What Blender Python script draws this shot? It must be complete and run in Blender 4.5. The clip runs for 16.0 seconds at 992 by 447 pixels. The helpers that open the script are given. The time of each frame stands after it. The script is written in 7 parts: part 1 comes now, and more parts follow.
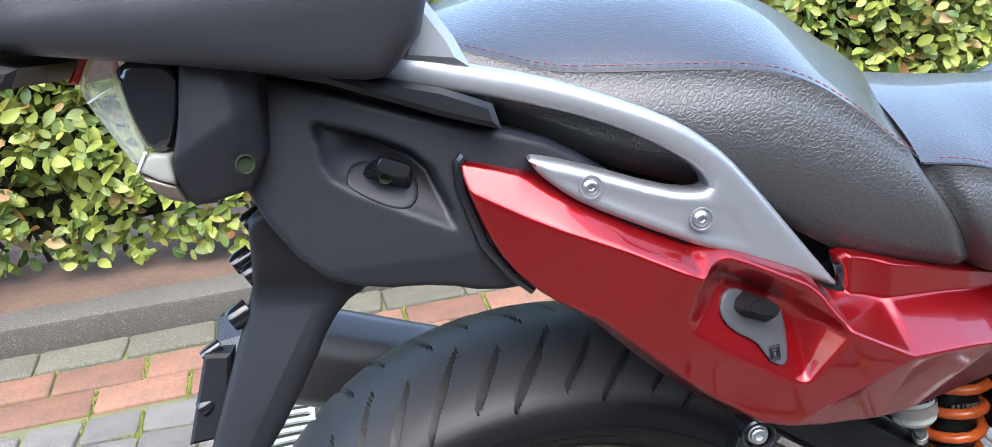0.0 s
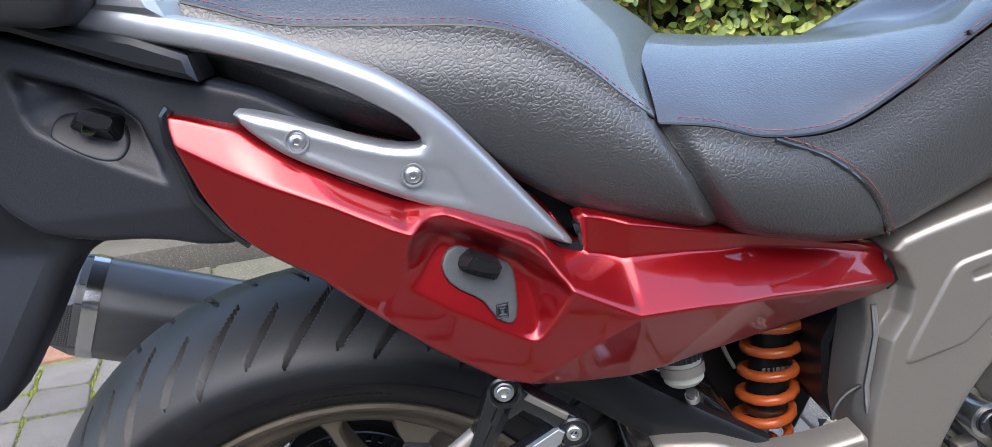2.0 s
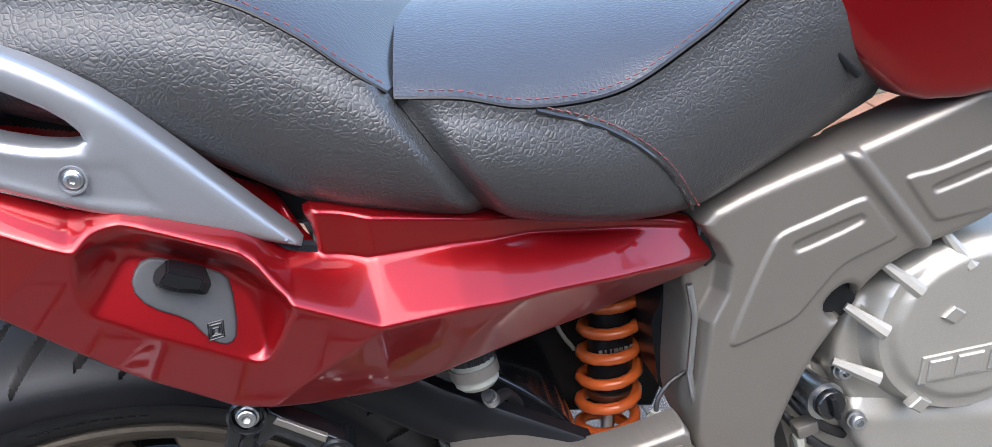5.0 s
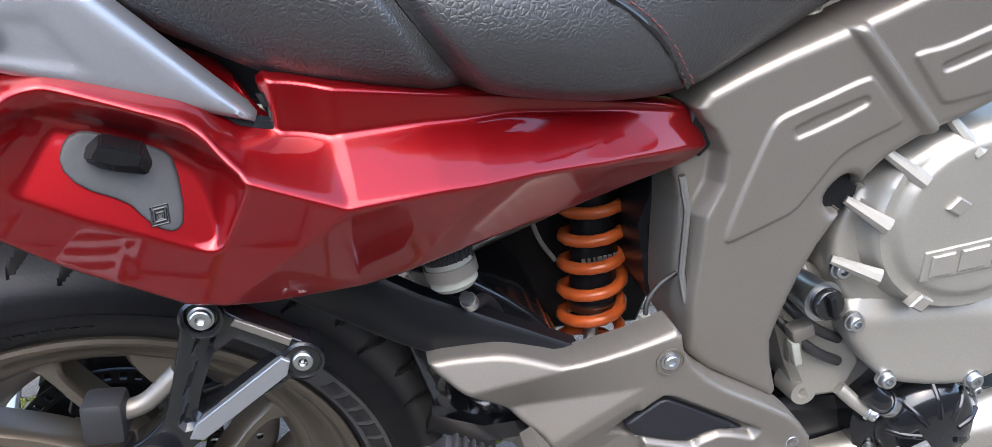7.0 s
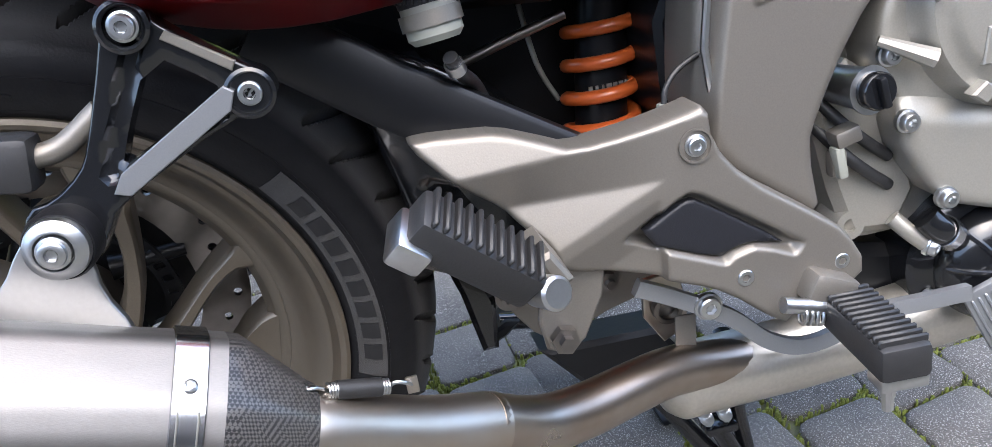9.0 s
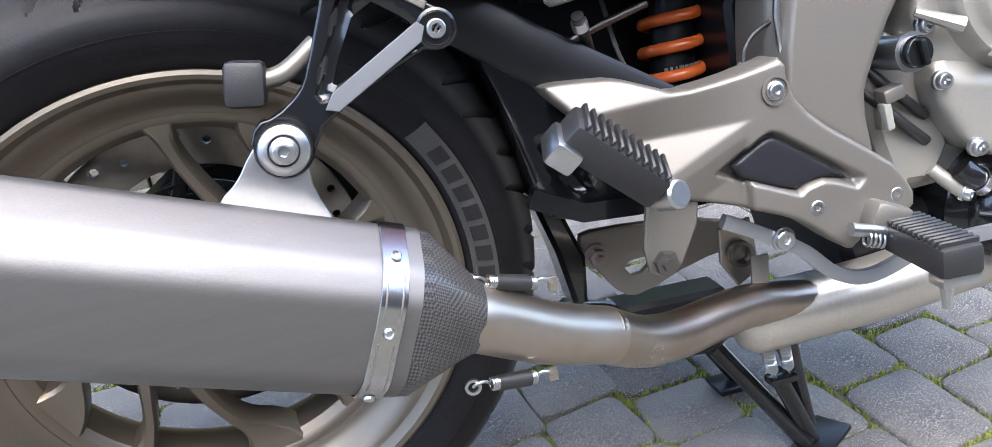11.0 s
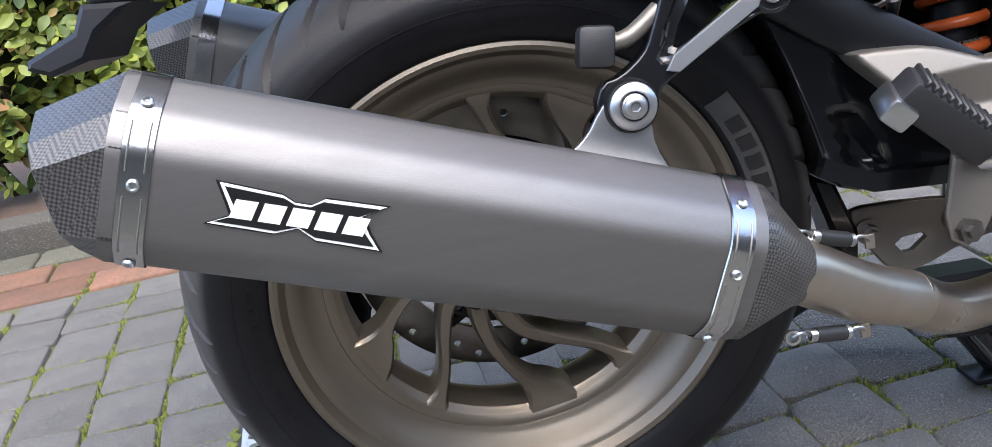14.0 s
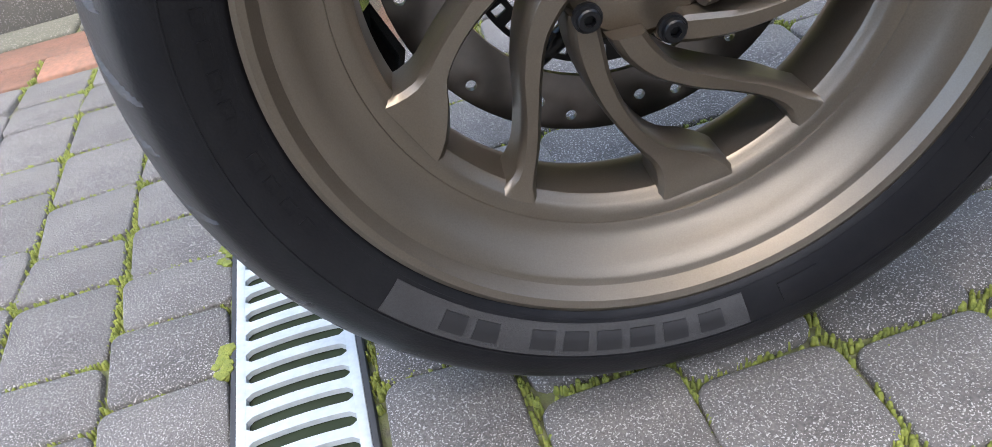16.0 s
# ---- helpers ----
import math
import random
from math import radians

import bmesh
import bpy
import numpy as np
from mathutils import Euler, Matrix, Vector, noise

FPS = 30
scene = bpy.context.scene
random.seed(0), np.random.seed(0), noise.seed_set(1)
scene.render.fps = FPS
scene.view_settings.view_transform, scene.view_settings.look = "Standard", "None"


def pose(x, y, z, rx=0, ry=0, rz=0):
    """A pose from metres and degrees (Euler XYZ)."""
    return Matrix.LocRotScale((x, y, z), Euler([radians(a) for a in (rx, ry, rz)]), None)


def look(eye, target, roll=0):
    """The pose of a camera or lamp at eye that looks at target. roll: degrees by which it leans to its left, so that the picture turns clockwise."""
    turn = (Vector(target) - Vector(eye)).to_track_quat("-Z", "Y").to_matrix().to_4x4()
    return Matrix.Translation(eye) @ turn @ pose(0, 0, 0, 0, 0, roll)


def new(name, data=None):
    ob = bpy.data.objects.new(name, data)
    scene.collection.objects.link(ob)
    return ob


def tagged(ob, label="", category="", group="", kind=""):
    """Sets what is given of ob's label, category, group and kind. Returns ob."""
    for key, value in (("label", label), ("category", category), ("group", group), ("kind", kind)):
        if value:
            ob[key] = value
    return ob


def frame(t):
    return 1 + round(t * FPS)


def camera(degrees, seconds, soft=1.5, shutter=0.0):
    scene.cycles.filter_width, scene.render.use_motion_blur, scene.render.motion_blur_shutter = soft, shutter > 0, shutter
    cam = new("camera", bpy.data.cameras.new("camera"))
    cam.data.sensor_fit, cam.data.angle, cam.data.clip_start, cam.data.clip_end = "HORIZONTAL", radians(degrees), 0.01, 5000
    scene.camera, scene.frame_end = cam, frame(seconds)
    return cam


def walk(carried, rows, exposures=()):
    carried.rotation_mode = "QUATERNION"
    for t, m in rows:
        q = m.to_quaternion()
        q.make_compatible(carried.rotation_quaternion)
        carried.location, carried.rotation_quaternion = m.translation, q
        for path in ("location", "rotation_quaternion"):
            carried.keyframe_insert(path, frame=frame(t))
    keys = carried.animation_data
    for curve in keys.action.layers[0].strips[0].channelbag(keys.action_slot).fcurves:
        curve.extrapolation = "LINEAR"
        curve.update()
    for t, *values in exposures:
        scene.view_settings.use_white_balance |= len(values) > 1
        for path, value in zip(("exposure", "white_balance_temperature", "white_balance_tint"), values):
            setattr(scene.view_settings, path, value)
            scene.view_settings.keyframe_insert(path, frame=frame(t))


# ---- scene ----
cam = camera(59.3, 16.0, soft=0.6)
PATH = [
    (0, (0.0909, 0.1449, 1.1149), (-0.1332, 1.9336, 0.2487), -4.35),
    (0.5, (0.1390, 0.1527, 1.1084), (-0.0470, 1.9370, 0.2243), -4.47),
    (1, (0.2059, 0.1503, 1.1083), (0.0265, 1.9247, 0.2032), -4.09),
    (1.5, (0.2581, 0.1557, 1.1040), (0.0478, 1.9212, 0.1881), -3.93),
    (2, (0.2932, 0.1602, 1.0938), (0.0832, 1.9173, 0.1618), -3.54),
    (2.5, (0.3248, 0.1667, 1.0917), (0.1126, 1.9127, 0.1397), -3.63),
    (3, (0.3413, 0.1767, 1.0898), (0.1312, 1.9190, 0.1305), -4.20),
    (3.5, (0.3453, 0.2246, 1.0751), (0.1608, 1.9455, 0.0729), -5.15),
    (4, (0.3584, 0.2595, 1.0642), (0.2425, 1.9691, 0.0329), -5.14),
    (4.2, (0.3799, 0.2669, 1.0648), (0.2801, 1.9746, 0.0286), -5.02),
    (6.3, (0.4852, 0.2890, 1.0272), (0.2920, 1.9577, -0.0581), -5.74),
    (6.5, (0.4645, 0.2965, 1.0136), (0.2877, 1.9545, -0.0908), -5.81),
    (7, (0.4371, 0.3018, 0.9899), (0.3725, 1.9441, -0.1497), -4.93),
    (7.5, (0.4576, 0.3155, 0.9506), (0.3952, 1.9382, -0.2167), -5.79),
    (8, (0.4832, 0.3418, 0.9018), (0.3821, 1.9528, -0.2792), -6.66),
    (8.5, (0.4575, 0.3102, 0.8349), (0.3524, 1.9295, -0.3342), -6.89),
    (9, (0.4317, 0.2787, 0.7591), (0.3504, 1.9925, -0.2686), -6.46),
    (9.2, (0.4229, 0.2626, 0.7315), (0.3553, 2.0045, -0.2489), -6.23),
    (11.3, (0.2959, 0.0997, 0.7154), (0.2691, 1.9104, -0.1334), -6.54),
    (11.5, (0.2828, 0.0845, 0.7171), (0.2255, 1.8942, -0.1325), -6.96),
    (12, (0.2523, 0.0593, 0.7211), (0.0981, 1.8711, -0.1118), -8.48),
    (12.5, (0.2194, 0.0446, 0.7207), (0.0063, 1.8587, -0.0939), -9.36),
    (13, (0.1869, 0.0404, 0.7205), (-0.0712, 1.8590, -0.0707), -9.26),
    (13.5, (0.1740, 0.0385, 0.7238), (-0.1189, 1.8564, -0.0570), -9.01),
    (14, (0.1681, 0.0542, 0.7103), (-0.1598, 1.8673, -0.0677), -9.22),
    (14.5, (0.1478, 0.0743, 0.6700), (-0.2073, 1.8622, -0.1531), -9.45),
    (15, (0.1042, 0.1274, 0.6352), (-0.2684, 1.8171, -0.3678), -10.87),
    (15.5, (0.0678, 0.2500, 0.5596), (-0.3179, 1.8369, -0.5949), -13.39),
    (16, (0.0338, 0.3251, 0.5191), (-0.3491, 1.9024, -0.6495), -13.65),
]
walk(cam, [(t, look(eye, target, roll)) for t, eye, target, roll in PATH],
     exposures=[(0.0, 2.86), (1.0, 2.57), (3.5, 2.52), (6.5, 2.58), (8.0, 2.66), (8.5, 2.72), (9.0, 2.62), (11.3, 2.9), (12.0, 2.68), (13.0, 2.45), (14.5, 2.34), (15.0, 2.44), (15.5, 2.48), (16.0, 2.7)])


# ---- light ----
world = bpy.data.worlds.new("sky_world")
scene.world = world
world.use_nodes = True
wn = world.node_tree
sky = wn.nodes.new("ShaderNodeTexSky")
sky.sky_type, sky.sun_disc = "NISHITA", False
sky.sun_elevation, sky.sun_rotation = radians(68), radians(169)
sky.dust_density, sky.ozone_density = 2.0, 1.2
wn.links.new(sky.outputs[0], wn.nodes["Background"].inputs[0])
wn.nodes["Background"].inputs[1].default_value = 0.15
sun = new("sun", bpy.data.lights.new("sun", "SUN"))
sun.data.energy, sun.data.angle, sun.data.color = 0.82, radians(75), (1.0, 0.965, 0.92)
sun.matrix_world = look((0.5, -1.6, 6.4), (0, 1, 0))


# ---- materials ----
def mat(name, col, rough=0.5, metal=0.0, col2=None, scale=60.0, big=6.0, vary=0.25, bump=0.0, bump_scale=None, coat=0.0,
        spread=0.12, stretch=(1, 1, 1), random_tint=0.0, spec=0.5):
    """A surface with fine grain and broad stains, bump and changes of gloss."""
    m = bpy.data.materials.new(name)
    m.use_nodes = True
    n, l = m.node_tree.nodes, m.node_tree.links
    b = n["Principled BSDF"]
    co = n.new("ShaderNodeTexCoord")
    mp = n.new("ShaderNodeMapping")
    mp.inputs["Scale"].default_value = stretch
    l.new(co.outputs["Object"], mp.inputs[0])
    fine, wide = n.new("ShaderNodeTexNoise"), n.new("ShaderNodeTexNoise")
    fine.inputs["Scale"].default_value, fine.inputs["Detail"].default_value = scale, 6
    wide.inputs["Scale"].default_value, wide.inputs["Detail"].default_value = big, 4
    for t in (fine, wide):
        l.new(mp.outputs[0], t.inputs["Vector"])
    mixf = n.new("ShaderNodeMath")
    mixf.operation = "ADD"
    l.new(fine.outputs[0], mixf.inputs[0])
    l.new(wide.outputs[0], mixf.inputs[1])
    rng = n.new("ShaderNodeMapRange")
    rng.inputs[1].default_value, rng.inputs[2].default_value = 0.7, 1.3
    l.new(mixf.outputs[0], rng.inputs[0])
    mix = n.new("ShaderNodeMix")
    mix.data_type = "RGBA"
    c2 = col2 or tuple(c * (1 - vary) for c in col)
    mix.inputs[6].default_value, mix.inputs[7].default_value = (*col, 1), (*c2, 1)
    l.new(rng.outputs[0], mix.inputs[0])
    out = mix.outputs[2]
    if random_tint:
        oi = n.new("ShaderNodeObjectInfo")
        hsv = n.new("ShaderNodeHueSaturation")
        r2 = n.new("ShaderNodeMapRange")
        r2.inputs[3].default_value, r2.inputs[4].default_value = 1 - random_tint, 1 + random_tint
        l.new(oi.outputs["Random"], r2.inputs[0])
        l.new(r2.outputs[0], hsv.inputs["Value"])
        l.new(out, hsv.inputs["Color"])
        out = hsv.outputs[0]
    l.new(out, b.inputs["Base Color"])
    rr = n.new("ShaderNodeMapRange")
    rr.inputs[3].default_value, rr.inputs[4].default_value = max(0.02, rough - spread / 2), min(1, rough + spread / 2)
    l.new(wide.outputs[0], rr.inputs[0])
    l.new(rr.outputs[0], b.inputs["Roughness"])
    b.inputs["Metallic"].default_value = metal
    b.inputs["Coat Weight"].default_value = coat
    b.inputs["Coat Roughness"].default_value = 0.03
    b.inputs["Specular IOR Level"].default_value = spec
    if bump:
        bn = n.new("ShaderNodeTexNoise")
        bn.inputs["Scale"].default_value, bn.inputs["Detail"].default_value = bump_scale or scale, 5
        l.new(mp.outputs[0], bn.inputs["Vector"])
        bp = n.new("ShaderNodeBump")
        bp.inputs["Strength"].default_value, bp.inputs["Distance"].default_value = bump, 0.002
        l.new(bn.outputs[0], bp.inputs["Height"])
        l.new(bp.outputs[0], b.inputs["Normal"])
    return m


def leather(name, col, rough, grain=0.3, coat=0.1):
    """Grained imitation leather: cracked cells with a fine pore noise."""
    m = mat(name, col, rough, 0, vary=0.2, scale=300, big=9, spread=0.1, coat=coat)
    n, l = m.node_tree.nodes, m.node_tree.links
    b = n["Principled BSDF"]
    co = n.new("ShaderNodeTexCoord")
    warp = n.new("ShaderNodeTexNoise")
    warp.inputs["Scale"].default_value = 90
    l.new(co.outputs["Object"], warp.inputs["Vector"])
    add = n.new("ShaderNodeVectorMath")
    add.operation = "MULTIPLY_ADD"
    add.inputs[1].default_value = (0.006, 0.006, 0.006)
    l.new(warp.outputs["Color"], add.inputs[0])
    l.new(co.outputs["Object"], add.inputs[2])
    v = n.new("ShaderNodeTexVoronoi")
    v.feature = "DISTANCE_TO_EDGE"
    v.inputs["Scale"].default_value = 260
    l.new(add.outputs[0], v.inputs["Vector"])
    rng = n.new("ShaderNodeMapRange")
    rng.inputs[2].default_value = 0.25
    l.new(v.outputs[0], rng.inputs[0])
    bp = n.new("ShaderNodeBump")
    bp.inputs["Strength"].default_value, bp.inputs["Distance"].default_value = grain, 0.0007
    l.new(rng.outputs[0], bp.inputs["Height"])
    l.new(bp.outputs[0], b.inputs["Normal"])
    return m


def carbon(name):
    """Woven carbon fibre under clear lacquer."""
    m = mat(name, (0.02, 0.02, 0.022), 0.42, 0.0, coat=0.35, spread=0.06)
    n, l = m.node_tree.nodes, m.node_tree.links
    b = n["Principled BSDF"]
    co = n.new("ShaderNodeTexCoord")
    ck = n.new("ShaderNodeTexChecker")
    mp = n.new("ShaderNodeMapping")
    mp.inputs["Rotation"].default_value = (0, radians(21), 0)
    ck.inputs["Scale"].default_value = 520
    ck.inputs["Color1"].default_value, ck.inputs["Color2"].default_value = (0.008, 0.008, 0.009, 1), (0.07, 0.067, 0.064, 1)
    l.new(co.outputs["Object"], mp.inputs[0])
    l.new(mp.outputs[0], ck.inputs["Vector"])
    l.new(ck.outputs[0], b.inputs["Base Color"])
    return m


M_RED = mat("red_metallic_lacquer", (0.25, 0.0036, 0.0062), 0.32, 0.75, col2=(0.215, 0.003, 0.0052), scale=900, big=4, coat=0.85, spec=0.2, spread=0.05)
M_BLACK = mat("black_plastic", (0.0125, 0.0132, 0.017), 0.45, spec=0.35, scale=400, big=7, bump=0.12, bump_scale=900)
M_SATIN = mat("satin_black_paint", (0.007, 0.0075, 0.009), 0.36, spec=0.3, scale=200, big=8, bump=0.05)
M_GLOSSB = mat("gloss_black_paint", (0.007, 0.0075, 0.009), 0.2, scale=200, big=8, coat=0.4)
M_CASE = mat("case_black_plastic", (0.027, 0.028, 0.034), 0.42, scale=500, big=5, bump=0.15, bump_scale=1400)
M_RUBBER = mat("tyre_rubber", (0.006, 0.006, 0.0075), 0.42, col2=(0.010, 0.010, 0.011), scale=90, big=12, bump=0.12, bump_scale=500, spec=0.22)
M_PEG = mat("peg_rubber", (0.018, 0.018, 0.019), 0.5, scale=120, big=20, bump=0.1, bump_scale=600)
M_SEAT = leather("seat_leather_side", (0.033, 0.034, 0.035), 0.40, 0.4, 0.2)
M_SEATTOP = leather("seat_leather_top", (0.024, 0.026, 0.031), 0.32, 0.25, 0.3)
M_SILVER = mat("silver_paint", (0.30, 0.31, 0.325), 0.36, 0.7, scale=1200, big=5, vary=0.12, coat=0.3)
M_FRAME = mat("titanium_grey_paint", (0.225, 0.207, 0.182), 0.46, 0.7, scale=900, big=4, vary=0.15, bump=0.05, bump_scale=700)
M_RIM = mat("bronze_grey_rim_paint", (0.195, 0.166, 0.130), 0.36, 0.75, scale=900, big=7, vary=0.18, bump=0.04, bump_scale=500)
M_STEEL = mat("brushed_titanium", (0.215, 0.207, 0.20), 0.52, 1.0, scale=40, big=3, vary=0.1, stretch=(1, 30, 30), bump=0.06, bump_scale=60, spread=0.08)
M_PIPE = mat("stainless_pipe", (0.46, 0.43, 0.39), 0.38, 1.0, col2=(0.40, 0.33, 0.26), scale=25, big=7, spread=0.15)
M_ALU = mat("machined_aluminium", (0.55, 0.56, 0.57), 0.32, 1.0, scale=300, big=10, vary=0.1)
M_STRAP = mat("polished_strap_steel", (0.50, 0.50, 0.51), 0.22, 1.0, scale=300, big=10, vary=0.1)
M_ENGINE = mat("engine_silver_paint", (0.33, 0.315, 0.28), 0.45, 0.6, scale=700, big=5, vary=0.14, bump=0.05, bump_scale=500)
M_ORANGE = mat("orange_spring_enamel", (0.62, 0.12, 0.025), 0.32, scale=60, big=20, vary=0.2, coat=0.3)
M_CARBON = carbon("carbon_fibre")
M_DISC = mat("worn_brake_steel", (0.27, 0.25, 0.235), 0.35, 1.0, scale=60, big=8, vary=0.3)
M_WHITE = mat("white_print", (0.8, 0.8, 0.78), 0.4, vary=0.08)
M_PALE = mat("pale_plastic", (0.25, 0.255, 0.22), 0.45, vary=0.15)
M_THREAD = mat("red_brown_thread", (0.16, 0.03, 0.03), 0.6, vary=0.3)
M_STONE = mat("grey_concrete_paver", (0.118, 0.108, 0.096), 0.78, col2=(0.050, 0.047, 0.044), scale=330, big=9, bump=0.8, bump_scale=420, random_tint=0.22, spread=0.25)
M_BRICK = mat("red_clay_paver", (0.235, 0.112, 0.070), 0.8, col2=(0.13, 0.075, 0.05), scale=120, big=14, bump=0.4, bump_scale=300, random_tint=0.25)
M_SAND = mat("weathered_grey_paver", (0.095, 0.086, 0.062), 0.85, col2=(0.062, 0.062, 0.042), scale=120, big=9, bump=0.5, bump_scale=260, random_tint=0.15)
M_KERB = mat("concrete_kerb", (0.075, 0.068, 0.054), 0.85, col2=(0.055, 0.051, 0.042), scale=140, big=5, bump=0.5, bump_scale=300)
M_MOSSY = mat("mossy_joint", (0.085, 0.08, 0.06), 0.95, col2=(0.12, 0.14, 0.035), scale=60, big=6, bump=0.8, bump_scale=260)
M_MOSS = mat("moss", (0.19, 0.21, 0.035), 0.9, col2=(0.085, 0.105, 0.02), scale=200, big=20, bump=0.8, bump_scale=500)
M_SOIL = mat("garden_soil", (0.07, 0.045, 0.03), 0.95, col2=(0.12, 0.07, 0.045), scale=70, big=9, bump=1.0, bump_scale=90)
M_GRATE = mat("galvanised_grate", (0.42, 0.455, 0.46), 0.5, 0.15, scale=150, big=10, vary=0.22, bump=0.2)
M_CHANNEL = mat("dark_drain_channel", (0.035, 0.037, 0.04), 0.8, scale=80, big=8)


def speckle(m, scale, amount, col):
    """Small pale grains in a surface."""
    n, l = m.node_tree.nodes, m.node_tree.links
    b = n["Principled BSDF"]
    old = b.inputs["Base Color"].links[0].from_socket
    co = n.new("ShaderNodeTexCoord")
    v = n.new("ShaderNodeTexNoise")
    v.inputs["Scale"].default_value, v.inputs["Detail"].default_value = scale, 2
    l.new(co.outputs["Object"], v.inputs["Vector"])
    r = n.new("ShaderNodeMapRange")
    r.inputs[1].default_value, r.inputs[2].default_value, r.inputs[4].default_value = 0.57, 0.64, amount
    l.new(v.outputs[0], r.inputs[0])
    x = n.new("ShaderNodeMix")
    x.data_type = "RGBA"
    l.new(r.outputs[0], x.inputs[0])
    l.new(old, x.inputs[6])
    x.inputs[7].default_value = (*col, 1)
    l.new(x.outputs[2], b.inputs["Base Color"])


def dusty_tread(m):
    """Grey dust and wear on the running surface of the tyre, from the shoulder outwards."""
    n, l = m.node_tree.nodes, m.node_tree.links
    b = n["Principled BSDF"]
    old = b.inputs["Base Color"].links[0].from_socket
    co, mul, ln, r, x = n.new("ShaderNodeTexCoord"), n.new("ShaderNodeVectorMath"), n.new("ShaderNodeVectorMath"), n.new("ShaderNodeMapRange"), n.new("ShaderNodeMix")
    mul.operation, ln.operation = "MULTIPLY", "LENGTH"
    mul.inputs[1].default_value = (1, 0, 1)
    l.new(co.outputs["Object"], mul.inputs[0])
    l.new(mul.outputs[0], ln.inputs[0])
    r.inputs[1].default_value, r.inputs[2].default_value = 0.288, 0.297
    l.new(ln.outputs["Value"], r.inputs[0])
    x.data_type = "RGBA"
    l.new(r.outputs[0], x.inputs[0])
    l.new(old, x.inputs[6])
    x.inputs[7].default_value = (0.052, 0.050, 0.049, 1)
    l.new(x.outputs[2], b.inputs["Base Color"])


dusty_tread(M_RUBBER)
speckle(M_STONE, 600, 0.52, (0.52, 0.50, 0.47))
speckle(M_KERB, 300, 0.3, (0.30, 0.28, 0.25))
speckle(M_SAND, 300, 0.3, (0.34, 0.32, 0.28))


def leaf_material(name, a, c):
    m = mat(name, a, 0.45, col2=c, scale=9, big=2.5, spread=0.1)
    n, l = m.node_tree.nodes, m.node_tree.links
    g = n.new("ShaderNodeNewGeometry")
    ramp = n.new("ShaderNodeValToRGB")
    ramp.color_ramp.elements[0].color, ramp.color_ramp.elements[1].color = (*c, 1), (*a, 1)
    e = ramp.color_ramp.elements.new(0.9)
    e.color = (a[0] * 1.5, a[1] * 1.3, a[2] * 1.1, 1)
    e = ramp.color_ramp.elements.new(0.97)
    e.color = (0.34, 0.16, 0.07, 1)
    l.new(g.outputs["Random Per Island"], ramp.inputs[0])
    b = n["Principled BSDF"]
    l.new(ramp.outputs[0], b.inputs["Base Color"])
    tr = n.new("ShaderNodeBsdfTranslucent")
    l.new(ramp.outputs[0], tr.inputs[0])
    ms = n.new("ShaderNodeMixShader")
    ms.inputs[0].default_value = 0.3
    l.new(b.outputs[0], ms.inputs[1])
    l.new(tr.outputs[0], ms.inputs[2])
    l.new(ms.outputs[0], n["Material Output"].inputs[0])
    return m


M_LEAF = leaf_material("hedge_leaf", (0.25, 0.32, 0.075), (0.07, 0.13, 0.03))
M_TWIG = mat("hedge_twig", (0.06, 0.04, 0.025), 0.9)
# near-black colour in place of shade: hedge inside, drain bottom, keyholes, screw hole
M_SHADE_BLACK = mat("hedge_depth", (0.012, 0.02, 0.006), 1.0)


# ---- mesh helpers ----
def link_mesh(name, verts, faces, material, parent=None, label="", smooth=True, sharp=38):
    me = bpy.data.meshes.new(name)
    me.from_pydata([tuple(map(float, v)) for v in verts], [], [tuple(map(int, f)) for f in faces])
    me.validate()
    bm = bmesh.new()
    bm.from_mesh(me)
    bmesh.ops.recalc_face_normals(bm, faces=bm.faces)
    bm.to_mesh(me)
    bm.free()
    me.materials.append(material)
    if smooth:
        me.shade_smooth()
        me.set_sharp_from_angle(angle=radians(sharp))
    ob = new(name, me)
    if parent:
        ob.parent = parent
    if label:
        ob["label"] = label
    return ob


def part(name, bm, material, parent, label="", smooth=True, sharp=38):
    """Links a bmesh as one mesh object under a thing or a part."""
    me = bpy.data.meshes.new(name)
    bmesh.ops.recalc_face_normals(bm, faces=bm.faces)
    bm.to_mesh(me)
    bm.free()
    me.materials.append(material)
    if smooth:
        me.shade_smooth()
        me.set_sharp_from_angle(angle=radians(sharp))
    ob = new(name, me)
    ob.parent = parent
    if label:
        ob["label"] = label
    return ob


def thing(name, m, label, category, group="", kind=""):
    ob = new(name)
    ob.empty_display_size = 0.1
    ob.matrix_world = m
    return tagged(ob, label, category, group, kind)


def chaikin(pts, n=2, closed=True):
    p = [Vector(v) for v in pts]
    for _ in range(n):
        q = []
        rng = range(len(p)) if closed else range(len(p) - 1)
        if not closed:
            q.append(p[0])
        for i in rng:
            a, b = p[i], p[(i + 1) % len(p)]
            q += [a * 0.75 + b * 0.25, a * 0.25 + b * 0.75]
        if not closed:
            q.append(p[-1])
        p = q
    return p


def dense(pts, step, closed=True):
    out = []
    p = [Vector(v) for v in pts]
    for i in range(len(p) if closed else len(p) - 1):
        a, b = p[i], p[(i + 1) % len(p)]
        k = max(1, int((b - a).length / step))
        out += [a.lerp(b, j / k) for j in range(k)]
    if not closed:
        out.append(p[-1])
    return out


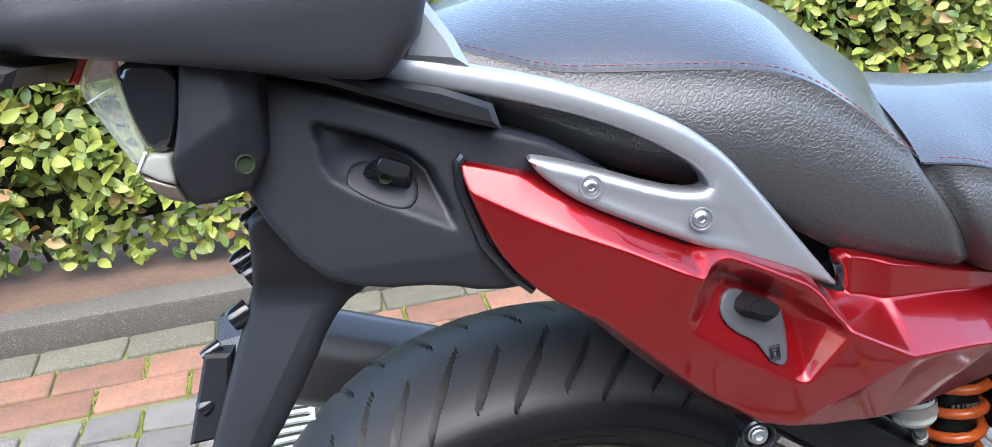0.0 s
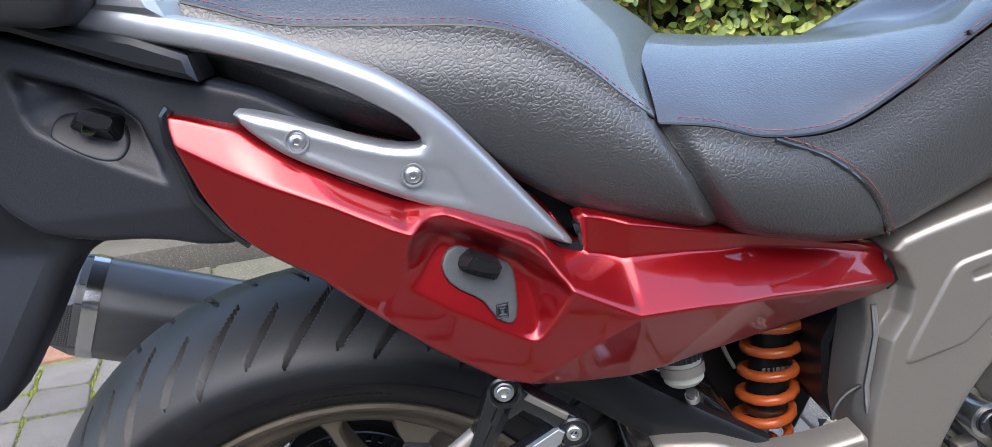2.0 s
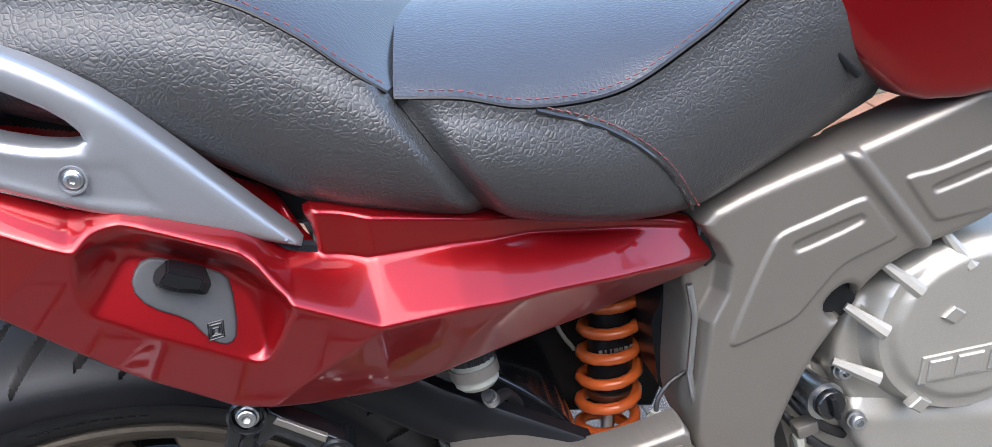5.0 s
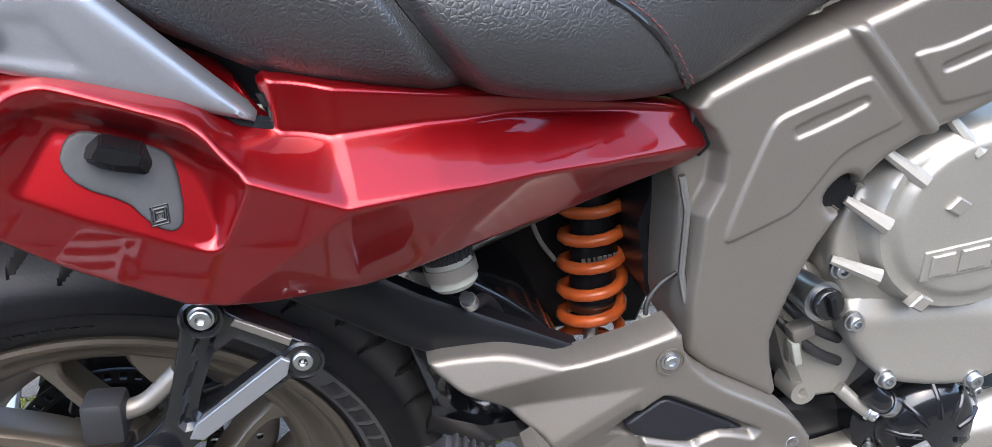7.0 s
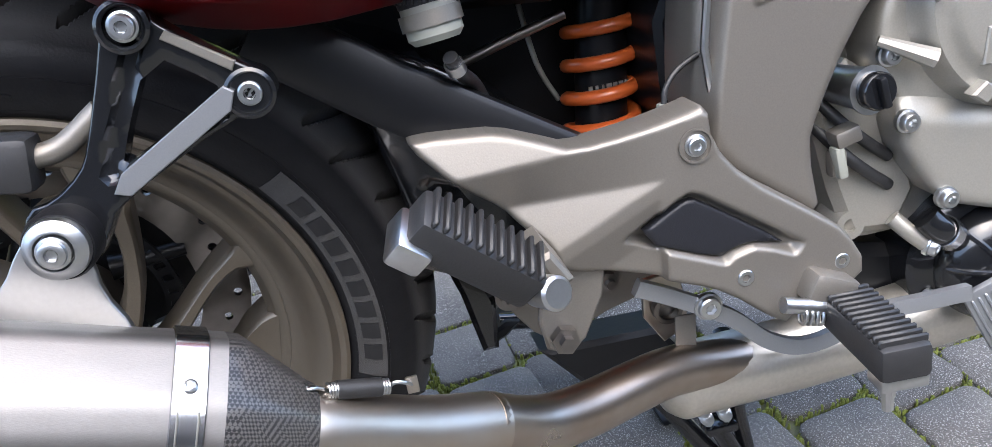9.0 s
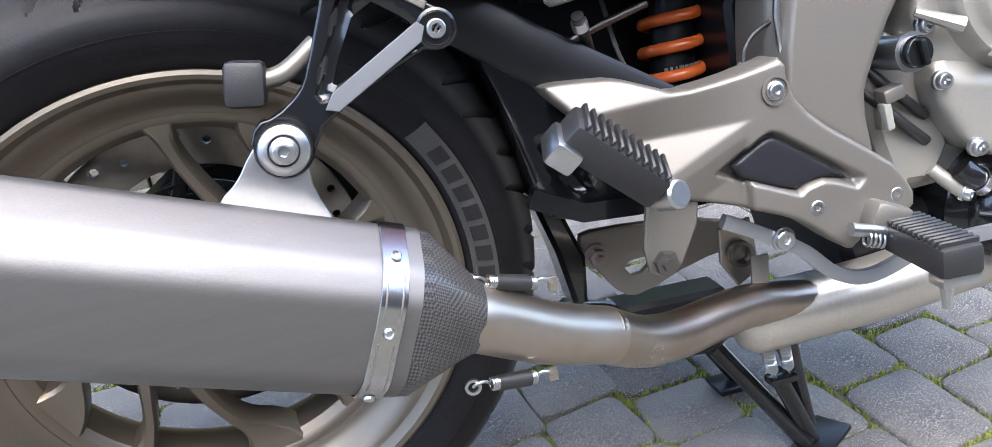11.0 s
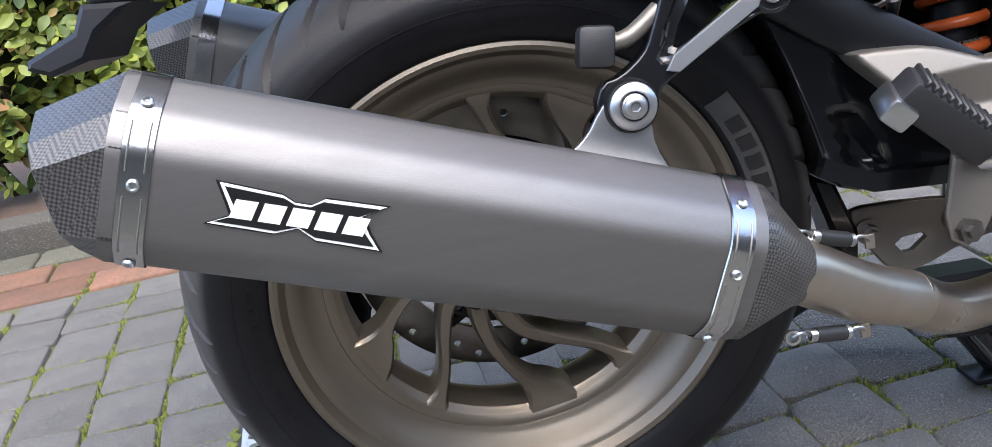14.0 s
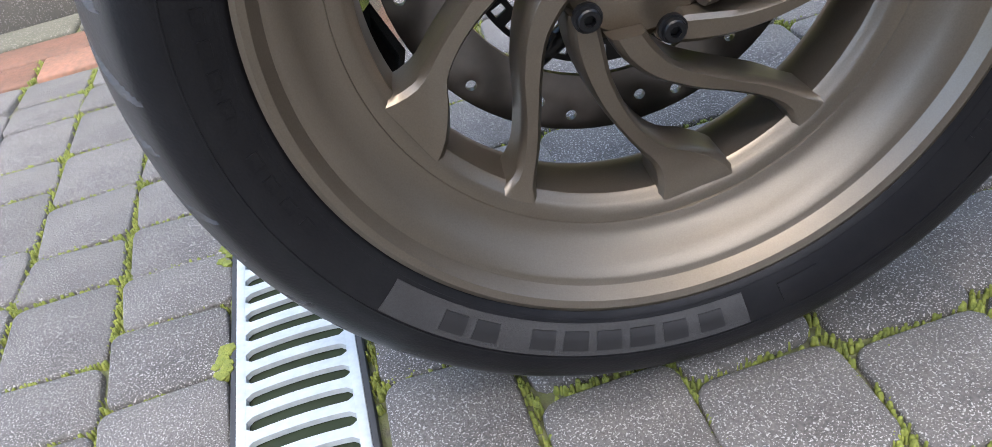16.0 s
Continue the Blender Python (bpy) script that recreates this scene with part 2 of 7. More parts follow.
def sd(poly, X, Z):
    """Signed distance to a closed outline in the x-z plane, positive inside."""
    P = np.array([(v[0], v[1]) for v in poly])
    Q = np.roll(P, -1, axis=0)
    best = np.full(X.shape, 1e9)
    odd = np.zeros(X.shape, bool)
    for (ax, az), (bx, bz) in zip(P, Q):
        dx, dz = bx - ax, bz - az
        t = np.clip(((X - ax) * dx + (Z - az) * dz) / max(dx * dx + dz * dz, 1e-12), 0, 1)
        best = np.minimum(best, np.hypot(X - ax - t * dx, Z - az - t * dz))
        cross = ((az > Z) != (bz > Z)) & (X < dx * (Z - az) / (dz if abs(dz) > 1e-12 else 1e-12) + ax)
        odd ^= cross
    return np.where(odd, best, -best)


def line_d(pts, X, Z):
    """Distance to an open line."""
    best = np.full(X.shape, 1e9)
    for (ax, az), (bx, bz) in zip(pts[:-1], pts[1:]):
        dx, dz = bx - ax, bz - az
        t = np.clip(((X - ax) * dx + (Z - az) * dz) / max(dx * dx + dz * dz, 1e-12), 0, 1)
        best = np.minimum(best, np.hypot(X - ax - t * dx, Z - az - t * dz))
    return best


def ramp(d, w):
    t = np.clip(d / w, 0, 1)
    return t * t * (3 - 2 * t)


def curve(xs, ys, blur=0.09):
    """A line through the knots as a function of x, its bends eased over the width blur."""
    g = np.linspace(xs[0] - 0.4, xs[-1] + 0.4, 1600)
    e = [(ys[0] - (ys[1] - ys[0]) / (xs[1] - xs[0]) * 0.5), (ys[-1] + (ys[-1] - ys[-2]) / (xs[-1] - xs[-2]) * 0.5)] if blur else [ys[0], ys[-1]]
    v = np.interp(g, [xs[0] - 0.5, *xs, xs[-1] + 0.5], [e[0], *ys, e[1]])
    if blur:
        k = max(3, int(blur / (g[1] - g[0])))
        w = np.hanning(k + 2)[1:-1]
        v = np.convolve(np.pad(v, (k, k), "edge"), w / w.sum(), "same")[k:-k]
    return lambda X, Z: np.interp(X, g, v)


def inset(loop, off):
    """Points of a closed loop moved inwards by off, without those that fold over."""
    k = len(loop)
    area = sum(loop[i][0] * loop[(i + 1) % k][1] - loop[(i + 1) % k][0] * loop[i][1] for i in range(k))
    sgn = 1 if area > 0 else -1
    out = []
    for i in range(k):
        e = loop[(i + 1) % k] - loop[i - 1]
        if e.length > 1e-9:
            out.append(loop[i] + Vector((-e[1], e[0])).normalized() * sgn * off)
    P = np.array([tuple(p) for p in out])
    ok = sd(loop, P[:, 0], P[:, 1]) > off * 0.9
    return [p for p, g in zip(out, ok) if g]


def relief(name, outline, yf, material, parent, thick=0.02, step=0.006, rnd=0.005, holes=(), feats=(), lines=(), soft=2, label="", back=True, sharp=38):
    """A solid panel that faces -y: an outline in x and z, a front surface y = yf(x, z) with rolled edges, and a back.
    feats: outlines, each with the width of its slope, and lines: folds that the surface has."""
    from mathutils.geometry import delaunay_2d_cdt
    loops = [dense(chaikin(outline, soft), step * 0.8)] + [dense(chaikin(h, soft), step * 0.6) for h in holes]
    keep = [(dense(chaikin(f, 1), step * 0.6), w) for f, w in feats]
    pts, edges = [], []
    for lp in loops:
        k = len(pts)
        pts += lp
        edges += [(k + i, k + (i + 1) % len(lp)) for i in range(len(lp))]
    extra = []
    for lp in loops:
        for q in (0.12, 0.3, 0.55, 1.0):
            extra += inset(lp, rnd * q) if lp is loops[0] else inset(lp, -rnd * q)
    for lp, w in keep:
        extra += lp
        for q in (0.25, 0.5, 0.75, 1.0):
            extra += inset(lp, w * q)
    fold = [dense(l, step * 0.5, False) for l in lines]
    for l in fold:
        L = np.array([tuple(p) for p in l])
        good = sd(loops[0], L[:, 0], L[:, 1]) > rnd * 0.15
        k = len(pts)
        pts += l
        edges += [(k + i, k + i + 1) for i in range(len(l) - 1) if good[i] and good[i + 1]]
    P = np.array([tuple(p) for p in loops[0]])
    (x0, z0), (x1, z1) = P.min(0), P.max(0)
    gx, gz = np.meshgrid(np.arange(x0, x1, step), np.arange(z0, z1, step * 0.87))
    gx[1::2] += step / 2
    gx, gz = gx.ravel(), gz.ravel()
    ok = sd(loops[0], gx, gz) > rnd + step * 0.4
    for h in loops[1:]:
        ok &= sd(h, gx, gz) < -rnd - step * 0.4
    for lp, w in keep:
        s = sd(lp, gx, gz)
        ok &= (s < -step * 0.4) | (s > w + step * 0.4)
    for l in fold:
        ok &= line_d(l, gx, gz) > step * 0.5
    if extra:
        E = np.array([tuple(p) for p in extra])
        good = sd(loops[0], E[:, 0], E[:, 1]) > rnd * 0.1
        for h in loops[1:]:
            good &= sd(h, E[:, 0], E[:, 1]) < -rnd * 0.1
        pts += [p for p, g in zip(extra, good) if g]
    pts += [Vector((a, b)) for a, b in zip(gx[ok], gz[ok])]
    v, e, f, *_ = delaunay_2d_cdt([Vector((p[0], p[1])) for p in pts], edges, [], 0, 2e-5)
    V = np.array([tuple(p) for p in v])
    F = np.array([t for t in f if len(t) == 3])
    cx, cz = V[F].mean(1).T
    ok = sd(loops[0], cx, cz) > 0
    for h in loops[1:]:
        ok &= sd(h, cx, cz) < 0
    F = F[ok]
    X, Z = V[:, 0], V[:, 1]
    d = sd(loops[0], X, Z)
    for h in loops[1:]:
        d = np.minimum(d, -sd(h, X, Z))
    d = np.clip(d, 0, None)
    base = yf(X, Z)
    t = np.clip(1 - d / rnd, 0, 1)
    Y = base + rnd * (1 - np.sqrt(np.clip(1 - t * t, 0, 1)))
    n = len(V)
    verts = [(a, b, c) for a, b, c in zip(X, Y, Z)]
    faces = [tuple(t) for t in F]
    if back:
        verts += [(a, b + thick, c) for a, b, c in zip(X, np.maximum(base, Y), Z)]
        faces += [(t[2] + n, t[1] + n, t[0] + n) for t in F]
        seen = {}
        for t in F:
            for i in range(3):
                seen[(t[i], t[(i + 1) % 3])] = 1
        faces += [(b, a, a + n, b + n) for (a, b) in seen if (b, a) not in seen]
    used = sorted({i for f in faces for i in f})
    re = {o: i for i, o in enumerate(used)}
    ob = link_mesh(name, [verts[i] for i in used], [[re[i] for i in f] for f in faces], material, parent, label, True, sharp)
    on = {(round(p[0], 5), round(p[1], 5)) for l in fold for p in l}
    hit = [(round(q.co.x, 5), round(q.co.z, 5)) in on for q in ob.data.vertices]
    for q in ob.data.edges:
        if hit[q.vertices[0]] and hit[q.vertices[1]]:
            q.use_edge_sharp = True
    return ob


def shell(name, outline, yf, material, parent, thick=0.02, step=0.0012, rnd=0.004, holes=(), blur=0.0013, soft=1, label="", sharp=50):
    """A moulded panel that faces -y on a fine even mesh: its edges snap to the outline and its folds are rounded over the width blur."""
    loops = [np.array([(p[0], p[1]) for p in dense(chaikin(l, soft), 0.002)]) for l in (outline, *holes)]
    lo, hi = loops[0].min(0) - 0.015, loops[0].max(0) + 0.015
    gx, gz = np.meshgrid(np.arange(lo[0], hi[0], step), np.arange(lo[1], hi[1], step), indexing="ij")
    base = yf(gx, gz)
    r = int(3 * blur / step) + 1
    k = np.exp(-0.5 * (np.arange(-r, r + 1) * step / blur) ** 2)
    k /= k.sum()
    for ax in (0, 1):
        w = np.pad(base, [(r, r) if a == ax else (0, 0) for a in (0, 1)], "edge")
        base = sum(c * np.take(w, np.arange(i, i + base.shape[ax]), axis=ax) for i, c in enumerate(k))
    inside = lambda X, Z: np.min([sd(loops[0], X, Z)] + [-sd(h, X, Z) for h in loops[1:]], axis=0)
    keep = inside(gx[:-1, :-1] + step / 2, gz[:-1, :-1] + step / 2) > 0
    idx = np.arange(gx.size).reshape(gx.shape)
    F = np.stack([idx[:-1, :-1][keep], idx[1:, :-1][keep], idx[1:, 1:][keep], idx[:-1, 1:][keep]], 1)
    touch = np.zeros(gx.shape, int)
    for a, c in ((0, 0), (1, 0), (1, 1), (0, 1)):
        touch[a:a + keep.shape[0], c:c + keep.shape[1]] += keep
    X, Z, edge = gx.ravel().copy(), gz.ravel().copy(), ((touch > 0) & (touch < 4)).ravel()
    px, pz = X[edge], Z[edge]
    best, bx, bz = np.full(px.shape, 1e9), px.copy(), pz.copy()
    for lp in loops:
        for (ax, az), (cx, cz) in zip(lp, np.roll(lp, -1, axis=0)):
            dx, dz = cx - ax, cz - az
            t = np.clip(((px - ax) * dx + (pz - az) * dz) / max(dx * dx + dz * dz, 1e-12), 0, 1)
            d = np.hypot(px - ax - t * dx, pz - az - t * dz)
            m = d < best
            best, bx, bz = np.where(m, d, best), np.where(m, ax + t * dx, bx), np.where(m, az + t * dz, bz)
    X[edge], Z[edge] = bx, bz
    d = np.clip(inside(X, Z), 0, None)
    d[edge] = 0
    t = np.clip(1 - d / rnd, 0, 1)
    Y = base.ravel() + rnd * (1 - np.sqrt(np.clip(1 - t * t, 0, 1)))
    sides = {}
    for f in F.tolist():
        for i in range(4):
            sides[(f[i], f[(i + 1) % 4])] = 1
    rim_edges = [(a, c) for a, c in sides if (c, a) not in sides]
    used = np.unique(F)
    re = np.full(gx.size, -1)
    re[used] = np.arange(len(used))
    verts = list(zip(X[used], Y[used], Z[used]))
    faces = re[F].tolist()
    low = {}
    for a in {v for e in rim_edges for v in e}:
        low[a] = len(verts)
        verts.append((X[a], Y[a] + thick, Z[a]))
    faces += [(int(re[c]), int(re[a]), low[a], low[c]) for a, c in rim_edges]
    return link_mesh(name, verts, faces, material, parent, label, True, sharp)


def revolve(profile, centre=(0, 0, 0), axis=(0, -1, 0), seg=32, closed=False, bm=None, start=(0, 0, 1)):
    """Spins a profile of (along, radius) round an axis."""
    bm = bm or bmesh.new()
    a = Vector(axis).normalized()
    u = a.orthogonal().normalized()
    w = a.cross(u)
    c = Vector(centre)
    rings = []
    for h, r in profile:
        if r < 1e-6:
            rings.append([bm.verts.new(c + a * h)])
        else:
            rings.append([bm.verts.new(c + a * h + (u * math.cos(2 * math.pi * i / seg) + w * math.sin(2 * math.pi * i / seg)) * r) for i in range(seg)])
    pairs = list(zip(rings[:-1], rings[1:]))
    if closed:
        pairs.append((rings[-1], rings[0]))
    for p, q in pairs:
        for i in range(seg):
            j = (i + 1) % seg
            if len(p) == 1 and len(q) == 1:
                continue
            if len(p) == 1:
                bm.faces.new((p[0], q[i], q[j]))
            elif len(q) == 1:
                bm.faces.new((p[i], q[0], p[j]))
            else:
                bm.faces.new((p[i], q[i], q[j], p[j]))
    return bm


def smooth_path(pts, k=8):
    p = [Vector(v) for v in pts]
    if len(p) < 3:
        return [p[0].lerp(p[-1], i / k) for i in range(k + 1)]
    p = [p[0] * 2 - p[1]] + p + [p[-1] * 2 - p[-2]]
    out = []
    for i in range(1, len(p) - 2):
        a, b, c, d = p[i - 1:i + 3]
        for j in range(k):
            t = j / k
            out.append(0.5 * ((2 * b) + (c - a) * t + (2 * a - 5 * b + 4 * c - d) * t * t + (3 * b - a - 3 * c + d) * t ** 3))
    out.append(p[-2])
    return out


def sweep(path, section, bm=None, up=(0, 0, 1), cap=True, scales=None):
    """Sweeps a closed section of (side, up) along a path."""
    bm = bm or bmesh.new()
    rings = []
    ref = Vector(up)
    for i, p in enumerate(path):
        t = (path[min(i + 1, len(path) - 1)] - path[max(i - 1, 0)]).normalized()
        side = t.cross(ref)
        side = side.normalized() if side.length > 1e-4 else t.orthogonal().normalized()
        top = side.cross(t).normalized()
        ref = top
        s = scales[i] if scales else 1.0
        rings.append([bm.verts.new(p + side * a * s + top * b * s) for a, b in section])
    k = len(section)
    for r, q in zip(rings[:-1], rings[1:]):
        for i in range(k):
            bm.faces.new((r[i], r[(i + 1) % k], q[(i + 1) % k], q[i]))
    if cap:
        bm.faces.new(rings[0])
        bm.faces.new(rings[-1])
    return bm


def circle(r, n=14):
    return [(r * math.cos(2 * math.pi * i / n), r * math.sin(2 * math.pi * i / n)) for i in range(n)]


def tube(pts, r, bm=None, n=14, k=8, up=(0, 0, 1), radii=None):
    path = smooth_path(pts, k)
    sc = None
    if radii:
        sc = list(np.interp(np.linspace(0, 1, len(path)), np.linspace(0, 1, len(radii)), radii))
        return sweep(path, circle(1, n), bm, up, True, sc)
    return sweep(path, circle(r, n), bm, up)


def prism(outline, y0, y1, bevel=0.002, bm=None):
    """A bevelled plate between two y planes."""
    bm = bm or bmesh.new()
    k = len(outline)
    b = bevel
    P = [Vector(p) for p in outline]
    area = sum(P[i][0] * P[(i + 1) % k][1] - P[(i + 1) % k][0] * P[i][1] for i in range(k))
    sgn = 1 if area > 0 else -1
    inner = []
    for i in range(k):
        a, c, d = P[i - 1], P[i], P[(i + 1) % k]
        e1, e2 = (c - a).normalized(), (d - c).normalized()
        n1, n2 = Vector((-e1[1], e1[0])) * sgn, Vector((-e2[1], e2[0])) * sgn
        m = (n1 + n2)
        m = m / max(m.length_squared, 0.3) * 2 if m.length > 1e-5 else n1
        inner.append(c + m * b)
    rows = [(inner, y0), (P, y0 + b), (P, y1 - b), (inner, y1)]
    rings = [[bm.verts.new((p[0], y, p[1])) for p in lp] for lp, y in rows]
    for r, q in zip(rings[:-1], rings[1:]):
        for i in range(k):
            bm.faces.new((r[i], r[(i + 1) % k], q[(i + 1) % k], q[i]))
    bm.faces.new(rings[0])
    bm.faces.new(rings[-1])
    return bm


def block(size, m, bevel=0.003, bm=None, seg=2):
    """A bevelled block of that size at the pose m."""
    own = bmesh.new()
    bmesh.ops.create_cube(own, size=1, matrix=Matrix.Diagonal((*size, 1)))
    bmesh.ops.bevel(own, geom=own.edges[:], offset=bevel, segments=seg, profile=0.5, affect="EDGES")
    bmesh.ops.transform(own, matrix=m, verts=own.verts)
    if bm is None:
        return own
    me = bpy.data.meshes.new("tmp")
    own.to_mesh(me)
    own.free()
    bm.from_mesh(me)
    bpy.data.meshes.remove(me)
    return bm


def axes(o, x, y):
    """A pose with its x axis along x and its y axis near y."""
    x = Vector(x).normalized()
    z = x.cross(Vector(y)).normalized()
    y = z.cross(x)
    m = Matrix((x, y, z)).transposed().to_4x4()
    m.translation = o
    return m


def bolt(parent, c, r=0.009, h=0.006, material=None, axis=(0, -1, 0), name="bolt", label="steel socket screw"):
    """A socket screw: a washer, a rounded head and a recessed hexagon."""
    bm = revolve([(-0.004, 0), (-0.004, r * 1.25), (0.0, r * 1.25), (0.0005, r * 1.05), (h * 0.8, r), (h, r * 0.86), (h, r * 0.5)], c, axis, 20)
    a = Vector(axis).normalized()
    revolve([(h, r * 0.52), (h * 0.25, r * 0.46), (h * 0.25, 0)], c, axis, 6, bm=bm)
    return part(name, bm, material or M_ALU, parent, label)


# ---- ground, kerb and hedge ----
PAVE = radians(19.5)
D, N = Vector((math.cos(PAVE), math.sin(PAVE), 0)), Vector((-math.sin(PAVE), math.cos(PAVE), 0))
BAND = N * 1.80


def on_ground(s, n, z=0.0):
    """A place s metres along the brick band and n metres behind its front edge."""
    return BAND + D * s + N * n + Vector((0, 0, z))


def ground_sheet(name, s0, s1, n0, n1, z, material, label, category, res=1):
    vs = [on_ground(s0 + (s1 - s0) * i / res, n0 + (n1 - n0) * j / res, z) for j in range(res + 1) for i in range(res + 1)]
    fs = [(j * (res + 1) + i, j * (res + 1) + i + 1, (j + 1) * (res + 1) + i + 1, (j + 1) * (res + 1) + i) for j in range(res) for i in range(res)]
    return tagged(link_mesh(name, vs, fs, material), label, category, kind="structure")


ground = ground_sheet("ground", -60, 60, -60, 60, -0.03, M_SAND, "grey paved yard reaching into the distance", "ground", 4)
bed = ground_sheet("joint_bed", -2.77, 4.15, -1.86, 0.33, -0.010, M_MOSSY, "sandy joint bed with green moss between paving stones", "joint bed", 4)
soil = ground_sheet("soil_bed", -6, 7, 0.40, 3.0, 0.02, M_SOIL, "dark brown garden soil behind the kerb", "soil", 6)


def kerb_stone(name, parent, s0, s1):
    bm = block((s1 - s0 - 0.006, 0.10, 0.20), Matrix.Translation(on_ground((s0 + s1) / 2, 0.362, -0.03)) @ Matrix.Rotation(PAVE, 4, "Z"), 0.012)
    return part(name, bm, M_KERB, parent)


kerb = thing("kerb", Matrix(), "weathered grey concrete kerb along the hedge bed", "kerb", kind="structure")
for i in range(-4, 6):
    kerb_stone("kerb_stone", kerb, i * 0.98 + 0.2, i * 0.98 + 1.18)


def hedge(name, s0, s1, n0, height, count, seed):
    rnd = random.Random(seed)
    vs, fs = [], []
    tw = bmesh.new()
    for i in range(count):
        s = rnd.uniform(s0, s1)
        z = 0.05 + (height - 0.05) * rnd.random() ** 0.95
        bulge = 0.10 * noise.noise((s * 2.2, z * 2.4, seed)) + 0.05 * noise.noise((s * 7, z * 7, seed + 3.1))
        gap = noise.noise((s * 4.5, z * 4.5, seed + 9.7))
        n = n0 + 0.14 - bulge + abs(rnd.gauss(0, 0.07)) + (0.10 if gap > 0.25 else 0) + 0.12 * max(0, 0.22 - z)
        if z < 0.22 and rnd.random() < 0.45:
            continue
        c = on_ground(s, n, z)
        size = rnd.uniform(0.020, 0.044)
        face = Vector((rnd.gauss(0, 0.6), rnd.gauss(-0.7, 0.5), rnd.gauss(0.7, 0.5))).normalized()
        tip = Vector((rnd.gauss(0, 1), rnd.gauss(-0.3, 0.7), rnd.gauss(0.1, 0.8)))
        tip = (tip - face * tip.dot(face)).normalized()
        wide = face.cross(tip) * size * 0.40
        k = len(vs)
        fold = face * size * 0.10
        vs += [c - tip * size * 0.65, c - wide * 0.75 - tip * size * 0.3 + fold, c - wide + tip * size * 0.15 + fold, c - wide * 0.62 + tip * size * 0.5, c + tip * size * 0.68 - face * size * 0.10,
               c + wide * 0.62 + tip * size * 0.5, c + wide + tip * size * 0.15 + fold, c + wide * 0.75 - tip * size * 0.3 + fold, c + tip * size * 0.05]
        fs += [(k + a, k + (a + 1) % 8, k + 8) for a in range(8)]
    me = bpy.data.meshes.new(name)
    me.from_pydata([tuple(v) for v in vs], [], fs)
    me.materials.append(M_LEAF)
    me.shade_smooth()
    root = thing(name, Matrix(), "dense clipped green hedge with small glossy leaves", "hedge")
    lf = new("foliage", me)
    lf.parent = root
    lf["kind"] = "stuff"
    for i in range(int((s1 - s0) * 26)):
        s = rnd.uniform(s0, s1)
        a = on_ground(s, n0 + 0.3 + rnd.uniform(0, 0.2), 0)
        b = on_ground(s + rnd.gauss(0, 0.12), n0 + 0.16 + rnd.uniform(0, 0.15), rnd.uniform(0.25, 0.7))
        tube([a, a.lerp(b, 0.5) + Vector((rnd.gauss(0, 0.02), 0, 0)), b], 0, tw, 5, 3, (1, 0, 0), radii=[0.008, 0.004])
    part("twig", tw, M_TWIG, root)["kind"] = "stuff"
    # near-black sheet behind the leaves; its colour imitates the shade inside the hedge
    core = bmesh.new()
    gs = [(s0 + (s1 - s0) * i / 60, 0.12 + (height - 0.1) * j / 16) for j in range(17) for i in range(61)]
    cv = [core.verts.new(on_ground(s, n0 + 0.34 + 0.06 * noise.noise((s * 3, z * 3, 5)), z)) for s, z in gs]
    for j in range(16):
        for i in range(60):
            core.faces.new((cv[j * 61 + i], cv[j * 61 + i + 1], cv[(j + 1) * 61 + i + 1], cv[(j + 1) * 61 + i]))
    part("shaded_inside", core, M_SHADE_BLACK, root)
    return root


hedge("hedge", -2.9, 4.9, 0.43, 1.2, 44000, 4)


# unseen house wall behind the viewer, added to block sky and darken reflections
M_PLASTER = mat("dark_house_brick", (0.10, 0.082, 0.072), 0.9, scale=60, big=2, bump=0.3)
wall = link_mesh("house_wall", [on_ground(s, n, z) for z in (-0.03, 4.2) for s, n in ((-45, -6.6), (45, -6.6), (45, -6.9), (-45, -6.9))],
                 [(0, 1, 5, 4), (1, 2, 6, 5), (2, 3, 7, 6), (3, 0, 4, 7), (4, 5, 6, 7)], M_PLASTER, smooth=False)
tagged(wall, "unseen dark house wall across the yard, added to darken reflections", "wall", kind="structure")


# ---- motorcycle ----
BIKE = Matrix.Translation((0.0235, 0.872, 0.3275)) @ Matrix.Rotation(radians(16.26), 4, "Z")
bike = thing("motorcycle", BIKE, "red and silver touring motorcycle upright on its centre stand", "motorcycle")

Y_PANEL = curve([-0.1, 0.1, 0.25, 0.4, 0.56], [-0.287, -0.287, -0.272, -0.222, -0.15])
Y_RAIL = curve([-0.3, -0.1, 0.12, 0.24], [-0.27, -0.289, -0.292, -0.256])
Y_TAIL = curve([-0.35, -0.2, -0.05, -0.040, 0.1], [-0.23, -0.268, -0.274, -0.272, -0.258])
Y_SEAT = curve([-0.1, 0.1, 0.3, 0.41, 0.54, 0.7], [-0.23, -0.245, -0.25, -0.238, -0.19, -0.15])

# rear wheel
wheel = new("rear_wheel")
wheel.parent = bike
wheel["label"] = "bronze-grey cast rear wheel with a sport touring tyre"
TYRE_R, RIM_R = 0.323, 0.2325


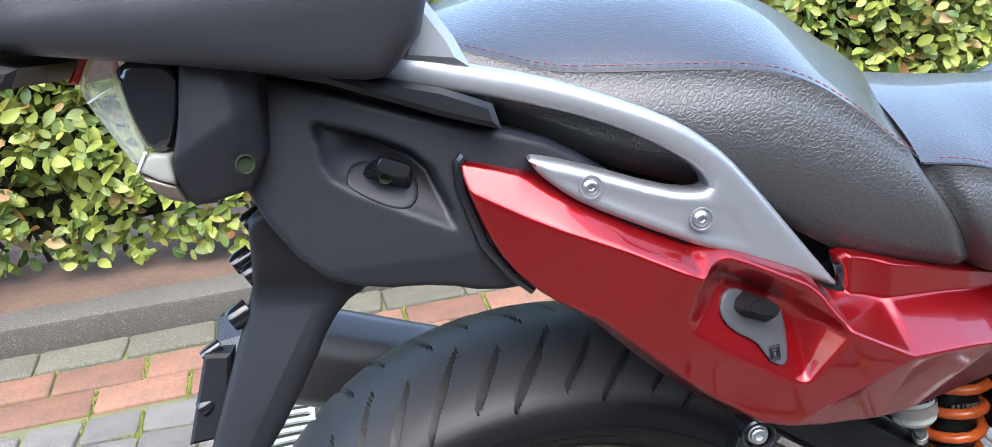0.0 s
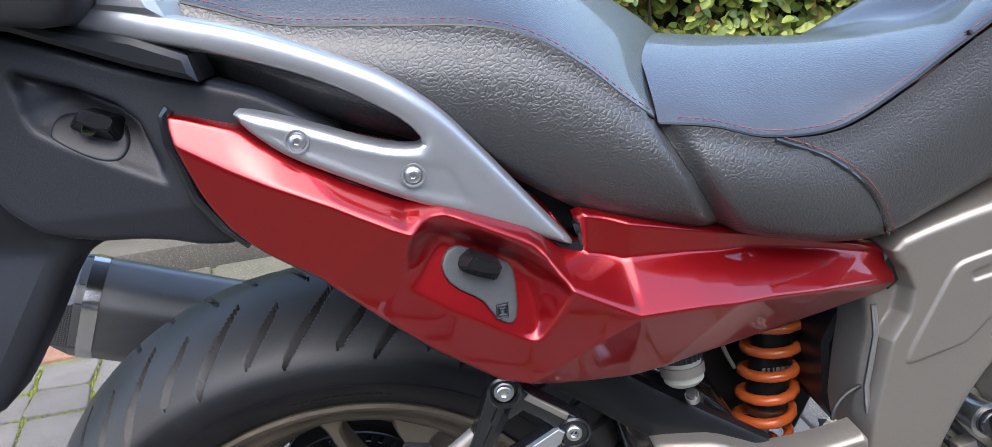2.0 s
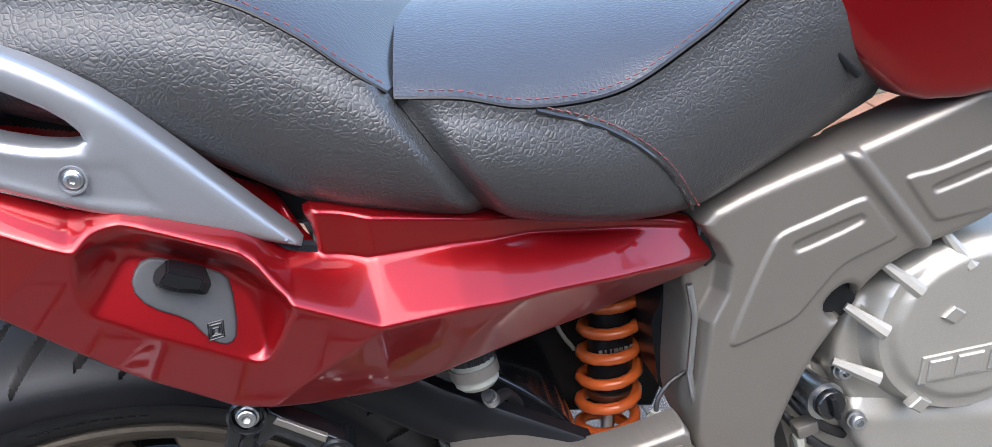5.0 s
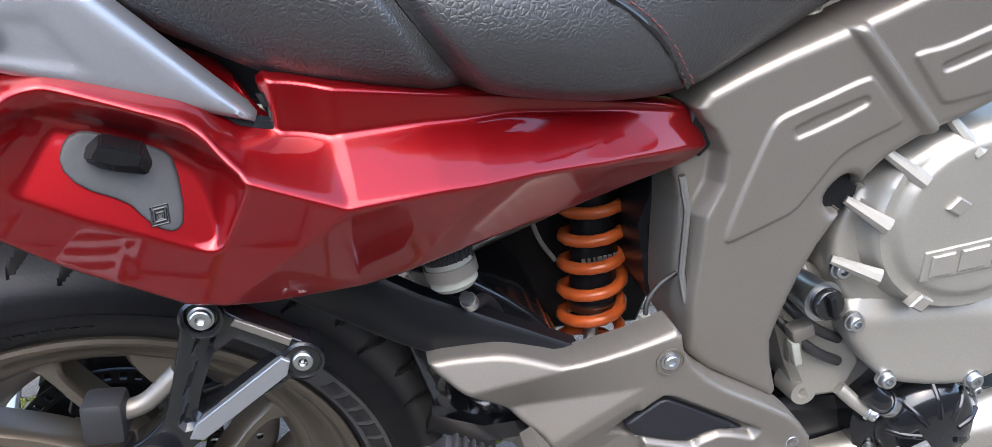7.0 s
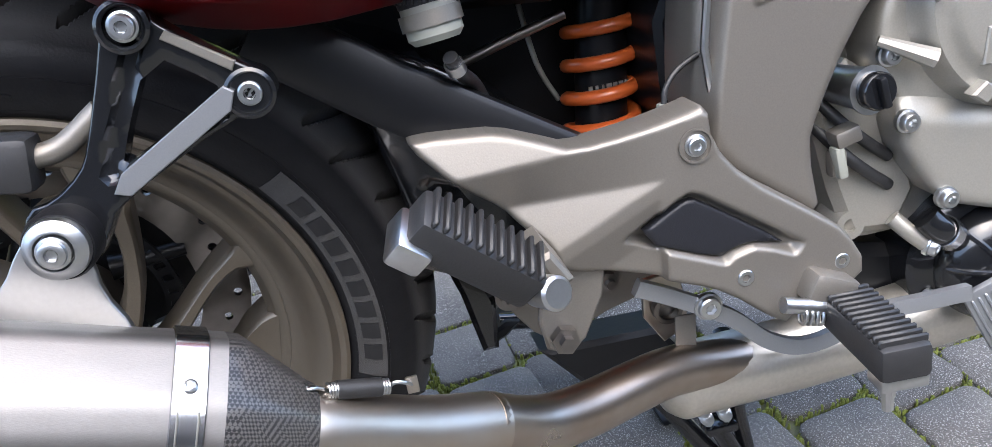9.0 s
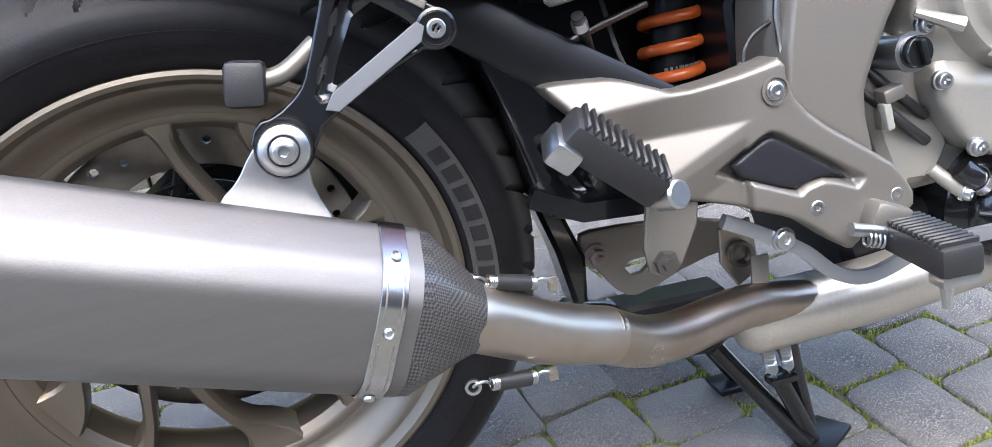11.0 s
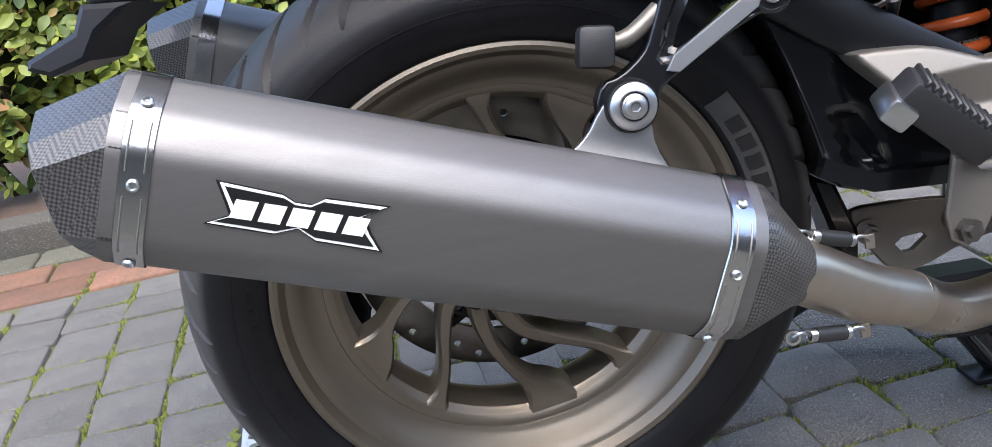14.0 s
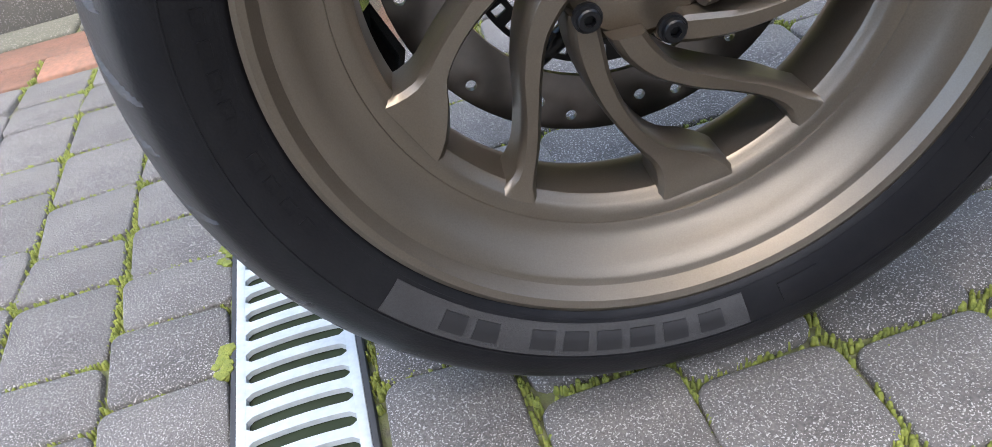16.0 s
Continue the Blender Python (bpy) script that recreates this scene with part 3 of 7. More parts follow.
def tyre(parent):
    half = [(0.070, 0.226), (0.083, 0.236), (0.092, 0.252), (0.0955, 0.266), (0.0945, 0.276), (0.090, 0.287), (0.080, 0.2985), (0.066, 0.3085), (0.048, 0.3158), (0.026, 0.3212), (0, TYRE_R)]
    prof = smooth_path([(-a, b, 0) for a, b in half] + [(a, b, 0) for a, b in half[-2::-1]], 5)
    prof = [(p[0], p[1]) for p in prof]
    nt = 1500
    th = np.linspace(0, 2 * math.pi, nt, endpoint=False)
    y = np.array([p[0] for p in prof])
    r = np.array([p[1] for p in prof])
    T, Yg = np.meshgrid(th, y, indexing="ij")
    R = np.repeat(r[None, :], nt, 0)
    depth = np.zeros_like(R)
    pitch = 2 * math.pi / 22
    for side in (1, -1):
        ay = Yg * side
        for shift, lo, hi, lean, wide in ((0.0, 0.008, 0.088, 1.6, 0.0019), (0.5, 0.026, 0.080, 1.5, 0.0017)):
            centre = -lean * np.clip(ay, 0, 1) - 14 * np.clip(ay - 0.03, 0, 1) ** 2
            u = ((T + centre + (shift + (0.25 if side < 0 else 0)) * pitch) % pitch - pitch / 2) * TYRE_R
            inside = (ay > lo) & (ay < hi) & (R > 0.285)
            taper = np.interp(ay, [lo, 0.035, 0.062, 0.078, hi], [0.0, 0.4, 1.35, 1.0, 0.0])
            depth = np.maximum(depth, np.where(inside, 0.007 * np.clip(1.7 - np.abs(u) / (wide * (0.35 + taper)), 0, 1), 0))
    R = R - depth
    k = len(prof)
    V = np.stack([R * np.cos(T), Yg, R * np.sin(T)], -1).reshape(-1, 3)
    F = [(i * k + j, i * k + j + 1, ((i + 1) % nt) * k + j + 1, ((i + 1) % nt) * k + j) for i in range(nt) for j in range(k - 1)]
    return link_mesh("tyre", V, F, M_RUBBER, parent, "worn black sport touring tyre with curved grooves")


tyre(wheel)


def rim(parent):
    prof = [(0.084, 0.2335), (0.0855, 0.230), (0.083, 0.2255), (0.077, 0.2215), (0.0735, 0.2195), (0.0715, 0.2165), (0.0705, 0.2145), (0.060, 0.206), (0.050, 0.197), (0.0462, 0.1915), (0.0450, 0.1890), (0.0440, 0.1875), (0.0425, 0.1870), (0.0415, 0.1840), (0.0385, 0.1790), (0.0365, 0.1768), (0.0350, 0.1758), (0.0335, 0.1735), (0.030, 0.1712), (0.0, 0.1690),
            (-0.012, 0.171), (-0.03, 0.181), (-0.05, 0.197), (-0.075, 0.222), (-0.084, 0.2335), (-0.075, 0.236), (-0.05, 0.214), (-0.02, 0.198), (0.02, 0.196), (0.06, 0.214), (0.076, 0.234)]
    bm = revolve(prof, (0, 0, 0), (0, -1, 0), 180, True)
    part("rim", bm, M_RIM, parent, "bronze-grey painted rim", True, 25)


rim(wheel)


def spoke(parent, base, left, right, web=0.0):
    """A cast spoke between a left and a right edge of (radius, degrees from base), hub end first; web: a hollow in its foot."""
    k = 22

    def edge(e):
        p = np.array(smooth_path([(r * math.cos(radians(base + a)), r * math.sin(radians(base + a)), 0) for r, a in e], 10))[:, :2]
        d = np.concatenate([[0], np.cumsum(np.hypot(*np.diff(p, axis=0).T))])
        t = np.linspace(0, d[-1], k)
        return np.stack([np.interp(t, d, p[:, 0]), np.interp(t, d, p[:, 1])], -1)
    L, R = edge(left), edge(right)
    bm = bmesh.new()
    rings = []
    for i in range(k):
        t = i / (k - 1)
        a, b = L[i], R[i]
        w = np.hypot(*(b - a))
        front = -0.050 + 0.014 * min(1, t * 1.3) - 0.003 * max(0, (t - 0.9) / 0.1) ** 2
        c = min(0.005, w * 0.25)
        h = web * max(0, 1 - abs(t - 0.90) / 0.14)
        sec = [(0, 0.034), (0, 0.010), (c * 0.25 / w, 0.003), (c / w, 0), (0.30, h * 0.3), (0.5, h), (0.70, h * 0.3), (1 - c / w, 0), (1 - c * 0.25 / w, 0.003), (1, 0.010), (1, 0.034)]
        rings.append([bm.verts.new((a[0] + (b[0] - a[0]) * q, front + y, a[1] + (b[1] - a[1]) * q)) for q, y in sec])
    n = len(rings[0])
    for r, q in zip(rings[:-1], rings[1:]):
        for i in range(n):
            bm.faces.new((r[i], r[(i + 1) % n], q[(i + 1) % n], q[i]))
    bm.faces.new(rings[0])
    bm.faces.new(rings[-1])
    return part("spoke", bm, M_RIM, parent)


for i in range(5):
    a = -82 + 72 * i
    spoke(wheel, a, [(0.055, -75), (0.065, -60), (0.080, -44), (0.100, -30), (0.130, -16.5), (0.150, -10.5), (0.164, -9.2), (0.174, -9.4), (0.181, -10)],
          [(0.045, -52), (0.060, -37), (0.078, -28), (0.100, -19), (0.120, -12), (0.138, -5), (0.150, 2.5), (0.166, 8), (0.181, 10)], 0.002)
    spoke(wheel, a + 30, [(0.052, -70), (0.065, -55), (0.080, -40), (0.100, -24), (0.120, -13), (0.142, -6.5), (0.160, -4.2), (0.172, -4.8), (0.181, -6)],
          [(0.045, -42), (0.058, -34), (0.075, -25), (0.095, -14), (0.115, -6.5), (0.138, -1), (0.158, 1.6), (0.170, 3.2), (0.181, 5)])
part("hub", revolve([(-0.05, 0.0), (-0.05, 0.050), (0.0, 0.056), (0.026, 0.058), (0.034, 0.050), (0.036, 0.028), (0.030, 0.026), (0.030, 0)], seg=64), M_RIM, wheel)


def ring_of(r, k, a0=0.0):
    return [(r * math.cos(a0 + 2 * math.pi * i / k), r * math.sin(a0 + 2 * math.pi * i / k)) for i in range(k)]


def brake_disc(parent):
    """A steel disc with pairs of drilled holes, on a slotted sensor ring."""
    drilled = []
    for i in range(11):
        for da, r in ((0.0, 0.138), (11.0, 0.146)):
            a = radians(-150.6 + 32.73 * i + da)
            drilled.append([(r * math.cos(a) + x, r * math.sin(a) + z) for x, z in ring_of(0.0043, 10)])
    ob = relief("brake_disc", ring_of(0.158, 72), lambda X, Z: 0.041 + 0.0 * X, M_DISC, parent, 0.005, 0.012, 0.0008, holes=[ring_of(0.114, 60)] + drilled, soft=0, label="drilled steel brake disc")
    slots = []
    for i in range(40):
        a, w = 2 * math.pi * i / 40, math.pi / 40 * 0.9
        slots.append([(r * math.cos(a + d), r * math.sin(a + d)) for r, d in ((0.087, -w * 0.5), (0.087, w * 0.5), (0.096, w * 0.5), (0.096, -w * 0.5))])
    relief("sensor_ring", ring_of(0.100, 60), lambda X, Z: 0.034 + 0.0 * X, M_SATIN, parent, 0.003, 0.012, 0.0005, holes=[ring_of(0.083, 50)] + slots, soft=0, label="slotted black sensor ring")
    for i in range(5):
        a = radians(20 + 72 * i)
        c, q = Vector((0.105 * math.cos(a), 0.043, 0.105 * math.sin(a))), Vector((0.06 * math.cos(a + 0.3), 0.036, 0.06 * math.sin(a + 0.3)))
        part("disc_arm", tube([q, q.lerp(c, 0.5), c + (c - q) * 0.25], 0, n=10, radii=[0.012, 0.008, 0.007]), M_SATIN, ob)
    return ob


brake_disc(wheel)


# exhaust
MUF_A = Vector((0.371, 0.0, -0.146)).normalized()
MUF_O = (Vector((0, -1, 0)) - MUF_A * MUF_A.dot(Vector((0, -1, 0)))).normalized()
MUF_V = MUF_A.cross(MUF_O)
MUF_V = MUF_V if MUF_V.z > 0 else -MUF_V
MUF_C = Vector((0.1245, -0.2545, 0.0833))
MUF_RAW = [(0.0, 0.059), (0.036, 0.042), (0.049, 0.024), (0.054, -0.032), (0.038, -0.053), (0.0, -0.058), (-0.038, -0.053), (-0.054, -0.032), (-0.049, 0.024), (-0.036, 0.042)]


def eased(poly, r, k=4):
    """A closed outline with its corners rounded off over the length r."""
    out = []
    for i, p in enumerate(poly):
        p, a, b = Vector(p), Vector(poly[i - 1]), Vector(poly[(i + 1) % len(poly)])
        q, w = p + (a - p).normalized() * r, p + (b - p).normalized() * r
        out += [q * (1 - t) ** 2 + p * 2 * t * (1 - t) + w * t * t for t in (j / k for j in range(k + 1))]
    return out


MUF_SEC = [(p[0], p[1] * 1.05) for p in eased(MUF_RAW, 0.0075)]


def muf(s, u, v):
    return MUF_C + MUF_A * s + MUF_O * u + MUF_V * v


def loft(rows, name, material, parent, label="", cap=(True, True), smooth=True):
    """Joins closed rings of muffler places (s, u, v)."""
    bm = bmesh.new()
    rings = [[bm.verts.new(p) for p in row] for row in rows]
    k = len(rings[0])
    for r, q in zip(rings[:-1], rings[1:]):
        for i in range(k):
            bm.faces.new((r[i], r[(i + 1) % k], q[(i + 1) % k], q[i]))
    if cap[0]:
        bm.faces.new(rings[0])
    if cap[1]:
        bm.faces.new(rings[-1])
    return part(name, bm, material, parent, label, smooth)


def ring(s, k=1.0, du=0.0, dv=0.0, slant=0.0):
    return [muf(s + slant * v, u * k + du, v * k + dv) for u, v in MUF_SEC]


def cap_ring(s, k):
    return [muf(s, u * k, v * 1.05 * k) for u, v in MUF_RAW]


def tip_ring(s, ku, kv):
    return [muf(s - 0.33 * v * kv, u * ku, v * 0.66 * kv - 0.015) for u, v in MUF_RAW]


def pipe_ring(s, r, du, dv):
    out = []
    for u, v in MUF_SEC:
        a = math.atan2(v, u)
        out.append(muf(s, du + r * math.cos(a), dv + r * math.sin(a)))
    return out


muffler = new("muffler")
muffler.parent = bike
muffler["label"] = "brushed titanium hexagonal muffler with carbon end caps"
loft([ring(-0.418, 1.0), ring(-0.41, 1.0), ring(0.012, 0.985), ring(0.02, 0.985)], "sleeve", M_STEEL, muffler, "brushed titanium sleeve")
loft([cap_ring(-0.405, 0.985), cap_ring(-0.416, 0.985), tip_ring(-0.450, 0.90, 1.0), tip_ring(-0.4515, 0.86, 0.96), tip_ring(-0.449, 0.82, 0.90), tip_ring(-0.42, 0.7, 0.8)], "end_cap", M_CARBON, muffler, "carbon fibre end cap", (False, True), False)
loft([ring(0.012, 0.985), ring(0.028, 0.97), pipe_ring(0.072, 0.031, 0.0, -0.004), pipe_ring(0.078, 0.028, 0.0, -0.004)], "inlet_cone", M_CARBON, muffler, "carbon fibre inlet cone")
for s in (-0.40, 0.0):
    loft([ring(s - 0.0095, 1.002), ring(s - 0.0088, 1.022), ring(s + 0.0088, 1.022), ring(s + 0.0095, 1.002)], "strap", M_STRAP, muffler, "polished steel strap", (False, False))


# ---- bodywork ----
CREASE = [(-0.085, 0.553), (-0.062, 0.540), (-0.0296, 0.5235), (0.0363, 0.498), (0.0902, 0.473), (0.130, 0.455), (0.207, 0.412), (0.2586, 0.3820), (0.318, 0.372), (0.387, 0.357), (0.468, 0.334), (0.560, 0.306)]
PANEL = [(-0.071, 0.558), (-0.066, 0.5605), (-0.025, 0.5475), (0.0078, 0.539), (0.0406, 0.527), (0.0741, 0.514), (0.1079, 0.4995), (0.1432, 0.482), (0.1806, 0.462), (0.206, 0.441), (0.2195, 0.424), (0.2262, 0.4205), (0.2268, 0.425), (0.2207, 0.4505), (0.249, 0.442), (0.295, 0.427), (0.365, 0.404), (0.450, 0.374), (0.528, 0.346),
         (0.538, 0.336), (0.548, 0.314), (0.540, 0.300), (0.486, 0.282), (0.423, 0.277), (0.345, 0.274), (0.249, 0.274), (0.207, 0.276), (0.150, 0.296), (0.100, 0.337), (0.060, 0.376), (0.020, 0.424), (-0.012, 0.455), (-0.034, 0.474), (-0.052, 0.498), (-0.064, 0.531)]
RECESS = [(0.0902, 0.473), (0.098, 0.4787), (0.1065, 0.480), (0.116, 0.4782), (0.125, 0.4745), (0.151, 0.461), (0.180, 0.4455), (0.1897, 0.436), (0.197, 0.425), (0.2077, 0.4117), (0.1956, 0.389), (0.1835, 0.3685), (0.1783, 0.3653), (0.172, 0.3657), (0.1635, 0.3693),
          (0.1305, 0.391), (0.105, 0.4072), (0.0915, 0.417), (0.082, 0.422), (0.0805, 0.4355), (0.085, 0.4577)]
FLOOR = [(0.107, 0.445), (0.1133, 0.4475), (0.160, 0.420), (0.171, 0.411), (0.176, 0.402), (0.181, 0.3695), (0.1775, 0.3668), (0.172, 0.3672), (0.164, 0.371), (0.1312, 0.3925), (0.1058, 0.4085), (0.0922, 0.4185), (0.0865, 0.4225)]


def y_outer(X, Z):
    """The painted face: a crease along its length, a shelf above it up to a second fold, flat sides that meet at a slanted fold and a tucked lower edge."""
    zc = np.interp(X, [p[0] for p in CREASE], [p[1] for p in CREASE])
    low = np.clip(zc - Z, 0, 1)
    y = np.interp(X + 0.757 * low, [-0.09, -0.07, 0.0, 0.08, 0.16, 0.26, 0.35, 0.45, 0.56], [-0.148, -0.155, -0.185, -0.209, -0.219, -0.224, -0.204, -0.170, -0.127]) + 0.20 * low
    y = y + np.interp(X, [0.15, 0.24], [1.5, 0.9]) * np.clip(np.interp(X, [-0.02, 0.02, 0.06, 0.10, 0.15, 0.20, 0.27, 0.5], [0.462, 0.440, 0.400, 0.362, 0.323, 0.309, 0.302, 0.299]) - Z, 0, 1)
    lean = np.interp(X, [-0.03, 0.012, 0.05, 0.09, 0.12, 0.19, 0.226, 0.265, 0.38, 0.46, 0.55], [0.8, 1.4, 2.2, 2.6, 4.0, 4.0, 3.3, 1.85, 1.75, 1.3, 0.5])
    brow = np.interp(X, [0.088, 0.098, 0.116, 0.151, 0.18, 0.19, 0.197, 0.207], [0.0, 0.009, 0.017, 0.0175, 0.018, 0.0145, 0.007, 0.0])
    tall = np.interp(X, [0.13, 0.19, 0.222, 0.230, 0.265, 0.55], [0.045, 0.032, 0.0165, 0.0155, 0.0255, 0.0245])
    up = Z - zc
    return y + 1.2 * np.clip(up, 0, brow) + lean * np.clip(up - brow, 0, tall - brow) + 0.15 * np.clip(up - tall, 0, 1)


def y_panel(X, Z):
    """The outer face with the latch recess sunk into it: a floor that slopes out to its lower edge."""
    y = y_outer(X, Z)
    floor = -0.216 + 0.55 * np.clip((Z - 0.392) + (X - 0.103) * 0.62, 0, 1)
    d, e = sd(chaikin(RECESS, 1), X, Z), sd(chaikin(FLOOR, 1), X, Z)
    t = np.where(e >= 0, 1.0, np.clip(d, 0, 1) / np.maximum(np.clip(d, 0, 1) - e, 1e-5))
    t = 1 - (1 - np.clip(t, 0, 1)) ** 1.5
    return np.where(d > 0, y + (floor - y) * t, y)


side_panel = shell("side_panel", PANEL, y_panel, M_RED, bike, 0.010, 0.0011, 0.003, label="glossy dark red painted side panel")

RAIL = [(-0.10, 0.628), (-0.064, 0.619), (-0.025, 0.607), (0.017, 0.595), (0.059, 0.578), (0.101, 0.558), (0.122, 0.544), (0.146, 0.523), (0.170, 0.493), (0.195, 0.460), (0.222, 0.424), (0.240, 0.401),
        (0.216, 0.413), (0.167, 0.437), (0.117, 0.462), (0.073, 0.484), (0.038, 0.503), (0.022, 0.516), (0.010, 0.528), (0.002, 0.541), (0.019, 0.537), (0.049, 0.526), (0.097, 0.506), (0.124, 0.500),
        (0.132, 0.503), (0.121, 0.519), (0.099, 0.535), (0.070, 0.552), (0.036, 0.567), (-0.006, 0.581), (-0.048, 0.593), (-0.10, 0.607)]
RAIL_DIP = [(0.0, 0.536), (0.05, 0.519), (0.10, 0.500), (0.150, 0.487), (0.168, 0.447), (0.117, 0.466), (0.04, 0.506)]
rail = relief("grab_rail", RAIL, lambda X, Z: Y_RAIL(X, Z) + 0.001 * ramp(sd(RAIL_DIP, X, Z), 0.008), M_SILVER, bike, 0.022, 0.005, 0.007, feats=[(RAIL_DIP, 0.008)], soft=1, label="silver painted passenger grab rail")

TAIL = [(-0.19, 0.620), (-0.175, 0.622), (-0.134, 0.606), (-0.052, 0.573), (-0.009, 0.560), (0.03, 0.545), (0.08, 0.505), (0.05, 0.470), (0.006, 0.440),
        (-0.034, 0.440), (-0.069, 0.452), (-0.118, 0.455), (-0.158, 0.470), (-0.196, 0.532), (-0.20, 0.58)]
TAIL_DIP = [(-0.1424, 0.5814), (-0.1371, 0.5820), (-0.1002, 0.5672), (-0.0757, 0.5538), (-0.0621, 0.5399), (-0.0507, 0.5087), (-0.0486, 0.4911), (-0.0523, 0.4903), (-0.0870, 0.5090), (-0.1200, 0.5272), (-0.1359, 0.5384), (-0.1414, 0.5504), (-0.1430, 0.5683)]
TAIL_LIP = [(-0.1425, 0.5616), (-0.1414, 0.5504), (-0.1359, 0.5384), (-0.1200, 0.5272), (-0.0870, 0.5090), (-0.0505, 0.4900)]
shell("tail_cover", TAIL, lambda X, Z: Y_TAIL(X, Z) + 0.030 * ramp(sd(TAIL_DIP, X, Z), 0.007) * np.clip(line_d(TAIL_LIP, X, Z) / 0.036, 0, 1) + 0.25 * np.clip(0.475 - Z, 0, 1), M_BLACK, bike, 0.04, 0.0016, 0.007, blur=0.0014, label="matt black plastic tail cover")

LEG = [(-0.199, 0.531), (-0.140, 0.502), (-0.105, 0.470), (-0.069, 0.445), (-0.109, 0.441), (-0.140, 0.437), (-0.163, 0.416), (-0.186, 0.376), (-0.227, 0.316), (-0.243, 0.302), (-0.285, 0.304), (-0.278, 0.324), (-0.237, 0.416), (-0.215, 0.466)]
relief("plate_carrier", LEG, lambda X, Z: -0.212 - 0.6 * np.clip(Z - 0.45, 0, 0.08) + 0.35 * np.clip(line_d([(-0.205, 0.50), (-0.16, 0.437), (-0.255, 0.31)], X, Z) - 0.004, 0, 0.05), M_BLACK, bike, 0.035, 0.006, 0.008, lines=[[(-0.205, 0.50), (-0.165, 0.445), (-0.250, 0.315)]], soft=1, label="black plastic number plate carrier")


def seat(name, low, seam, top, label, y_mid=-0.02):
    """An upholstered seat: sides below a seam, a crowned top above it."""
    k = 96
    def along(c):
        p = np.array(smooth_path([(a, b, 0) for a, b in c], 10))[:, :2]
        d = np.concatenate([[0], np.cumsum(np.hypot(*np.diff(p, axis=0).T))])
        t = np.linspace(0, d[-1], k)
        return np.interp(t, d, p[:, 0]), np.interp(t, d, p[:, 1])
    lx, lz = along(low)
    sx, sz = along(seam)
    tx, tz = along(top)
    root = new(name)
    root.parent = bike
    root["label"] = label
    sides, tops = [], []
    for i in range(k):
        ls, ss = float(Y_SEAT(lx[i], 0)) + 0.022, float(Y_SEAT(sx[i], 0)) + 0.012
        row = []
        for t in np.linspace(0, 1, 14):
            bul = 0.016 * math.sin(math.pi * min(1, t * 1.05)) + 0.010 * (1 - (1 - min(1, t / 0.12)) ** 2)
            row.append((lx[i] + (sx[i] - lx[i]) * t, ls + (ss - ls) * t - bul, lz[i] + (sz[i] - lz[i]) * t))
        cut = abs(lx[i] - 0.365) + 0.25 * abs(sx[i] - 0.31)
        deep = 0.014 * math.exp(-(cut / 0.013) ** 2) if cut < 0.06 else 0.0
        row = [(x, y + deep, z) for x, y, z in row]
        sides.append(row)
        row = []
        for t in np.linspace(0, 1, 18):
            e = math.sin(t * math.pi / 2)
            row.append((sx[i] + (tx[i] - sx[i]) * t, ss + (y_mid - ss) * t, sz[i] + (tz[i] - sz[i]) * e ** 0.8))
        far = [(tx[i] + (sx[i] - tx[i]) * t, 2 * y_mid - (ss + (y_mid - ss) * (1 - t)), tz[i] + (sz[i] - tz[i]) * (1 - math.sin((1 - t) * math.pi / 2) ** 0.8)) for t in np.linspace(0.06, 1, 14)]
        tops.append(row + far + [(lx[i], 2 * y_mid - ls, lz[i])])
    for nm, rows, mt in (("side_cover", sides, M_SEAT), ("top_cover", tops, M_SEATTOP)):
        bm = bmesh.new()
        vs = [[bm.verts.new(p) for p in r] for r in rows]
        for a, b in zip(vs[:-1], vs[1:]):
            for j in range(len(a) - 1):
                bm.faces.new((a[j], a[j + 1], b[j + 1], b[j]))
        part(nm, bm, mt, root)
    for i in (0, k - 1):
        ends = bmesh.new()
        ends.faces.new([ends.verts.new(p) for p in sides[i] + tops[i][1:]])
        part("end_cover", ends, M_SEAT, root)
    bm = bmesh.new()
    line = [Vector((sx[i], float(Y_SEAT(sx[i], 0)) + 0.0105, sz[i])) for i in range(k)]
    sweep(line, circle(0.0016, 6), bm)
    part("piping", bm, M_SATIN, root)
    return root


seat("passenger_seat", [(-0.05, 0.585), (-0.009, 0.553), (0.065, 0.518), (0.126, 0.494), (0.179, 0.468), (0.249, 0.424), (0.299, 0.408), (0.365, 0.392)],
     [(-0.06, 0.626), (-0.012, 0.609), (0.039, 0.592), (0.12, 0.583), (0.179, 0.576), (0.22, 0.563), (0.257, 0.538), (0.284, 0.513), (0.308, 0.493)],
     [(-0.06, 0.655), (0.025, 0.665), (0.10, 0.665), (0.18, 0.655), (0.265, 0.625), (0.315, 0.588), (0.367, 0.546), (0.400, 0.50)],
     "black grained passenger seat with a red stitched seam")
seat("rider_seat", [(0.365, 0.392), (0.397, 0.380), (0.476, 0.357), (0.535, 0.351), (0.594, 0.364), (0.72, 0.40)],
     [(0.312, 0.488), (0.355, 0.480), (0.403, 0.465), (0.474, 0.461), (0.544, 0.484), (0.587, 0.505), (0.68, 0.55)],
     [(0.34, 0.545), (0.454, 0.528), (0.57, 0.519), (0.66, 0.528), (0.72, 0.558), (0.80, 0.60)],
     "black grained rider seat with a red stitched seam")

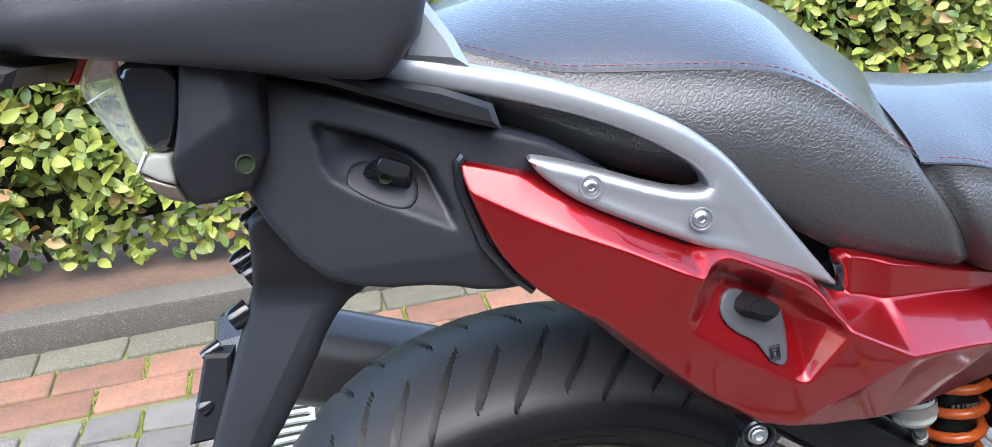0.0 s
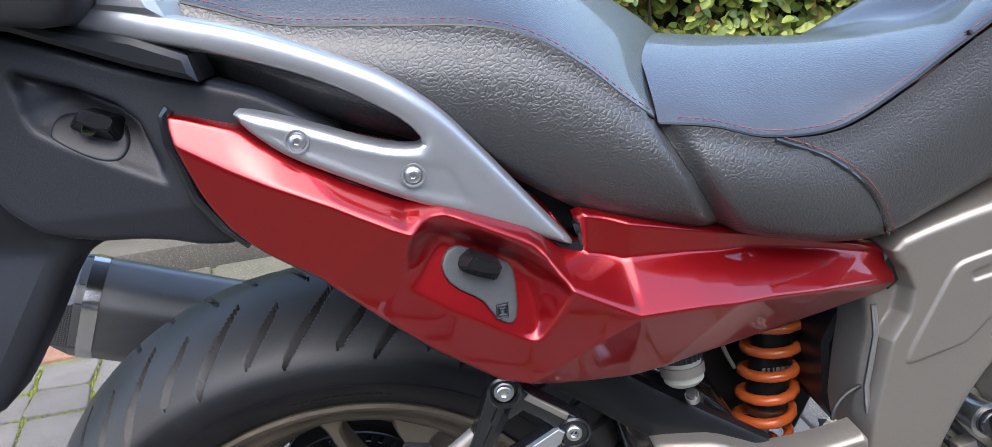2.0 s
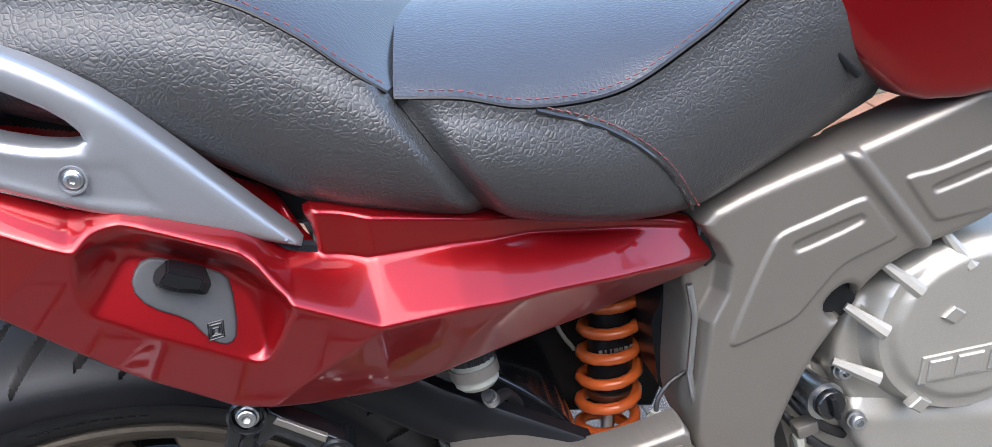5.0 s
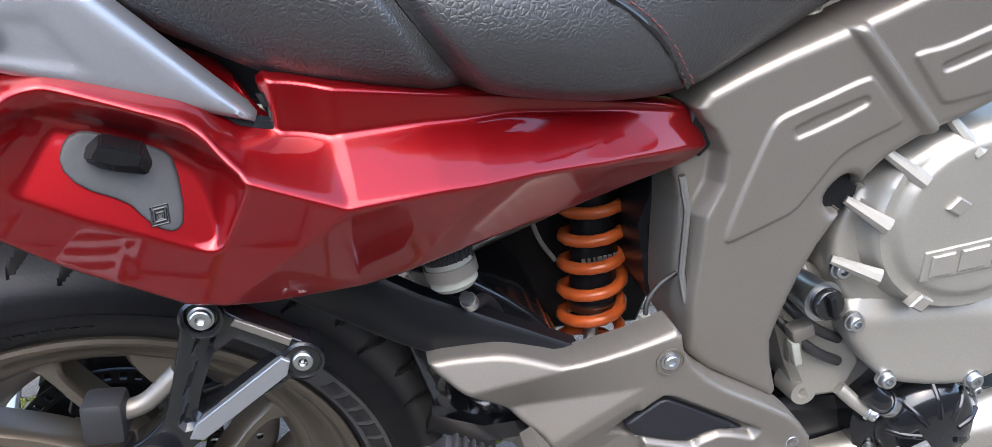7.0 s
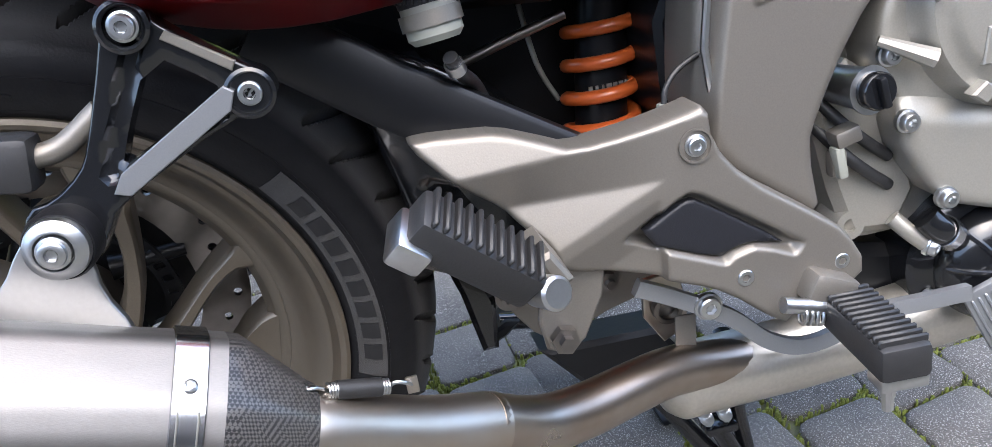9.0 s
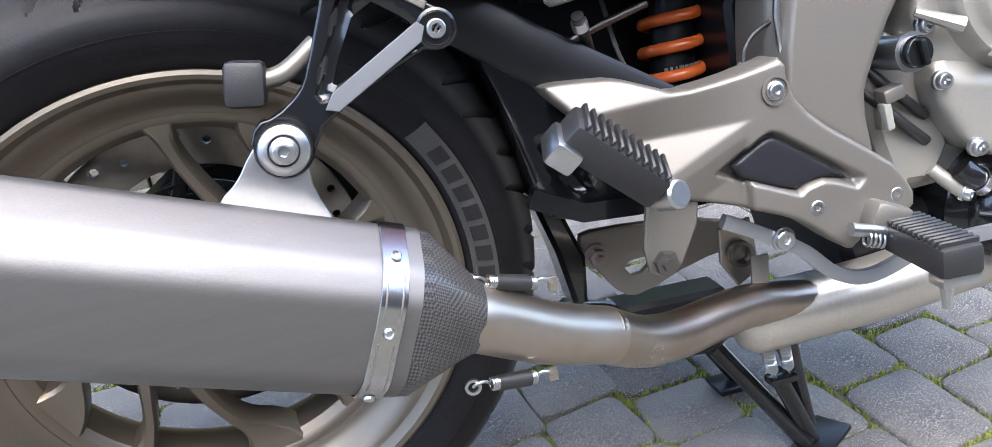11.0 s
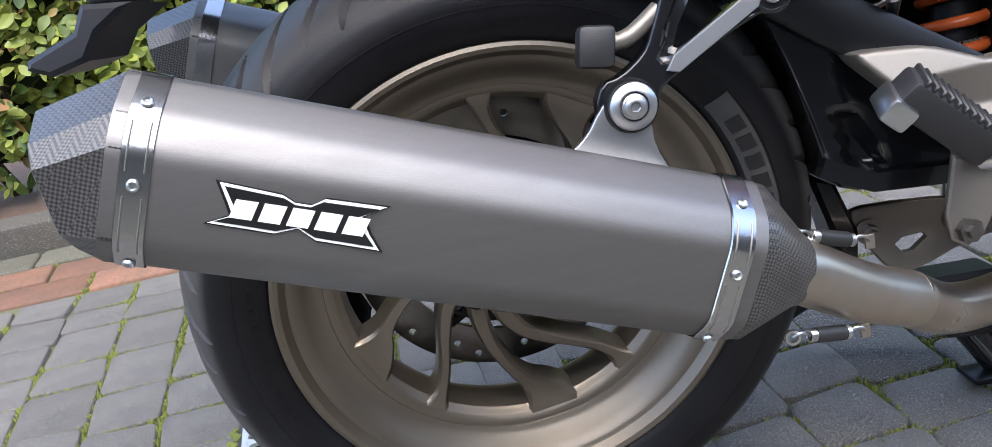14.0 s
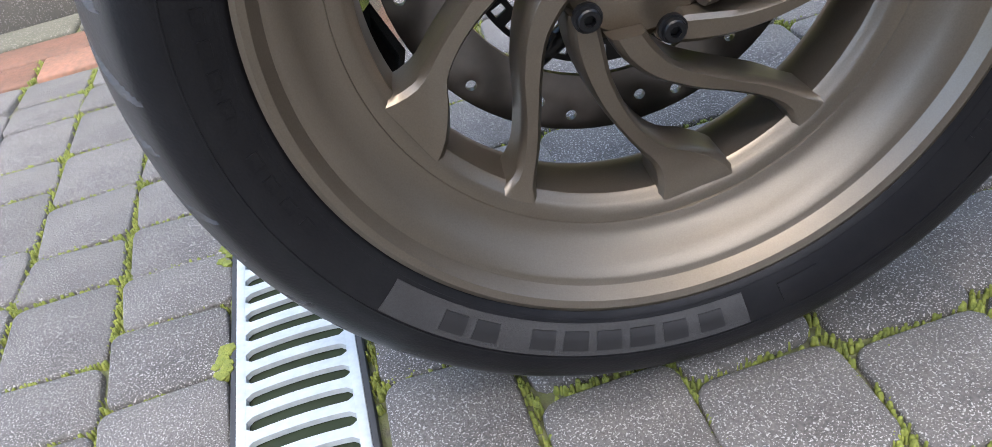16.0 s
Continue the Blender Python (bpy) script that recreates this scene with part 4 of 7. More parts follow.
# frame casting and foot plate
FRAME = [(0.539, 0.337), (0.597, 0.356), (0.687, 0.376), (0.738, 0.390), (0.80, 0.408), (0.92, 0.43), (0.92, 0.34), (0.827, 0.300), (0.785, 0.282), (0.737, 0.272), (0.694, 0.254), (0.668, 0.220), (0.636, 0.181), (0.608, 0.126), (0.600, 0.103),
         (0.609, 0.040), (0.573, 0.07), (0.528, 0.105), (0.519, 0.136), (0.523, 0.189), (0.531, 0.244), (0.529, 0.276), (0.522, 0.291), (0.543, 0.299), (0.551, 0.311)]
FR_PLATE = [(0.5590, 0.2188), (0.5660, 0.2364), (0.5816, 0.2686), (0.5995, 0.3037), (0.6068, 0.3115), (0.6162, 0.3148), (0.6422, 0.3210), (0.6682, 0.3282), (0.6818, 0.3308), (0.6866, 0.3294), (0.6963, 0.3161), (0.7119, 0.2926), (0.7132, 0.2882), (0.7079, 0.2860), (0.6863, 0.2796), (0.6674, 0.2737), (0.6567, 0.2667), (0.6434, 0.2531), (0.6327, 0.2416), (0.6202, 0.2292), (0.6053, 0.2245), (0.5653, 0.2134), (0.5610, 0.2143)]
HOLE = [(0.6483, 0.2327), (0.6530, 0.2215), (0.6610, 0.2169), (0.6722, 0.2197), (0.6807, 0.2315), (0.6813, 0.2426), (0.6744, 0.2495), (0.6655, 0.2497), (0.6547, 0.2425)]


FR_SLOT = [(0.6172, 0.2998), (0.6188, 0.2928), (0.6241, 0.2902), (0.6797, 0.3059), (0.6848, 0.3111), (0.6813, 0.3168), (0.6749, 0.3170), (0.6214, 0.3041)]
FR_PLATE2 = [(0.7183, 0.3401), (0.7220, 0.3336), (0.7426, 0.3015), (0.7492, 0.2956), (0.7681, 0.2968), (0.7894, 0.2981), (0.8356, 0.3034), (0.87, 0.31), (0.87, 0.374), (0.8262, 0.3634), (0.7828, 0.3526), (0.7469, 0.3440), (0.7229, 0.3432)]
FR_SLOT2 = [(0.7412, 0.3292), (0.7434, 0.3233), (0.7490, 0.3213), (0.8135, 0.3373), (0.8120, 0.3478), (0.7453, 0.3325)]


def y_frame(X, Z):
    """The casting's face: a side wall that falls away behind its rear edge, two raised plates with pressed slots and a weld bead across."""
    edge = np.interp(Z, [0.10, 0.165, 0.206, 0.239, 0.265, 0.289, 0.311, 0.330, 0.345], [0.525, 0.534, 0.542, 0.548, 0.564, 0.569, 0.560, 0.539, 0.50])
    y = -0.165 + 0.020 * ramp(edge - X, 0.012)
    for plate, slot in ((FR_PLATE, FR_SLOT), (FR_PLATE2, FR_SLOT2)):
        y = y - 0.0028 * ramp(sd(chaikin(plate, 1), X, Z), 0.0022) + 0.0024 * ramp(sd(chaikin(slot, 1), X, Z), 0.003)
    return y - 0.006 * np.sqrt(np.clip(1 - (line_d([(0.668, 0.377), (0.741, 0.275)], X, Z) / 0.0062) ** 2, 0, 1))


shell("main_frame", FRAME, y_frame, M_FRAME, bike, 0.05, 0.0013, 0.010, holes=[HOLE], blur=0.0008, label="titanium-grey cast aluminium frame")
# added black disc behind the hole, standing in for the shade inside it
part("bore_plug", prism([(0.6645 + 0.024 * math.cos(a * 0.3927), 0.2335 + 0.024 * math.sin(a * 0.3927)) for a in range(16)], -0.146, -0.12, 0.001), M_SATIN, bike, "added black disc that imitates shade in the frame bore")

PLATE = [(0.305, 0.171), (0.313, 0.174), (0.344, 0.171), (0.368, 0.168), (0.396, 0.156), (0.415, 0.147), (0.458, 0.150), (0.495, 0.156), (0.511, 0.160), (0.513, 0.130), (0.535, 0.101), (0.587, 0.063), (0.611, 0.044), (0.629, 0.010), (0.610, -0.004), (0.585, 0.005),
         (0.563, -0.022), (0.553, -0.018), (0.515, 0.015), (0.491, 0.027), (0.444, 0.045), (0.393, 0.060), (0.392, 0.077), (0.372, 0.099), (0.363, 0.112), (0.332, 0.139)]
INLAY = [(0.440, 0.072), (0.482, 0.096), (0.492, 0.100), (0.501, 0.097), (0.578, 0.042), (0.570, 0.033), (0.551, 0.042), (0.538, 0.046), (0.523, 0.043), (0.516, 0.038)]
INLAY_IN = [(0.449, 0.0715), (0.484, 0.091), (0.492, 0.0935), (0.499, 0.092), (0.566, 0.043), (0.553, 0.0465), (0.537, 0.0505), (0.521, 0.048), (0.513, 0.0425)]
PL_RIDGE = [(0.330, 0.1425), (0.408, 0.145), (0.507, 0.153)]
PL_VALLEY = [(0.366, 0.113), (0.474, 0.112)]
PL_EDGE = [(0.393, 0.077), (0.474, 0.112)]


def y_plate(X, Z):
    """The plate's face: an upper facet that leans back, and a hollow with a lit lower flank."""
    zr = np.interp(X, [p[0] for p in PL_RIDGE], [p[1] for p in PL_RIDGE])
    zv = 0.1128 + 0.0 * X
    ze = np.interp(X, [0.360, 0.393, 0.474], [0.063, 0.077, 0.112])
    deep = 0.015 * np.clip((0.478 - X) / 0.10, 0, 1)
    up = np.clip((zr - Z) / np.maximum(zr - zv, 1e-3), 0, 1)
    low = np.clip((Z - ze) / np.maximum(zv - ze, 2e-3), 0, 1)
    y = -0.192 + 0.35 * np.clip(Z - zr, 0, 1) + deep * np.where(Z > zv, up, low)
    y = y + 0.010 * ramp(sd(INLAY, X, Z), 0.004)
    return y + 0.35 * np.clip(ze - 0.010 - Z, 0, 0.03) * (X < 0.47)


shell("foot_plate", PLATE, y_plate, M_FRAME, bike, 0.03, 0.0014, 0.005, blur=0.0013, label="titanium-grey cast footrest plate")
relief("plate_inlay", INLAY_IN, lambda X, Z: -0.1885 + 0.0 * X, M_BLACK, bike, 0.006, 0.006, 0.003, soft=1, label="black plastic inlay")

# top case
case = thing("top_case", BIKE, "dark grey plastic top case on the rear rack", "luggage case")
relief("bottom_shell", [(-0.045, 0.70), (-0.052, 0.638), (-0.074, 0.615), (-0.085, 0.606), (-0.128, 0.614), (-0.209, 0.632), (-0.30, 0.650), (-0.5, 0.69), (-0.55, 0.75), (-0.5, 0.80), (-0.1, 0.78)],
       lambda X, Z: -0.36 + 0.5 * np.clip(0.66 - Z, 0, 1), M_CASE, case, 0.5, 0.012, 0.02, soft=1, label="ribbed dark grey bottom shell")
part("latch_foot", prism([(-0.345, 0.632), (-0.297, 0.630), (-0.29, 0.641), (-0.33, 0.652)], -0.352, -0.20, 0.004), M_SATIN, case, "black plastic foot")


# ---- motorcycle: fittings ----
def under(name, parent, label=""):
    ob = new(name)
    ob.parent = parent
    if label:
        ob["label"] = label
    return ob


# latches in the two recesses
LOCK_PLATE = [(0.109, 0.432), (0.115, 0.443), (0.125, 0.4445), (0.134, 0.440), (0.162, 0.424), (0.168, 0.415), (0.166, 0.385), (0.159, 0.3805), (0.150, 0.386), (0.144, 0.394), (0.138, 0.404), (0.117, 0.418)]
M_GREYRUB = mat("grey_rubber", (0.034, 0.036, 0.039), 0.55, scale=300, big=20)
lock_plate = relief("lock_plate", LOCK_PLATE, lambda X, Z: y_panel(X, Z) - 0.003, M_GREYRUB, bike, 0.012, 0.004, 0.002, soft=1, label="grey rubber pannier lock plate")


def latch(parent, low, top, y0, y1, key):
    """A hook that stands out of its recess: a wider foot and a smaller sloped face."""
    bm = bmesh.new()
    rings = [[bm.verts.new((x, y, z)) for x, z in lp] for lp, y in ((low, y1), (low, y1 - 0.006), (top, y0), )]
    k = len(low)
    for r, q in zip(rings[:-1], rings[1:]):
        for i in range(k):
            bm.faces.new((r[i], r[(i + 1) % k], q[(i + 1) % k], q[i]))
    bm.faces.new(rings[0])
    bm.faces.new(rings[-1])
    bmesh.ops.bevel(bm, geom=bm.edges[:], offset=0.0012, segments=2, affect="EDGES")
    ob = part("pannier_latch", bm, M_SATIN, parent, "black plastic pannier mounting hook")
    part("keyhole", revolve([(-0.004, 0.0045), (0.0, 0.0048), (0.0, 0.004), (-0.003, 0.0035), (-0.003, 0)], key, (0.1, -1, -0.35), 14), M_SHADE_BLACK, ob)
    return ob


side_latch = latch(bike, [(0.1153, 0.4251), (0.1190, 0.4335), (0.1331, 0.4405), (0.1545, 0.4290), (0.1570, 0.4115), (0.1525, 0.4018), (0.1314, 0.4085)],
                   [(0.1285, 0.4345), (0.1300, 0.4375), (0.1350, 0.4435), (0.1550, 0.4335), (0.1545, 0.4290), (0.1507, 0.4245), (0.1385, 0.4300)], -0.202, -0.172, (0.1385, -0.1890, 0.4215))
TAIL_RING = [(-0.1211, 0.5474), (-0.1251, 0.5374), (-0.1220, 0.5315), (-0.1040, 0.5193), (-0.0890, 0.5127), (-0.0797, 0.5133), (-0.0748, 0.5215), (-0.0766, 0.5342), (-0.0826, 0.5395), (-0.1083, 0.5489)]
relief("latch_ring", TAIL_RING, lambda X, Z: Y_TAIL(X, Z) + 0.030 * np.clip(line_d(TAIL_LIP, X, Z) / 0.036, 0, 1) - 0.003, M_BLACK, bike, 0.012, 0.006, 0.003, soft=2, label="black latch surround")
latch(bike, [(-0.1204, 0.5354), (-0.1157, 0.5421), (-0.0991, 0.5499), (-0.0788, 0.5409), (-0.0794, 0.5244), (-0.0830, 0.5193), (-0.1029, 0.5262)],
      [(-0.1016, 0.5442), (-0.0997, 0.5475), (-0.0966, 0.5533), (-0.0773, 0.5445), (-0.0784, 0.5402), (-0.0805, 0.5352), (-0.0909, 0.5392)], -0.280, -0.245, (-0.0962, -0.2745, 0.5373))


def square_ring(k, x, z, w):
    """A raised square line on the lock plate."""
    bm = bmesh.new()
    sq = [(x + k * a, z + k * b) for a, b in ((-1, -0.8), (0.8, -1), (1, 0.8), (-0.8, 1))]
    for p, q in zip(sq, sq[1:] + sq[:1]):
        a, b = [Vector((v[0], float(y_panel(np.array([v[0]]), np.array([v[1]]))[0]) - 0.0032, v[1])) for v in (p, q)]
        tube([a, a.lerp(b, 0.5), b], w, bm, 6, 1, (0, 1, 0))
    return bm


part("lock_symbol", square_ring(0.0052, 0.1530, 0.3925, 0.0005), M_GLOSSB, lock_plate)
part("lock_symbol", square_ring(0.0034, 0.1530, 0.3925, 0.0009), M_GLOSSB, lock_plate)
part("lock_symbol", square_ring(0.0018, 0.1530, 0.3920, 0.0006), M_GLOSSB, lock_plate)

part("rail_backing", prism([(-0.05, 0.60), (0.05, 0.570), (0.14, 0.53), (0.255, 0.445), (0.262, 0.400), (0.235, 0.398), (0.1, 0.450), (0.0, 0.52)], -0.19, -0.1, 0.004), M_SATIN, bike, "black plastic behind the rail")
for c in ((0.045, -0.2915, 0.515), (0.121, -0.2925, 0.482)):
    part("screw_cup", revolve([(0.0, 0.0088), (0.001, 0.0086), (0.001, 0.0076), (-0.001, 0.0068)], c, seg=24), M_SILVER, rail)
    bolt(rail, (c[0], c[1] + 0.001, c[2]), 0.0046, 0.0022)

# black filler strip between rail and panel, seat base, shelf under the rack
part("seat_base", prism([(-0.06, 0.60), (0.0, 0.56), (0.10, 0.50), (0.20, 0.455), (0.245, 0.408), (0.30, 0.41), (0.37, 0.395), (0.53, 0.35), (0.54, 0.37), (0.3, 0.46), (0.0, 0.62)], -0.17, 0.12, 0.01), M_SATIN, bike, "black plastic seat base")
part("rail_seal", sweep([Vector((x, float(Y_RAIL(x, 0)) + 0.013, z)) for x, z in ((0.04, 0.4965), (0.073, 0.479), (0.117, 0.457), (0.167, 0.432), (0.216, 0.408), (0.243, 0.397), (0.2475, 0.4015), (0.2455, 0.411), (0.243, 0.420))], circle(0.006, 8)), M_GLOSSB, bike, "black rubber seal")
part("panel_seal", sweep([Vector((x, -0.274, z)) for x, z in ((-0.040, 0.546), (-0.045, 0.541), (-0.045, 0.523), (-0.034, 0.481), (-0.018, 0.457), (-0.002, 0.442))], circle(0.004, 8)), M_GLOSSB, bike, "black rubber seal")
part("rack_shelf", prism([(-0.19, 0.632), (-0.175, 0.622), (-0.124, 0.608), (-0.051, 0.577), (-0.012, 0.563), (-0.016, 0.581), (-0.049, 0.596), (-0.124, 0.618)], -0.298, -0.10, 0.004), M_SATIN, bike, "satin black shelf under the rack")
part("rack_block", prism([(-0.075, 0.615), (-0.068, 0.636), (-0.052, 0.655), (-0.036, 0.628), (-0.027, 0.606)], -0.292, -0.05, 0.006), M_SILVER, bike, "silver painted rear rack bracket")
part("rack_block", prism([(-0.14, 0.618), (-0.10, 0.632), (-0.060, 0.637), (-0.060, 0.645), (-0.14, 0.642)], -0.285, 0.0, 0.004), M_SILVER, bike, "silver painted rear rack bracket")

# tail lamp and indicator
lamp = under("tail_lamp", bike, "tail lamp with clear indicator lens and dark housing")
M_CLEAR = mat("clear_lamp_lens", (0.9, 0.93, 0.9), 0.05, 0.0, vary=0.05, spread=0.02)
M_CLEAR.node_tree.nodes["Principled BSDF"].inputs["Transmission Weight"].default_value = 0.85
M_CLEAR.node_tree.nodes["Principled BSDF"].inputs["IOR"].default_value = 1.12
M_DARKLENS = mat("smoked_lens", (0.012, 0.012, 0.014), 0.08, coat=1.0, spread=0.02)
M_REDLENS = mat("red_lens", (0.5, 0.02, 0.015), 0.15, coat=0.8)
HOUSE = [(-0.211, 0.636), (-0.165, 0.628), (-0.168, 0.595), (-0.172, 0.566), (-0.186, 0.543), (-0.203, 0.540), (-0.225, 0.537), (-0.229, 0.544), (-0.231, 0.559), (-0.228, 0.574), (-0.219, 0.601)]
relief("housing", HOUSE, lambda X, Z: -0.305 - 0.25 * np.clip(X + 0.222, 0, 0.012) + 0.7 * np.clip(X + 0.185, 0, 1) + 0.5 * np.clip(0.585 + 0.5 * (X + 0.2) - Z, 0, 1), M_BLACK, lamp, 0.06, 0.004, 0.004, lines=[[(-0.210, 0.60), (-0.218, 0.56)]], soft=0)
relief("dark_lens", [(-0.254, 0.640), (-0.212, 0.634), (-0.220, 0.601), (-0.230, 0.577), (-0.243, 0.580), (-0.248, 0.595), (-0.252, 0.612)], lambda X, Z: -0.304 - 0.1 * (X + 0.22), M_DARKLENS, lamp, 0.04, 0.005, 0.004, soft=1)
relief("clear_lens", [(-0.269, 0.645), (-0.256, 0.642), (-0.2535, 0.624), (-0.2515, 0.607), (-0.249, 0.595), (-0.2445, 0.580), (-0.253, 0.567), (-0.261, 0.580), (-0.270, 0.597), (-0.279, 0.613), (-0.283, 0.626)], lambda X, Z: -0.300 - 0.35 * (X + 0.25), M_CLEAR, lamp, 0.012, 0.004, 0.003, soft=1, label="clear reflecting lens")
for a, b, w in (((-0.277, -0.293, 0.614), (-0.258, -0.299, 0.622), 0.0007), ((-0.2525, -0.302, 0.567), (-0.2438, -0.305, 0.5795), 0.001)):
    part("lens_rib", tube([Vector(a), Vector(a).lerp(Vector(b), 0.5), Vector(b)], w, None, 8, 1), M_WHITE, lamp)
relief("side_reflector", [(-0.243, 0.578), (-0.230, 0.576), (-0.2315, 0.5555), (-0.241, 0.5595), (-0.2515, 0.567)], lambda X, Z: -0.304 + 0.1 * np.clip(0.58 - Z, 0, 1), M_PALE, lamp, 0.03, 0.004, 0.003, soft=0, label="pale lower lens")
relief("lower_rim", [(-0.253, 0.566), (-0.2315, 0.5545), (-0.2285, 0.541), (-0.239, 0.545), (-0.247, 0.552)], lambda X, Z: -0.302 + 0.4 * np.clip(0.56 - Z, 0, 1), M_RIM, lamp, 0.03, 0.004, 0.004, soft=0, label="grey brown lower lamp rim")
part("red_lens", prism([(-0.289, 0.627), (-0.277, 0.645), (-0.270, 0.643), (-0.283, 0.626)], -0.288, -0.15, 0.002), M_REDLENS, lamp, "red tail lens")
part("screw_hole", revolve([(0.0, 0.007), (0.0012, 0.006), (-0.002, 0.005), (-0.002, 0)], (-0.183, -0.303, 0.563), (0.5, -1, 0), 18), M_SHADE_BLACK, lamp)

# number plate carrier: back face with screw caps, and the flap
for x, y, z, r in ((-0.212, -0.20, 0.503, 0.009), (-0.219, -0.20, 0.461, 0.010), (-0.228, -0.195, 0.470, 0.009), (-0.238, -0.20, 0.426, 0.010), (-0.274, -0.175, 0.390, 0.006), (-0.284, -0.18, 0.345, 0.009)):
    part("screw_cap", revolve([(-0.010, r), (0.004, r), (0.008, r * 0.85), (0.0085, 0.0)], (x, y + 0.012, z), (-0.85, -0.3, -0.42), 20), M_GLOSSB, bike, "round black screw cap")
part("plate_holder", prism([(-0.277, 0.392), (-0.255, 0.390), (-0.270, 0.316), (-0.306, 0.312)], -0.175, -0.15, 0.003), M_BLACK, bike, "dark plate holder")
part("mud_flap", prism([(-0.282, 0.306), (-0.243, 0.304), (-0.274, 0.284), (-0.288, 0.264), (-0.318, 0.255), (-0.335, 0.262), (-0.333, 0.269), (-0.293, 0.286)], -0.215, -0.12, 0.004), M_BLACK, bike, "black plastic mud flap")


# seat seams: red-brown stitches
def stitches(parent, pts, y_of, lift=0.004):
    bm = bmesh.new()
    p = smooth_path([(a, 0, b) for a, b in pts], 40)
    d, last = 0.0, 0.0
    for a, b in zip(p[:-1], p[1:]):
        d += (b - a).length
        if d - last > 0.0062:
            last = d
            t = (b - a).normalized()
            c = Vector((a[0], y_of(a[0], a[2]), a[2] + lift))
            tube([c - t * 0.002, c, c + t * 0.002], 0.00055, bm, 5, 1)
    part("stitching", bm, M_THREAD, parent, "red-brown stitching")["kind"] = "stuff"


def side_y(root):
    me = [c for c in root.children if c.name.startswith("side_cover")][0].data
    co = np.array([v.co[:] for v in me.vertices])

    def f(x, z):
        i = np.argmin((co[:, 0] - x) ** 2 + (co[:, 2] - z) ** 2)
        return float(co[i, 1]) - 0.0012
    return f


def seat_named(n):
    return [o for o in bike.children if o.name == n][0]


ps, rs = seat_named("passenger_seat"), seat_named("rider_seat")
stitches(ps, [(-0.06, 0.626), (-0.012, 0.609), (0.039, 0.592), (0.12, 0.583), (0.179, 0.576), (0.22, 0.563), (0.257, 0.538), (0.284, 0.513), (0.308, 0.493)], lambda x, z: float(Y_SEAT(x, 0)) + 0.0135, 0.005)
stitches(rs, [(0.325, 0.486), (0.355, 0.480), (0.403, 0.465), (0.474, 0.461), (0.544, 0.484), (0.587, 0.505), (0.68, 0.55)], lambda x, z: float(Y_SEAT(x, 0)) + 0.0135, 0.005)
SEAM2 = [(0.405, 0.464), (0.455, 0.440), (0.495, 0.405), (0.527, 0.355)]
sy = side_y(rs)
stitches(rs, [(a + 0.005, b + 0.002) for a, b in SEAM2], sy, 0.0)
part("side_seam", sweep([Vector((p[0], sy(p[0], p[2]) + 0.0008, p[2])) for p in smooth_path([(a, 0, b) for a, b in SEAM2], 10)], circle(0.0018, 6)), M_GLOSSB, rs)

# muffler details
MUF_SLOTS = ((-0.40, 1.0), (0.0, 0.985))


def on_sleeve(s, v, lift=0.0):
    """A place on the outer face of the muffler at height v."""
    ring_uv = [(u, w) for u, w in MUF_SEC if u > 0]
    ring_uv.sort(key=lambda p: p[1])
    u = float(np.interp(v, [p[1] for p in ring_uv], [p[0] for p in ring_uv]))
    i = int(np.searchsorted([p[1] for p in ring_uv], v))
    a, b = ring_uv[max(i - 1, 0)], ring_uv[min(i, len(ring_uv) - 1)]
    n = Vector((b[1] - a[1], -(b[0] - a[0]), 0))
    n = (MUF_O * n[0] + MUF_V * n[1]).normalized() if n.length > 1e-6 else MUF_O
    return muf(s, u, v) + n * lift, n


straps = [c for c in muffler.children if c.name.startswith("strap")]
for (s, k), st in zip(MUF_SLOTS, straps):
    for v in (0.048, 0.004, -0.050):
        p, n = on_sleeve(s, v, 0.0015)
        part("rivet", revolve([(0.0, 0.0042), (0.0018, 0.0038), (0.0024, 0.0028), (0.0010, 0.0018), (0.0010, 0.0)], p, n, 16), M_ALU, st)
    for v0, v1 in ((0.012, 0.040), (-0.040, -0.004)):
        bm = bmesh.new()
        for ds in (-0.0055, 0.0055):
            tube([on_sleeve(s + ds, v0 + (v1 - v0) * i / 6, 0.0015)[0] for i in range(7)], 0.0006, bm, 6, 2, tuple(MUF_A))
        part("pressed_slot", bm, M_FRAME, st)

# badge: a black cross with white edge lines and a row of plain bars, following the sleeve
badge = under("badge", muffler, "black and white cross-shaped maker's badge")
BADGE_S, BADGE_V = -0.3015, -0.0002


def badge_mesh(name, poly, lift, material, parent):
    bm = bmesh.new()
    top = [bm.verts.new(on_sleeve(BADGE_S + a, BADGE_V + b, lift)[0]) for a, b in poly]
    low = [bm.verts.new(on_sleeve(BADGE_S + a, BADGE_V + b, lift - 0.0008)[0]) for a, b in poly]
    bm.faces.new(top)
    bm.faces.new(low[::-1])
    k = len(poly)
    for i in range(k):
        bm.faces.new((top[i], low[i], low[(i + 1) % k], top[(i + 1) % k]))
    return part(name, bm, material, parent, smooth=False)


CROSS = [(-0.050, 0.019), (-0.012, 0.016), (-0.004, 0.011), (0.006, 0.011), (0.014, 0.018), (0.052, 0.019), (0.038, 0.008), (0.044, -0.006), (0.052, -0.019), (0.012, -0.018), (0.0, -0.010), (-0.014, -0.017), (-0.054, -0.016), (-0.040, -0.007), (-0.044, 0.004)]
CROSS = [(a, b * 0.76) for a, b in CROSS]
badge_mesh("rim_line", [(a * 1.05, b * 1.07) for a, b in CROSS], 0.0012, M_GLOSSB, badge)
badge_mesh("white_line", CROSS, 0.0017, M_WHITE, badge)
